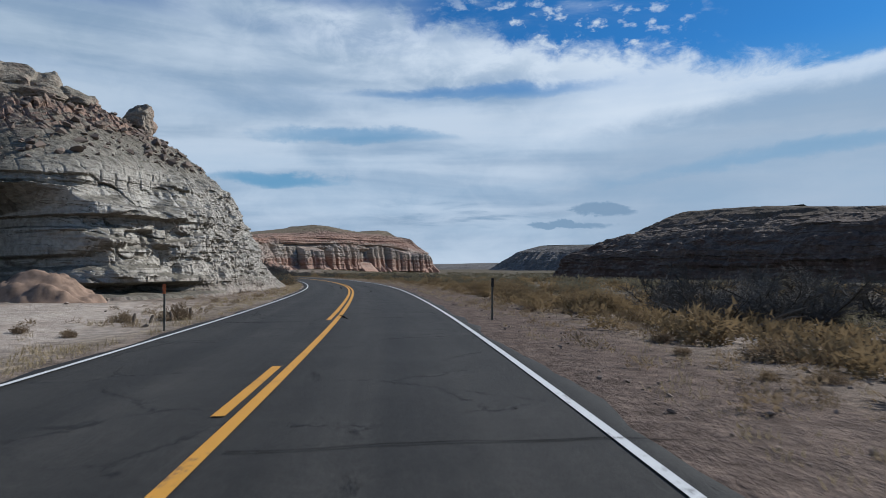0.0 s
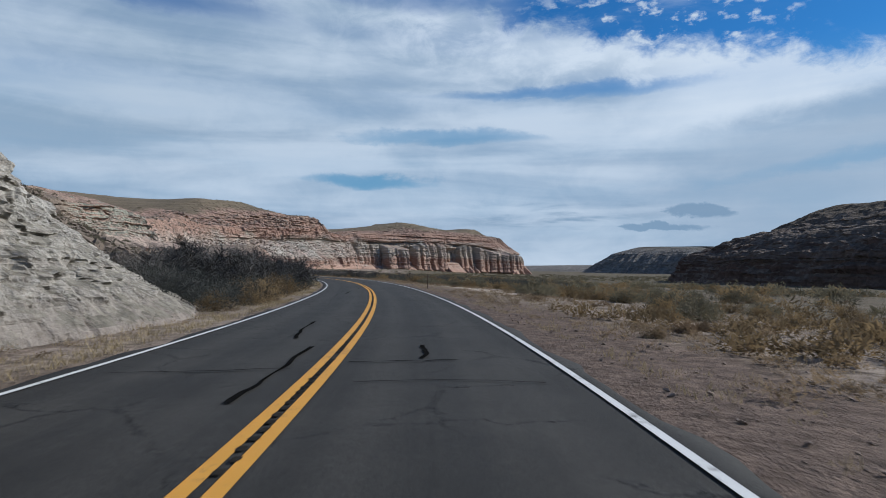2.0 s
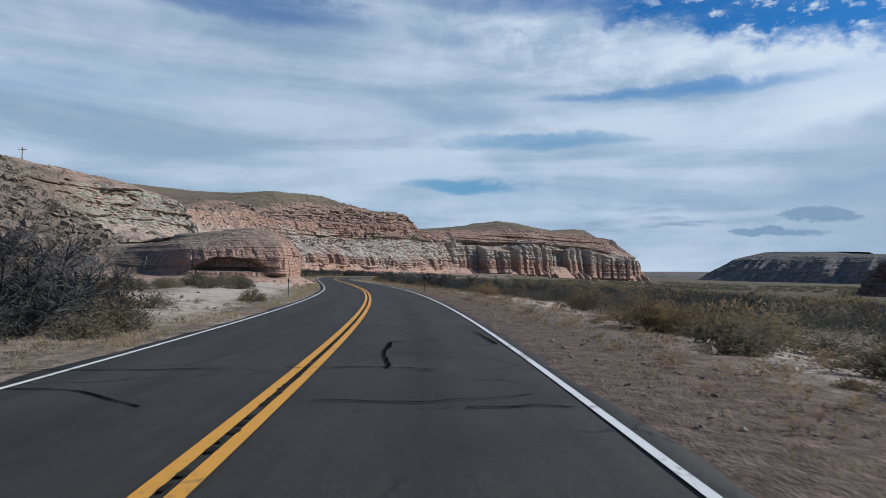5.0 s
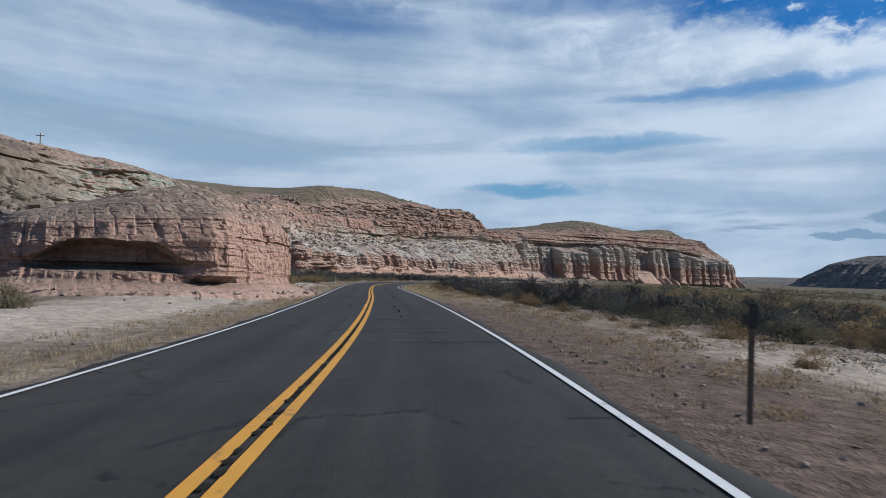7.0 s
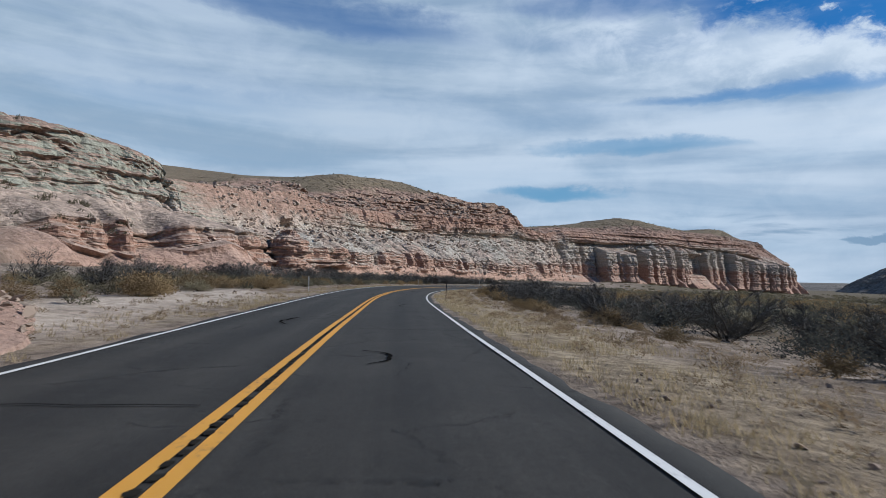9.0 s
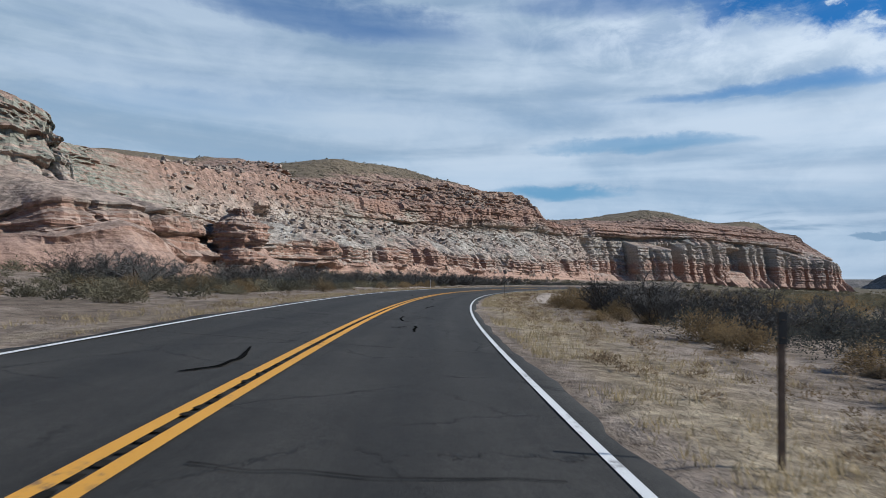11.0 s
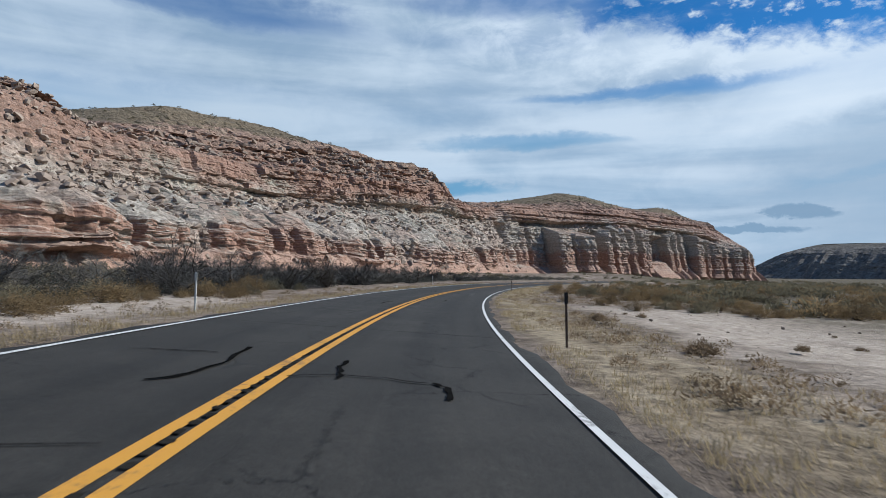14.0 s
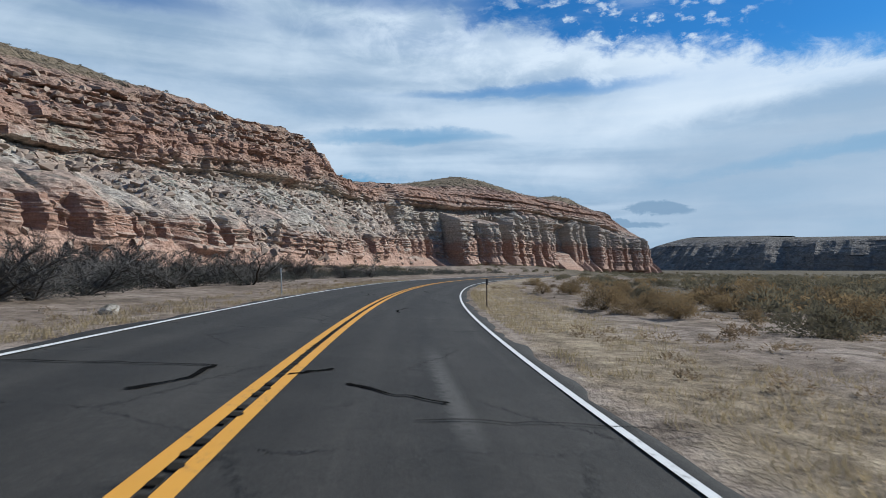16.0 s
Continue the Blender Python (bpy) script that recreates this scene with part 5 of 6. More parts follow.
MESA_AMPS = {
    "ledge": [0, 0.4, 0.6, 0.5, 0.5, 0.6, 0.6, 0.3, 0],
    "block": [0, 0.5, 0.8, 0.6, 0.6, 0.8, 0.6, 0, 0],
    "flute": [0, 2, 4, 5, 5, 4, 2, 1, 0],
    "rough": [0, 0.8, 1.8, 2.2, 2.2, 1.8, 1.2, 0.3, 0.2],
    "step": [0, 0.1, 0.2, 0.25, 0.25, 0.4, 0.7, 0.2, 0],
    "talus": [0, 0.5, 0.5, 1.0, 1.0, 1.0, 0.8, 0.3, 0],
    "swell": [0, 0.5, 0.5, 1, 1.5, 1.5, 1.5, 1.5, 1],
}
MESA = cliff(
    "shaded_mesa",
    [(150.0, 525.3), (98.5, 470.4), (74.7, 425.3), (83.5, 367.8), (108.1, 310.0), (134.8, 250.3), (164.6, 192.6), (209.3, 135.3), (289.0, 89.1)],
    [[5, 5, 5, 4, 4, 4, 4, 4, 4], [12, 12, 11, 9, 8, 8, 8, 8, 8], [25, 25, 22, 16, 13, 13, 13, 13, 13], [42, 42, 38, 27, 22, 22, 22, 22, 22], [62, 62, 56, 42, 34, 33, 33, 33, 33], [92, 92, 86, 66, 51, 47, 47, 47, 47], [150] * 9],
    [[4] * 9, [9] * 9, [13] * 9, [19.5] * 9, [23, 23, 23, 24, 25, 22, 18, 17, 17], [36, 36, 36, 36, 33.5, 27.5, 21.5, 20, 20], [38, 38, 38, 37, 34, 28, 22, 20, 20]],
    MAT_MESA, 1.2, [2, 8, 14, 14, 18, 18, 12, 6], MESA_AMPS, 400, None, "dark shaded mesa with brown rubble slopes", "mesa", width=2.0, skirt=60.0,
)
FAR_AMPS = {key: [2.0 * v for v in vals] for key, vals in MESA_AMPS.items()}
FAR_AMPS["swell"] = [0, 0, 0, 0, 0, 1.0, 2.5, 3.5, 3.0]
FAR_AMPS["rough"] = [0, 1.5, 3, 3, 3, 3, 2, 0.5, 0.3]
FAR_AMPS["talus"] = [0] * 9
FAR_AMPS["flute"] = [0, 5, 9, 12, 12, 9, 4, 1, 0]
FAR_AMPS["step"] = [0] * 9
FAR_AMPS["ledge"] = [0, 0.4, 0.6, 0.6, 0.6, 0.8, 0.6, 0.3, 0]
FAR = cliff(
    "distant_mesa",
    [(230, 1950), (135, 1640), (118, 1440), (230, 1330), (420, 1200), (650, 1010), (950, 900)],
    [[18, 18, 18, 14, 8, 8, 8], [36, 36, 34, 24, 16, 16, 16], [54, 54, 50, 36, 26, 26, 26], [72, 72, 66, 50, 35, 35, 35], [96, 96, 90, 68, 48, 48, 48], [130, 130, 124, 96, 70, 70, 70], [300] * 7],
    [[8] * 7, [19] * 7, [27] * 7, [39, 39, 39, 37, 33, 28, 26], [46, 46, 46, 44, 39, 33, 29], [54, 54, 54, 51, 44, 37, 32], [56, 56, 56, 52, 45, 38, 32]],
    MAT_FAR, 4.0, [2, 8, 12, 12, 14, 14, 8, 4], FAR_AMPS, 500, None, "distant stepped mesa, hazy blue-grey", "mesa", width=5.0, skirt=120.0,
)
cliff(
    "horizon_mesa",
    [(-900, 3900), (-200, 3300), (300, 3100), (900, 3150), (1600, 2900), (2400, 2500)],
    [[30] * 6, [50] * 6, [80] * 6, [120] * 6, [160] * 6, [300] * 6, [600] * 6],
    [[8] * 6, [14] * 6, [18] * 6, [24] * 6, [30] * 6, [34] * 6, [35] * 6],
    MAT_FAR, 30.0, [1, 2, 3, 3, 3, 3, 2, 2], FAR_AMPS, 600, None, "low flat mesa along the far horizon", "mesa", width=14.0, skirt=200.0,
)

# ---- plants, stones and roadside things ----
rng = random.Random(11)


def leaf_material(name, a, b, rough=0.95, thin=False):
    m, n, bs = material(name, rough, 0.05)
    info = n.add("ShaderNodeObjectInfo").outputs["Random"]
    geo = n.add("ShaderNodeNewGeometry").outputs["Random Per Island"]
    mixed = n.mix(n.calc("ADD", n.calc("MULTIPLY", info, 0.65), n.calc("MULTIPLY", geo, 0.35)), a, b)
    n.put(bs.inputs["Base Color"], mixed)
    if thin:
        through_light = n.add("ShaderNodeBsdfTranslucent")
        n.put(through_light.inputs[0], mixed)
        both = n.add("ShaderNodeMixShader")
        both.inputs[0].default_value = 0.4
        out = next(k for k in n.tree.nodes if k.type == "OUTPUT_MATERIAL")
        n.put(both.inputs[1], bs.outputs[0])
        n.put(both.inputs[2], through_light.outputs[0])
        n.put(out.inputs[0], both.outputs[0])
    return m


MAT_GOLD = leaf_material("golden_brush_leaf", (0.25, 0.178, 0.095), (0.15, 0.11, 0.066), thin=True)
MAT_SAGE = leaf_material("sage_leaf", (0.19, 0.165, 0.11), (0.105, 0.096, 0.068), thin=True)
MAT_TUFT = leaf_material("brown_tuft", (0.27, 0.20, 0.13), (0.15, 0.112, 0.074), thin=True)
MAT_THICKET = leaf_material("thicket_twig", (0.095, 0.093, 0.08), (0.046, 0.049, 0.047), thin=True)
MAT_DRYBUSH = leaf_material("dry_brush", (0.15, 0.105, 0.07), (0.22, 0.165, 0.105), thin=True)
MAT_STEM = leaf_material("brush_stem", (0.115, 0.09, 0.065), (0.16, 0.13, 0.09))
MAT_TWIG = leaf_material("bare_twig", (0.06, 0.058, 0.057), (0.125, 0.116, 0.106))
MAT_BARK = plain("dark_bark", (0.05, 0.042, 0.036), 0.95, 0.3, 12.0, 0.1)
MAT_STRAW = leaf_material("straw_grass", (0.42, 0.335, 0.2), (0.25, 0.195, 0.12), thin=True)
MAT_STONE = leaf_material("loose_stone", (0.26, 0.205, 0.17), (0.13, 0.105, 0.09), 0.92)
MAT_TALUS = leaf_material("talus_block", (0.31, 0.25, 0.207), (0.16, 0.122, 0.098), 0.93)
MAT_HILLSTONE = leaf_material("hill_stone", (0.25, 0.205, 0.168), (0.115, 0.09, 0.072), 0.93)
MAT_SOIL = plain("red_soil", (0.215, 0.15, 0.112), 0.95, 0.35, 2.5, 0.1)
MAT_WOOD = plain("weathered_wood", (0.13, 0.105, 0.085), 0.9, 0.3, 10.0, 0.1)
MAT_POST = plain("rusty_steel_post", (0.085, 0.055, 0.04), 0.7, 0.35, 14.0, 0.3)
MAT_GREENPOST = plain("weathered_green_post", (0.085, 0.083, 0.068), 0.75, 0.3, 14.0, 0.2)
MAT_PALEPOST = plain("weathered_white_post", (0.5, 0.5, 0.47), 0.7, 0.15, 14.0, 0.2)
MAT_BLACK = plain("black_reflector_plate", (0.015, 0.015, 0.016), 0.5, 0.2, 20.0)
MAT_AMBER = plain("amber_reflector", (0.42, 0.09, 0.02), 0.35, 0.15, 20.0, 0.5)
MAT_GLASS = plain("brown_insulator", (0.09, 0.045, 0.03), 0.2, 0.1, 20.0, 0.5)


class Soup:
    """Collects vertices and faces of one mesh."""

    def __init__(self):
        self.v, self.f = [], []

    def add(self, pts, faces):
        k = len(self.v)
        self.v += [tuple(p) for p in pts]
        self.f += [tuple(k + i for i in f) for f in faces]

    def strip(self, a, b, w0, w1, side):
        """A thin blade from a to b."""
        self.add([a - side * w0, a + side * w0, b + side * w1, b - side * w1], [(0, 1, 2, 3)])

    def tube(self, pts, radii, sides=5):
        rings = []
        for i, p in enumerate(pts):
            d = (pts[min(i + 1, len(pts) - 1)] - pts[max(i - 1, 0)]).normalized()
            x = d.orthogonal().normalized()
            y = d.cross(x)
            rings.append([p + (x * math.cos(2 * math.pi * k / sides) + y * math.sin(2 * math.pi * k / sides)) * radii[i] for k in range(sides)])
        flat = [q for r in rings for q in r]
        faces = []
        for i in range(len(pts) - 1):
            for k in range(sides):
                faces.append((i * sides + k, i * sides + (k + 1) % sides, (i + 1) * sides + (k + 1) % sides, (i + 1) * sides + k))
        faces.append(tuple(range(len(flat) - sides, len(flat))))
        faces.append(tuple(range(sides))[::-1])
        self.add(flat, faces)

    def mesh(self, name, mat):
        me = bpy.data.meshes.new(name)
        me.from_pydata(self.v, [], self.f)
        me.materials.append(mat)
        return me


def part(name, soup, mat, parent, label=""):
    ob = new(name, soup.mesh(name, mat))
    ob.parent = parent
    if label:
        ob["label"] = label
    return ob


def rand_dir(r, up):
    a = r.uniform(0, 2 * math.pi)
    e = math.asin(r.uniform(*up))
    return Vector((math.cos(a) * math.cos(e), math.sin(a) * math.cos(e), math.sin(e)))


def brush_soups(r, stems, height, spread, leaves, leaf=0.05):
    """A rounded desert shrub: many thin stems from the root, feathered with fine leaves towards their ends."""
    st, lf = Soup(), Soup()
    lumps = [(r.uniform(0, 6.28), r.uniform(0.75, 1.12)) for _ in range(7)]
    for _ in range(stems):
        d = rand_dir(r, (0.05, 1.0))
        ang = math.atan2(d.y, d.x)
        lump = max(k * (0.72 + 0.28 * math.cos(ang - c)) for c, k in lumps)
        reach = height * r.uniform(0.7, 1.0) * lump
        tip = Vector((d.x * spread * reach, d.y * spread * reach, max(0.10, d.z) * reach))
        root = Vector((d.x, d.y, 0)) * 0.12 * r.random()
        midp = root.lerp(tip, 0.5) + Vector((0, 0, 0.08 * height))
        side = d.cross(Vector((0, 0, 1))).normalized() if abs(d.z) < 0.98 else Vector((1, 0, 0))
        st.add([root - side * 0.008, root + side * 0.008, midp], [(0, 1, 2)])
        st.add([midp - side * 0.006, midp + side * 0.006, tip], [(0, 1, 2)])
        for _ in range(leaves):
            t = r.uniform(0.15, 1.0) ** 0.6
            p = (root.lerp(midp, t * 2) if t < 0.5 else midp.lerp(tip, t * 2 - 1)) + Vector([r.gauss(0, 0.06) for _ in range(3)])
            p.z = max(p.z, 0.02)
            ld = (d * 0.6 + Vector([r.gauss(0, 0.6) for _ in range(3)]) + Vector((0, 0, 0.4))).normalized()
            ls = ld.orthogonal().normalized() * leaf * r.uniform(0.18, 0.34)
            lf.add([p - ls, p + ls, p + ld * leaf * r.uniform(0.9, 2.0)], [(0, 1, 2)])
    return st, lf


def make_brush(name, seed, height, spread, leafmat, label, stems=120, leaves=17, leaf=0.055):
    r = random.Random(seed)
    ob = new(name)
    st, lf = brush_soups(r, stems, height, spread, leaves, leaf)
    part("woody_base", st, MAT_STEM, ob)
    part("crown", lf, leafmat, ob)
    return tagged(ob, label, "shrub", "desert shrubs")


def make_tamarisk(seed, height, label):
    """A bare, many-stemmed tamarisk: a few crooked stems and a haze of fine twigs down to the ground."""
    r = random.Random(seed)
    ob = new("bare_tamarisk")
    twig = Soup()
    for j in range(9):
        d = rand_dir(r, (0.35, 0.95))
        pts = [Vector((r.gauss(0, 0.2), r.gauss(0, 0.2), -0.05))]
        n, ln = 5, height * r.uniform(0.75, 1.0)
        for k in range(n):
            d = (d + Vector((r.gauss(0, 0.25), r.gauss(0, 0.25), 0.05))).normalized()
            pts.append(pts[-1] + d * ln / n)
        if j < 5:
            stem, rad = Soup(), r.uniform(0.035, 0.065)
            stem.tube(pts, [rad * (1 - 0.8 * k / n) for k in range(n + 1)], 5)
            part("stem", stem, MAT_BARK, ob)
        else:
            for a, b in zip(pts, pts[1:]):
                twig.strip(a, b, 0.022, 0.018, (b - a).orthogonal().normalized())
        for k in range(1, n + 1):
            for _ in range(5):
                d2 = (d * 0.6 + rand_dir(r, (-0.3, 0.9))).normalized()
                a = pts[k - 1].lerp(pts[k], r.random())
                b = a + d2 * height * r.uniform(0.12, 0.26)
                b.z = max(b.z, 0.05)
                w = d2.orthogonal().normalized() * 0.012
                twig.add([a - w, a + w, b], [(0, 1, 2)])
                for _ in range(18):
                    c0 = a.lerp(b, r.uniform(0.1, 1.0))
                    d3 = (d2 + Vector([r.gauss(0, 0.6) for _ in range(3)]) + Vector((0, 0, 0.15))).normalized()
                    e = c0 + d3 * height * r.uniform(0.05, 0.13)
                    e.z = max(e.z, 0.02)
                    w = d3.orthogonal().normalized() * 0.008
                    twig.add([c0 - w, c0 + w, e], [(0, 1, 2)])
    part("crown", twig, MAT_TWIG, ob)
    return tagged(ob, label, "shrub", "tamarisk thicket")


PROTO = Vector((40.0, -60.0, 0.0))
BRUSH = {
    "gold": [make_brush("rabbitbrush", 21 + k, 1.0, 0.95, MAT_GOLD, "golden-yellow rabbitbrush shrub growing on sandy ground") for k in range(3)],
    "sage": [make_brush("sagebrush", 31 + k, 0.85, 1.15, MAT_SAGE, "grey-green sagebrush clump growing on sandy ground") for k in range(3)],
    "dry": [make_brush("dry_brush", 41 + k, 0.7, 1.1, MAT_DRYBUSH, "brown leafless dry brush clump on sand", leaves=11, leaf=0.065) for k in range(2)],
    "tam": [make_tamarisk(51 + k, 3.0, "bare grey-brown tamarisk bush with dense thin twigs") for k in range(4)],
}
USED = set()


def plant(kind, s, lat, size, place_xy=None):
    x, y = place_xy if place_xy else along(s, lat)[:2]
    z = float(ground_z(np.array([x]), np.array([y]))[0][0])
    k = rng.randrange(len(BRUSH[kind]))
    proto = BRUSH[kind][k]
    m = pose(x, y, z - 0.02, 0, 0, rng.uniform(0, 360)) @ Matrix.Diagonal((size * rng.uniform(0.9, 1.25), size * rng.uniform(0.9, 1.25), size, 1))
    if (kind, k) not in USED:
        USED.add((kind, k))
        proto.matrix_basis = m
        return proto
    ob = copy_thing(proto, m)
    return ob


def belt(kind, count, s0, s1, l0, l1, size0, size1, avoid=()):
    for _ in range(count):
        s, lat = rng.uniform(s0, s1), rng.uniform(l0, l1)
        if any(a <= s <= b and c <= lat <= d for a, b, c, d in avoid):
            continue
        plant(kind, s, lat, rng.uniform(size0, size1))


# right of the road
belt("gold", 20, 68, 112, 9.0, 17, 0.6, 1.2)
belt("dry", 26, 50, 112, 6.6, 9.6, 0.4, 0.9)
belt("gold", 8, 44, 60, 11.0, 22, 0.4, 0.7)
belt("tam", 12, 64, 82, 13, 24, 0.7, 1.0)
belt("sage", 14, 60, 110, 15, 28, 0.8, 1.3)
belt("gold", 26, 112, 178, 11.2, 22, 0.7, 1.2)
belt("sage", 34, 112, 178, 12.0, 30, 0.8, 1.3)
belt("dry", 22, 112, 250, 8.2, 12.5, 0.35, 0.8)
belt("gold", 14, 178, 250, 10.3, 17, 0.8, 1.3)
belt("sage", 16, 178, 255, 13, 24, 0.9, 1.4)
belt("tam", 16, 196, 250, 16, 30, 0.6, 0.9)
belt("tam", 60, 236, 334, 11.0, 22, 0.6, 0.95)
belt("gold", 24, 244, 330, 9.0, 12.0, 0.6, 1.05)
belt("dry", 16, 240, 312, 8.2, 10.5, 0.4, 0.7)
belt("gold", 14, 314, 350, 9.8, 16, 0.8, 1.3)
belt("tam", 12, 328, 356, 16.0, 27, 0.75, 1.1)
belt("dry", 8, 345, 395, 10, 22, 0.25, 0.45)
belt("gold", 18, 384, 420, 27, 42, 0.8, 1.3)
belt("gold", 56, 386, 445, 8.8, 24, 0.7, 1.25)
belt("gold", 14, 445, 480, 9, 20, 0.7, 1.2)
belt("sage", 26, 390, 470, 12, 32, 0.7, 1.2)
belt("dry", 8, 368, 388, 7.4, 10.5, 0.5, 0.9)
belt("gold", 14, 72, 92, 7.0, 10.5, 0.6, 1.05)
belt("dry", 16, 52, 74, 7.0, 12, 0.6, 1.1)
for x, y, size in ((7.6, 18.2, 0.62), (8.6, 18.9, 0.66), (9.6, 19.6, 0.7), (11.0, 19.2, 0.7), (12.2, 20.6, 0.75), (9.2, 22.0, 0.75), (8.6, 26.0, 0.65), (10.4, 27.4, 0.75), (12.0, 25.0, 0.75), (13.8, 23.0, 0.75)):
    plant("tam", 0, 0, size, (x, y))
# left of the road
plant("dry", 0, 0, 1.25, (-8.6, 20.4))
plant("dry", 0, 0, 0.9, (-9.9, 19.6))
belt("dry", 9, 52, 78, -9.5, -5.6, 0.5, 0.9)
belt("sage", 4, 74, 84, -19, -15.5, 1.1, 1.5)
belt("gold", 4, 117, 126, -7.0, -5.3, 0.8, 1.2)
belt("dry", 5, 115, 128, -8.0, -5.2, 0.6, 0.9)
belt("tam", 12, 117, 134, -18, -8.6, 0.65, 0.95)
belt("tam", 24, 136, 170, -21, -8.2, 1.0, 1.5)
plant("gold", 141.8, -5.7, 0.9)
plant("gold", 147.8, -5.3, 0.95)
belt("tam", 32, 138, 170, -15, -6.4, 0.85, 1.3)
belt("gold", 5, 120, 146, -6.4, -5.2, 0.8, 1.25)
belt("tam", 20, 169, 186, -14, -6.8, 0.8, 1.2)
belt("gold", 6, 172, 200, -12, -6.0, 0.7, 1.2)
belt("sage", 9, 185, 215, -24, -8, 0.7, 1.2)
belt("sage", 26, 256, 308, -24, -9.2, 0.6, 1.05)
belt("gold", 24, 256, 308, -18, -8.4, 0.7, 1.2)
belt("tam", 14, 290, 314, -24, -15.0, 0.6, 0.95)
belt("sage", 32, 306, 366, -26, -8.0, 0.6, 1.05)
belt("gold", 22, 308, 352, -20, -8.0, 0.7, 1.15)
belt("tam", 48, 338, 394, -32, -17, 0.75, 1.15)
belt("gold", 7, 376, 400, -12, -8.0, 0.7, 1.1)
belt("tam", 56, 386, 446, -22, -10.0, 0.75, 1.15)
belt("tam", 14, 446, 480, -22, -8.5, 0.8, 1.15)
belt("sage", 16, 360, 402, -13, -8.5, 0.5, 0.9)
belt("gold", 9, 362, 400, -12, -8.0, 0.5, 0.8)
# thicket edge beside the shoulder, and the clump past the sand flat
belt("tam", 16, 151, 172, -8.2, -6.2, 0.75, 1.05)
belt("tam", 11, 337, 350, 11.6, 17, 0.7, 1.0)
plant("tam", 345.5, 17.2, 1.45)
plant("gold", 335.3, 9.9, 1.25)
plant("gold", 339.7, 9.7, 1.05)
plant("gold", 337.0, 11.0, 1.3)
plant("dry", 338.2, 10.4, 1.0)
belt("sage", 12, 204, 232, -17.0, -10.5, 0.8, 1.3)
belt("sage", 4, 177, 182, -7.4, -5.8, 0.7, 0.9)
belt("sage", 9, 170, 186, 8.4, 13.0, 0.7, 1.1)
belt("gold", 7, 171, 186, 8.2, 12.0, 0.7, 1.1)
belt("dry", 8, 168, 186, 7.4, 9.6, 0.4, 0.7)


def scatter_brush(name, count, s0, s1, l0, l1, mat, size, label, seed, sparse=-0.18, plain_xy=False, fine=False, bare=None):
    """Low far-off brush as one mesh."""
    r = np.random.RandomState(seed)
    shape = (24, 0.9, 1.3, 3, 0.17) if size[1] < 0.4 else (84, 0.9, 1.15, 6, 0.05) if mat is MAT_THICKET else (46, 0.9, 1.15, 4, 0.16)
    shape = (100, 0.9, 1.15, 8, 0.045) if fine else shape
    base = [brush_soups(random.Random(seed + k), *shape)[1] for k in range(4)]
    a, b = r.uniform(s0, s1, count), r.uniform(l0, l1, count)
    xyz = np.stack([b, a, 0 * a], 1) if plain_xy else along(a, b)
    xyz[:, 2], _, off = ground_z(xyz[:, 0], xyz[:, 1])
    keep = np.abs(off) > 4.8
    if bare:
        keep &= ~((a > bare[0]) & (a < bare[1]) & (b > bare[2]) & (b < bare[3]))
    xyz = xyz[keep]
    xyz = xyz[fbm(xyz[:, 0] / 14, xyz[:, 1] / 14, 0, seed, 3) > sparse]
    verts, faces, n = [], [], 0
    for p in xyz:
        b = base[r.randint(4)]
        v, sc, a = np.array(b.v), r.uniform(*size), r.uniform(0, 6.28)
        v = v * sc * np.array([r.uniform(0.9, 1.3), r.uniform(0.9, 1.3), r.uniform(0.8, 1.1)])
        verts.append(np.stack([p[0] + v[:, 0] * math.cos(a) - v[:, 1] * math.sin(a), p[1] + v[:, 0] * math.sin(a) + v[:, 1] * math.cos(a), p[2] + v[:, 2]], 1))
        faces.append(np.array(b.f) + n)
        n += len(v)
    ob = mesh_object(name, np.concatenate(verts), np.concatenate(faces).tolist(), mat)
    return tagged(ob, label, "shrubs", kind="stuff")


scatter_brush("far_golden_brush", 1500, 60, 545, 15, 110, MAT_GOLD, (0.7, 1.5), "belt of golden desert brush on the valley floor", 61, -0.08)
scatter_brush("far_sage_brush", 2300, 60, 545, 16, 110, MAT_SAGE, (0.7, 1.7), "belt of grey-green sagebrush on the valley floor", 62, 0.0)
scatter_brush("valley_brush", 1500, 440, 760, -60, 170, MAT_SAGE, (0.8, 1.7), "belt of sagebrush on the valley floor below the pillars", 66, -0.25, True)
scatter_brush("bend_brush", 700, 425, 640, -118, 20, MAT_SAGE, (0.6, 1.3), "low tan and olive brush inside the bend", 76, -0.3, True)
scatter_brush("cliff_foot_brush", 1100, 250, 545, -60, -20, MAT_SAGE, (0.6, 1.3), "scattered sagebrush below the cliff", 63)
scatter_brush("roadside_brush", 260, 48, 120, 7.0, 17, MAT_GOLD, (0.35, 0.85), "band of low tan brush along the shoulder", 65, -0.3)
scatter_brush("tamarisk_understorey", 640, 188, 336, 10.8, 40, MAT_THICKET, (1.0, 1.9), "dense grey-olive thicket undergrowth on the flat", 67, -0.35)
scatter_brush("cliff_thicket", 600, 334, 540, -26, -10.5, MAT_THICKET, (0.8, 1.7), "dense grey-brown thicket undergrowth below the cliff", 68, -0.3)
scatter_brush("bend_thicket", 330, 118, 182, -16, -5.9, MAT_THICKET, (0.9, 2.2), "dense grey thicket undergrowth beside the bend", 77, -0.5, fine=True)
scatter_brush("low_sage", 340, 254, 372, -24, -8.6, MAT_SAGE, (0.4, 0.85), "low grey-green brush beside the road", 69, -0.3)
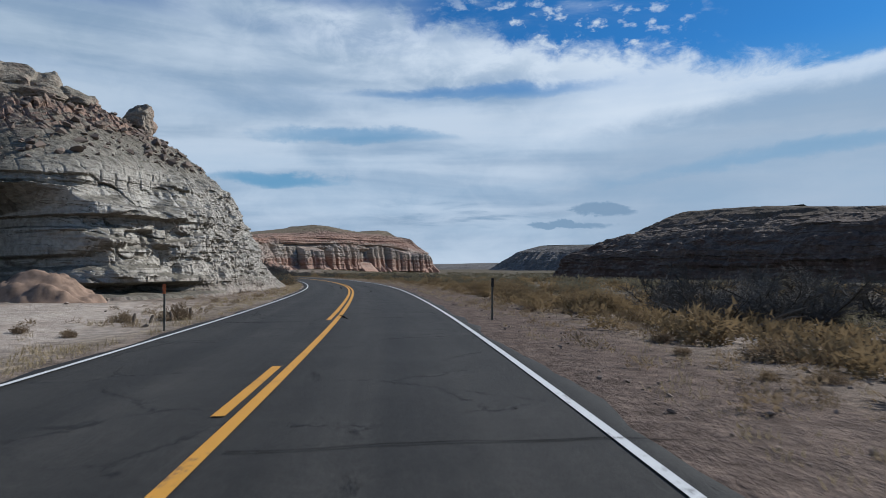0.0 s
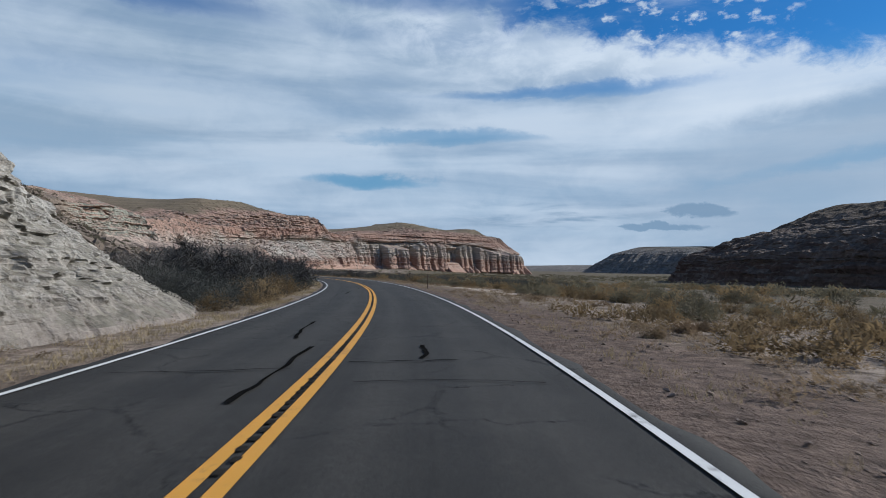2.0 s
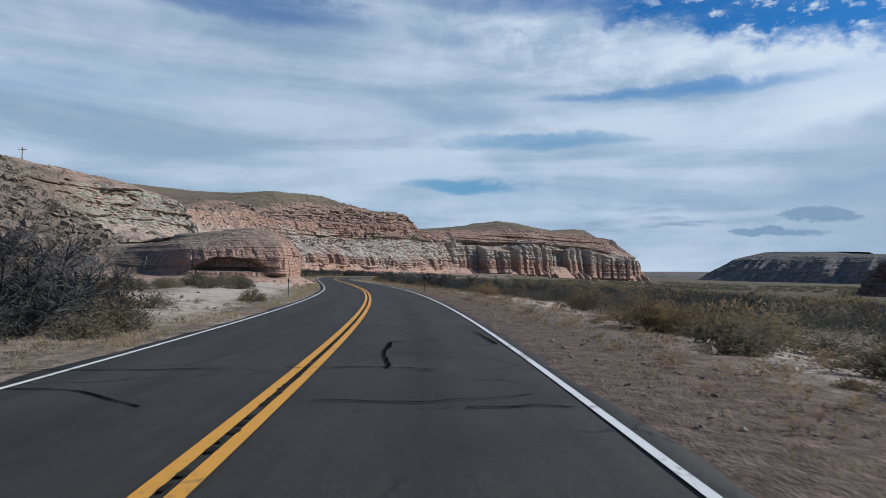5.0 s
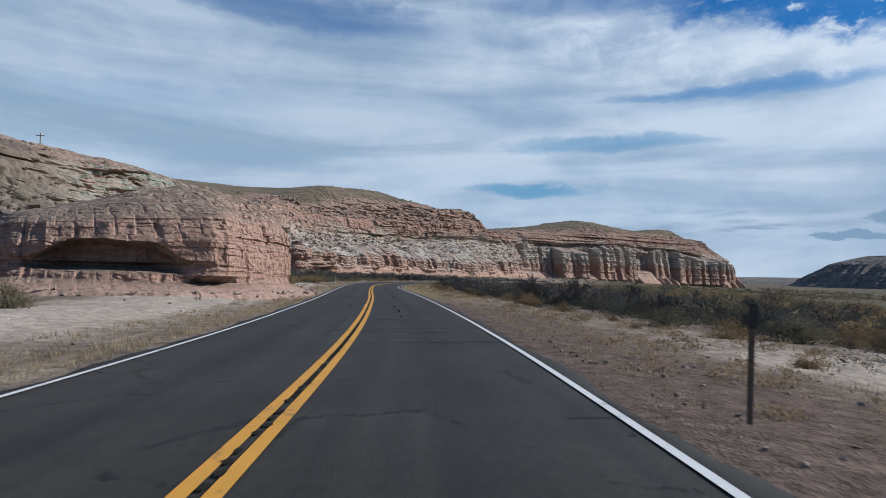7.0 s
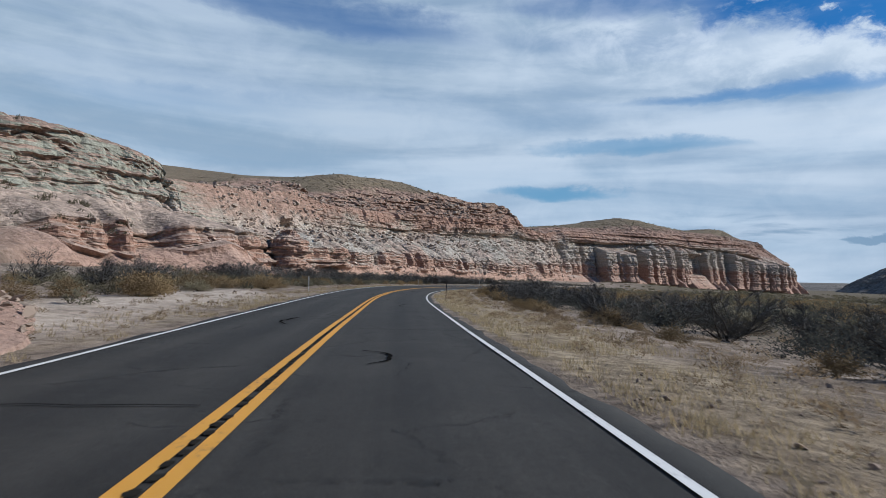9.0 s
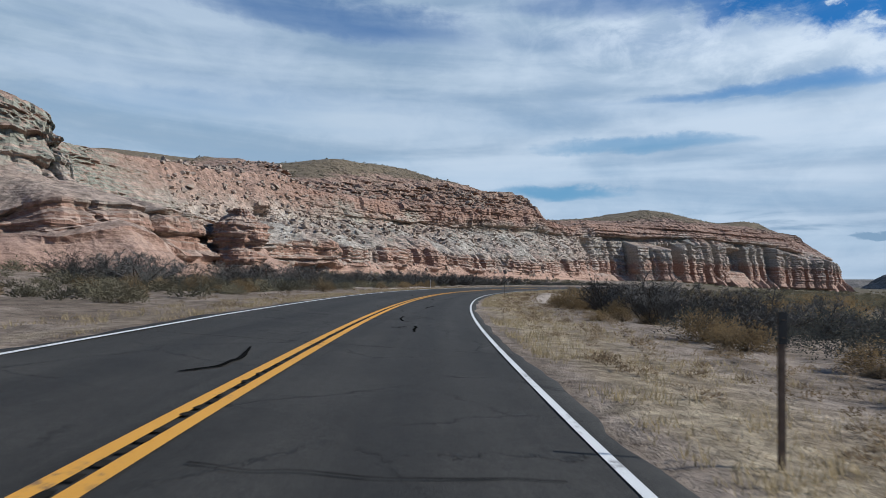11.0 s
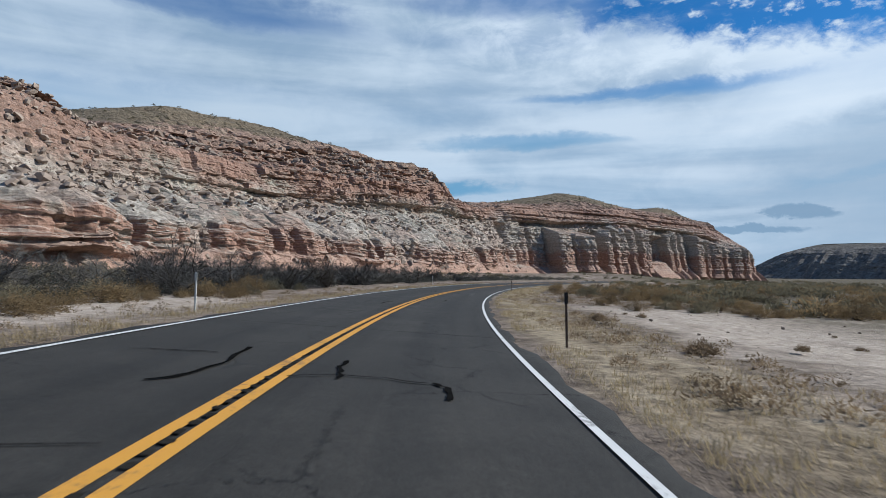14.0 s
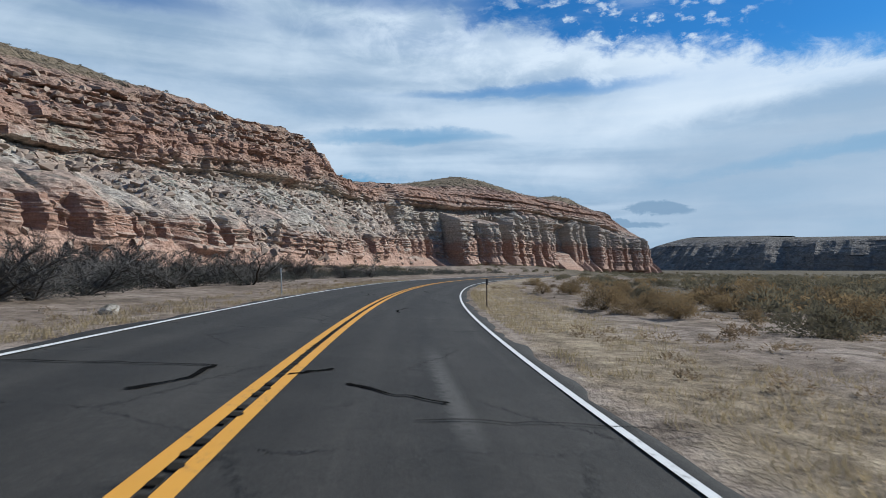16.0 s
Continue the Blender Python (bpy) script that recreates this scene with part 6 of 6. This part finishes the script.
scatter_brush("dry_tufts", 3000, 44, 470, 5.2, 13, MAT_TUFT, (0.12, 0.36), "small brown grass tufts along the shoulder", 70, -0.2, bare=(344, 396, 8.6, 27))
scatter_brush("verge_tufts", 1300, 44, 470, -8.5, -4.9, MAT_TUFT, (0.10, 0.26), "small brown grass tufts along the verge", 75, -0.1)
scatter_brush("low_dry_brush", 500, 55, 545, 8.5, 40, MAT_DRYBUSH, (0.2, 0.5), "small dry brush tufts on the sand", 64, bare=(344, 396, 8.6, 27))


def grass(name, count, s0, s1, l0, l1, seed, hgt=(0.08, 0.24), label="dry straw-coloured grass along the road edge"):
    r = random.Random(seed)
    s = np.array([r.uniform(s0, s1) for _ in range(count)])
    lat = np.array([l0 + (l1 - l0) * r.random() ** 1.5 for _ in range(count)])
    keep = fbm(s / 2.2, lat / 1.2, 0, seed, 3) > -0.12
    s, lat = s[keep], lat[keep]
    p = along(s, lat)
    z = ground_z(p[:, 0], p[:, 1])[0]
    soup = Soup()
    for (x, y, _), zz in zip(p, z):
        h = r.uniform(*hgt)
        for _ in range(6):
            a = r.uniform(0, 6.28)
            o = Vector((x + r.gauss(0, 0.07), y + r.gauss(0, 0.07), zz - 0.01))
            t = o + Vector((math.cos(a) * h * r.uniform(0.2, 0.9), math.sin(a) * h * r.uniform(0.2, 0.9), h * r.uniform(0.6, 1.1)))
            w = Vector((-math.sin(a), math.cos(a), 0)) * 0.008
            soup.add([o - w, o + w, t], [(0, 1, 2)])
    return tagged(new(name, soup.mesh(name, MAT_STRAW)), label, "grass", kind="stuff")


grass("verge_grass_west", 15000, 46, 470, -4.15, -7.0, 71, (0.07, 0.22))
grass("verge_grass_east", 14000, 250, 470, 4.2, 8.6, 72, (0.06, 0.2))
grass("shoulder_grass", 5200, 44, 260, 4.6, 9.8, 73, (0.05, 0.16), "sparse dry grass on the gravel shoulder")
grass("flat_grass", 2000, 60, 340, 7.0, 14.0, 74, (0.05, 0.15), "sparse low dry grass on the sand")


def rock_soup(r, flat=0.75):
    """An angular stone: the hull of a few random points."""
    bm = bmesh.new()
    for _ in range(r.randint(9, 14)):
        d = Vector([r.gauss(0, 1) for _ in range(3)]).normalized() * r.uniform(0.8, 1.0)
        bm.verts.new((d.x, d.y * 0.85, d.z * flat))
    res = bmesh.ops.convex_hull(bm, input=bm.verts)
    bmesh.ops.delete(bm, geom=list({g for g in res["geom_interior"] + res["geom_unused"] if isinstance(g, bmesh.types.BMVert)}), context="VERTS")
    bm.verts.index_update()
    s = Soup()
    s.add([v.co.copy() for v in bm.verts], [[v.index for v in f.verts] for f in bm.faces])
    bm.free()
    return s


ROCKS = [rock_soup(random.Random(80 + k), 0.6 + 0.05 * (k % 5)) for k in range(14)]


def strew(name, places, sizes, mat, label, category, seed, sink=0.3):
    r = random.Random(seed)
    soup = Soup()
    for p, size in zip(places, sizes):
        rock = ROCKS[r.randrange(len(ROCKS))]
        m = Matrix.Translation((p[0], p[1], p[2] + size * (0.6 - sink))) @ Euler((r.uniform(-0.5, 0.5), r.uniform(-0.5, 0.5), r.uniform(0, 6.28))).to_matrix().to_4x4() @ Matrix.Diagonal((size * r.uniform(0.8, 1.4), size, size * r.uniform(0.7, 1.1), 1))
        n = len(soup.v)
        soup.v += [tuple(m @ Vector(v)) for v in rock.v]
        soup.f += [tuple(n + i for i in f) for f in rock.f]
    return tagged(new(name, soup.mesh(name, mat)), label, category, kind="stuff")


def on_slope(grid, levels, lo, hi, count, seed, weight=None):
    """Random places on a cliff between two layers."""
    r = np.random.RandomState(seed)
    rows = np.argwhere((levels > lo) & (levels < hi))
    pick = rows[r.randint(0, len(rows), count)]
    return grid[pick[:, 0], pick[:, 1]]


r0 = np.random.RandomState(5)
SHOULDER = along(r0.uniform(45, 262, 5200), 4.35 + 5.0 * r0.rand(5200) ** 1.6)
SHOULDER[:, 2] = ground_z(SHOULDER[:, 0], SHOULDER[:, 1])[0]
strew("shoulder_gravel", SHOULDER, 0.012 + 0.05 * r0.rand(5200) ** 3, MAT_STONE, "loose reddish gravel on the road shoulder", "gravel", 91)
SAND = along(r0.uniform(45, 470, 2600), np.where(r0.rand(2600) < 0.75, r0.uniform(7, 24, 2600), r0.uniform(-16, -5, 2600)))
SAND[:, 2] = ground_z(SAND[:, 0], SAND[:, 1])[0]
strew("scattered_stones", SAND, 0.02 + 0.13 * r0.rand(2600) ** 4, MAT_STONE, "small stones scattered over the sand", "stones", 92)
M_GRID, M_LEV = MAIN[1], MAIN[2]
SLOPE = np.concatenate([on_slope(M_GRID, M_LEV, 2.3, 3.15, 11000, 93), on_slope(M_GRID, M_LEV, 3.95, 4.75, 12000, 96), on_slope(M_GRID, M_LEV, -0.1, 0.7, 1500, 98)])
SLIDE = M_GRID[(MAIN[3] > 0.35) & (M_LEV < 4.8)]
HILL = SLIDE[SLIDE[:, 1] < 222]
HILL = HILL[np.random.RandomState(100).randint(0, len(HILL), 5000)]
SLIDE = SLIDE[SLIDE[:, 1] >= 320]
SLIDE = SLIDE[np.random.RandomState(99).randint(0, len(SLIDE), 6500)]
SLOPE = SLOPE[(SLOPE[:, 1] < 560) & (SLOPE[:, 1] > 324) & (fbm(SLOPE[:, 0] / 18, SLOPE[:, 1] / 18, 0, 97, 3) > -0.15)]


def slope_brush(name, places, size, mat, label, seed):
    """Low brush rooted on the rock slopes."""
    r = np.random.RandomState(seed)
    base = [brush_soups(random.Random(seed + k), 22, 0.7, 1.3, 3, 0.2)[1] for k in range(3)]
    verts, faces, n = [], [], 0
    for p in places:
        b = base[r.randint(3)]
        v = np.array(b.v) * r.uniform(*size)
        verts.append(v + p)
        faces.append(np.array(b.f) + n)
        n += len(v)
    return tagged(mesh_object(name, np.concatenate(verts), np.concatenate(faces).tolist(), mat), label, "shrubs", kind="stuff")


HILLSIDE = on_slope(M_GRID, M_LEV, 1.5, 6.0, 5200, 103)
HILLSIDE = HILLSIDE[HILLSIDE[:, 1] < 262]
slope_brush("hillside_brush", HILLSIDE, (0.5, 1.3), MAT_SAGE, "dark olive brush dotted over the hillside", 104)
CAPS = on_slope(M_GRID, M_LEV, 5.2, 6.6, 1500, 105)
slope_brush("hilltop_brush", CAPS[CAPS[:, 1] >= 262], (0.4, 0.9), MAT_SAGE, "small olive brush dotted over the hilltops", 106)
strew("hill_boulders", HILL, 0.12 + 1.2 * r0.rand(len(HILL)) ** 7, MAT_HILLSTONE, "dark weathered boulders strewn over the hillside", "rubble", 98)
strew("slide_boulders", SLIDE, 0.10 + 1.1 * r0.rand(len(SLIDE)) ** 8, MAT_TALUS, "boulder slides of fallen sandstone on the cliff", "rubble", 97)
strew("cliff_talus", SLOPE, 0.10 + 1.2 * r0.rand(len(SLOPE)) ** 8, MAT_TALUS, "fallen sandstone blocks on the cliff slopes", "rubble", 93)
strew("bluff_rubble", on_slope(BLUFF[1], BLUFF[2], 3.4, 6.2, 2600, 94), 0.05 + 0.38 * r0.rand(2600) ** 4, MAT_STONE, "broken stones on the upper slope of the bluff", "rubble", 94)
strew("outcrop_rubble", on_slope(OUTCROP[1], OUTCROP[2], -0.1, 0.4, 260, 95), 0.05 + 0.25 * r0.rand(260) ** 3, MAT_TALUS, "broken stones at the foot of the red outcrop", "rubble", 95)


def nearest_z(grid, x, y):
    flat = grid.reshape(-1, 3)
    near = flat[np.argsort((flat[:, 0] - x) ** 2 + (flat[:, 1] - y) ** 2)[:3]]
    return float(near[:, 2].max())


def make_boulder(x, y, z, size, seed, squash, label, mat=None):
    """A weathered rounded block with bedding cracks."""
    r = random.Random(seed)
    bm = bmesh.new()
    bmesh.ops.create_icosphere(bm, subdivisions=4, radius=1.0)
    cuts = [(rand_dir(r, (-0.4, 0.8)), r.uniform(0.55, 0.85)) for _ in range(9)]
    for v in bm.verts:
        p = v.co.copy()
        for d, k in cuts:
            over = p.dot(d) - k
            if over > 0:
                p -= d * over * 0.85
        q = p * 1.7 + Vector((seed, 0, 0))
        p *= 1 + 0.16 * noise.fractal(q, 1.0, 2.0, 4) - 0.07 * max(0, math.sin(p.z * 9 + 2 * noise.noise(q))) ** 6
        v.co = Vector((p.x * squash[0], p.y * squash[1], p.z * squash[2])) * size
    me = bpy.data.meshes.new("boulder")
    bm.to_mesh(me)
    bm.free()
    a = me.attributes.new("level", "FLOAT", "POINT")
    a.data.foreach_set("value", np.full(len(me.vertices), 2.5 if squash[1] == 0.8 else 4.05, np.float32))
    me.materials.append(mat or MAT_BLUFF)
    ob = new("boulder", me)
    ob.matrix_basis = pose(x, y, z, r.uniform(-8, 8), r.uniform(-8, 8), r.uniform(0, 360))
    return tagged(ob, label, "boulder", "boulders on the bluff")


TOP = [(-21.2, 44.4, 1.25, (1.15, 0.9, 1.0)), (-23.3, 41.6, 0.85, (1.1, 0.9, 0.8)), (-24.1, 41.0, 1.1, (1.3, 0.9, 0.85)), (-25.4, 40.2, 1.55, (1.0, 1.0, 0.95)), (-26.6, 39.4, 1.76, (1.3, 1.0, 0.85)), (-27.6, 39.0, 1.62, (1.2, 0.9, 1.0)), (-29.2, 38.2, 2.29, (1.4, 1.1, 0.85)), (-26.2, 37.6, 1.62, (1.5, 1.1, 0.7)), (-28.4, 36.4, 1.89, (1.5, 1.0, 0.65)), (-23.0, 39.8, 0.94, (1.3, 1.0, 0.7)), (-24.6, 38.4, 1.35, (1.5, 1.0, 0.6)), (-30.6, 36.4, 2.03, (1.4, 1.1, 0.7)), (-31.2, 38.8, 2.29, (1.3, 1.0, 0.9)), (-26.9, 40.6, 1.35, (1.2, 1.0, 0.9))]
for k, (x, y, size, squash) in enumerate(TOP):
    z = nearest_z(BLUFF[1], x, y)
    make_boulder(x, y, z + size * squash[2] * 0.55, size, 500 + k, squash, "weathered tan boulder perched on the bluff top" if k else "upright rounded boulder balanced on the bluff edge")
wz = float(ground_z(np.array([-122.1]), np.array([344.3]))[0][0])
make_boulder(-122.1, 344.3, wz + 0.12, 0.24, 540, (1.2, 0.8, 0.75), "pale squared boulder on the road verge", MAT_BLUFF)["group"] = "roadside boulders"


def box(soup, x0, x1, y0, y1, z0, z1):
    soup.add([(x0, y0, z0), (x1, y0, z0), (x1, y1, z0), (x0, y1, z0), (x0, y0, z1), (x1, y0, z1), (x1, y1, z1), (x0, y1, z1)], [(3, 2, 1, 0), (4, 5, 6, 7), (0, 1, 5, 4), (1, 2, 6, 5), (2, 3, 7, 6), (3, 0, 4, 7)])


def make_delineator(s, lat, mat, height, plate, label):
    """A steel channel post with a reflector plate near its top."""
    ob = new("delineator_post")
    p = along(s, lat)
    z = float(ground_z(p[:1], p[1:2])[0][0])
    turn = math.degrees(math.atan2(np.interp(s, RUN, RIGHT[:, 1]), np.interp(s, RUN, RIGHT[:, 0])))
    ob.matrix_basis = pose(p[0], p[1], z, rng.uniform(-2, 2), rng.uniform(-2, 2), turn)
    post = Soup()
    box(post, -0.024, 0.024, -0.004, 0.004, -0.3, height)
    box(post, -0.024, -0.018, 0.004, 0.028, -0.3, height)
    box(post, 0.018, 0.024, 0.004, 0.028, -0.3, height)
    part("post", post, mat, ob)
    pl = Soup()
    box(pl, -0.038, 0.038, -0.014, -0.006, height - 0.24, height + 0.01)
    plate_ob = part("reflector_plate", pl, plate, ob)
    for dz in (0.05, 0.19):
        bolt = Soup()
        bolt.tube([Vector((0, -0.012, height - dz)), Vector((0, -0.022, height - dz))], [0.009, 0.009], 6)
        part("bolt", bolt, MAT_POST, plate_ob)
    return tagged(ob, label, "road marker", "delineator posts")


for s, lat, mat, plate, label in (
    (68.5, 4.59, MAT_GREENPOST, MAT_BLACK, "thin greenish steel delineator post with black plate beside the road"),
    (67.6, -4.2, MAT_GREENPOST, MAT_AMBER, "thin steel delineator post with orange plate beside the road"),
    (145.6, 4.68, MAT_POST, MAT_POST, "rusty brown steel delineator post on the gravel shoulder"),
    (148.0, -4.73, MAT_GREENPOST, MAT_GREENPOST, "slim grey-green delineator post in the grass verge"),
    (214, 4.8, MAT_POST, MAT_BLACK, "rusty steel delineator post with black plate on the shoulder"),
    (203, -5.0, MAT_GREENPOST, MAT_BLACK, "slim steel delineator post beside the sandy verge"),
    (298.0, 4.85, MAT_POST, MAT_BLACK, "rusty steel delineator post with black plate in straw grass"),
    (302.0, -5.7, MAT_PALEPOST, MAT_PALEPOST, "slim pale delineator post in the grass verge"),
    (370.7, 4.8, MAT_POST, MAT_BLACK, "dark steel delineator post with black plate in straw grass"),
    (375.7, -5.4, MAT_PALEPOST, MAT_PALEPOST, "slim pale delineator post in the grass verge"),
    (427.5, 4.45, MAT_POST, MAT_BLACK, "dark steel delineator post with black plate in straw grass"),
    (431.2, -5.1, MAT_PALEPOST, MAT_PALEPOST, "slim pale delineator post in the grass verge"),
):
    make_delineator(s, lat, mat, 1.2, plate, label)


def make_utility_pole(x, y, turn):
    ob = new("utility_pole")
    z = nearest_z(M_GRID, x, y)
    ob.matrix_basis = pose(x, y, z, 0, 0, turn)
    pole, arm = Soup(), Soup()
    pole.tube([Vector((0, 0, -0.8)), Vector((0, 0, 6)), Vector((0, 0, 13.0))], [0.24, 0.21, 0.17], 8)
    box(arm, -1.4, 1.4, -0.09, 0.09, 11.9, 12.15)
    crossarm = part("crossarm", arm, MAT_WOOD, ob)
    for px in (-1.1, -0.4, 0.4, 1.1):
        cap = Soup()
        cap.tube([Vector((px, 0, 12.15)), Vector((px, 0, 12.28)), Vector((px, 0, 12.4))], [0.03, 0.065, 0.035], 6)
        part("insulator", cap, MAT_GLASS, crossarm)
    part("pole", pole, MAT_WOOD, ob)
    return tagged(ob, "weathered wooden utility pole with crossarm on the hilltop", "utility pole", "utility poles")


for x, y, turn in ((-280, 441, 35), (-257.3, 305, 35)):
    make_utility_pole(x, y, turn)


def make_stub(x, y, h):
    s = Soup()
    z = float(ground_z(np.array([x]), np.array([y]))[0][0])
    lean = Vector((rng.gauss(0, 0.03), rng.gauss(0, 0.03), 0))
    s.tube([Vector((0, 0, -0.15)), Vector((0, 0, h * 0.5)) + lean, Vector((0, 0, h)) + lean * 2], [0.05, 0.047, 0.04], 7)
    ob = new("fence_stub", s.mesh("fence_stub", MAT_WOOD))
    ob.matrix_basis = pose(x, y, z)
    return tagged(ob, "short broken wooden fence stub in sand", "fence post", "fence stubs")


for x, y, h in ((-9.3, 19.0, 0.34), (-9.0, 19.4, 0.26), (-8.5, 20.0, 0.3), (-8.2, 20.6, 0.38)):
    make_stub(x, y, h)


def make_driftwood(x, y):
    """A heap of bleached branches."""
    ob = new("driftwood_heap")
    z = float(ground_z(np.array([x]), np.array([y]))[0][0])
    ob.matrix_basis = pose(x, y, z)
    r = random.Random(3)
    for _ in range(11):
        s = Soup()
        a, d = Vector((r.uniform(-1.6, 1.6), r.uniform(-0.7, 0.7), r.uniform(0.05, 0.25))), rand_dir(r, (-0.05, 0.25))
        pts = [a]
        for _ in range(5):
            d = (d + Vector((r.gauss(0, 0.25), r.gauss(0, 0.25), r.gauss(0, 0.1)))).normalized()
            q = pts[-1] + d * r.uniform(0.25, 0.45)
            q.z = max(q.z, 0.04)
            pts.append(q)
        rad = r.uniform(0.025, 0.06)
        s.tube(pts, [rad * (1 - 0.14 * k) for k in range(6)], 6)
        part("branch", s, MAT_WOOD, ob)
    return tagged(ob, "heap of bleached dead branches on the sand", "driftwood")


make_driftwood(8.2, 16.2)


def make_hoodoo(x, y, height, width):
    """A free-standing banded rock tower with a narrow neck under its cap."""
    z0 = float(ground_z(np.array([x]), np.array([y]))[0][0]) - 0.6
    n, m = 110, 88
    h = np.linspace(0, 1, n)[:, None]
    a = np.linspace(0, 2 * np.pi, m, endpoint=False)[None, :]
    shape = np.interp(h, [0, 0.06, 0.15, 0.3, 0.45, 0.58, 0.64, 0.72, 0.80, 0.86, 0.90, 0.95, 0.985, 1.0], [1.0, 0.80, 0.70, 0.68, 0.66, 0.70, 0.68, 0.62, 0.54, 0.36, 0.28, 0.28, 0.16, 0.01])
    zz = h * height
    bed = ease(value(zz / 0.6, 0.6 * np.cos(a), 0.6 * np.sin(a), 901), 0.35, 0.65) - 0.5 + 0.5 * (ease(value(zz / 0.25, np.cos(a), np.sin(a), 904), 0.35, 0.65) - 0.5)
    turn = a + 0.5 * fbm(zz / 4, 0 * a, 0, 905, 2)
    r = shape * width * (1 + 0.30 * fbm(np.cos(turn) * 1.2, np.sin(turn) * 1.2, zz / 4, 902, 3)) + 0.55 * bed * ease(h, 0.05, 0.2) + 0.5 * fbm(np.cos(a) * 4, np.sin(a) * 4, zz / 0.8, 903, 4)
    r = np.maximum(r, 0.02) * (1 - ease(h, 0.985, 1.0))
    v = np.stack([r * np.cos(a) * 1.15, r * np.sin(a) * 0.9, zz + 0 * a], -1).reshape(-1, 3)
    faces = []
    for i in range(n - 1):
        for k in range(m):
            faces.append((i * m + k, i * m + (k + 1) % m, (i + 1) * m + (k + 1) % m, (i + 1) * m + k))
    ob = mesh_object("rock_hoodoo", v, faces, MAT_CLIFF, attrs={"level": np.full(len(v), 1.45)})
    ob.matrix_basis = pose(x, y, z0, 0, 0, 20)
    return tagged(ob, "free-standing red banded rock tower at the cliff foot", "rock tower")


make_hoodoo(-137.9, 293.6, 10.2, 4.5)


def make_soil_bank(x, y, rx, ry, height, turn):
    """A slumped bank of red soil against the foot of the bluff."""
    n = 46
    gx, gy = np.meshgrid(np.linspace(-1, 1, n), np.linspace(-1, 1, n))
    rad = np.hypot(gx, gy) + 0.25 * fbm(gx * 2, gy * 2, 0, 951, 3)
    h = height * (1 - ease(rad, 0.25, 0.98)) + 0.35 * fbm(gx * 5, gy * 5, 0, 952, 5) * (1 - ease(rad, 0.7, 1.0))
    ca, sa = math.cos(math.radians(turn)), math.sin(math.radians(turn))
    px, py = x + gx * rx * ca - gy * ry * sa, y + gx * rx * sa + gy * ry * ca
    v = np.stack([px, py, ground_z(px, py)[0] - 0.25 + h], -1)
    ob = mesh_object("soil_bank", v.reshape(-1, 3), grid_faces(n, n), MAT_SOIL, smooth=True)
    return tagged(ob, "slumped bank of reddish soil below the bluff", "soil bank")


make_soil_bank(-17.4, 27.2, 3.2, 1.9, 1.45, 8)
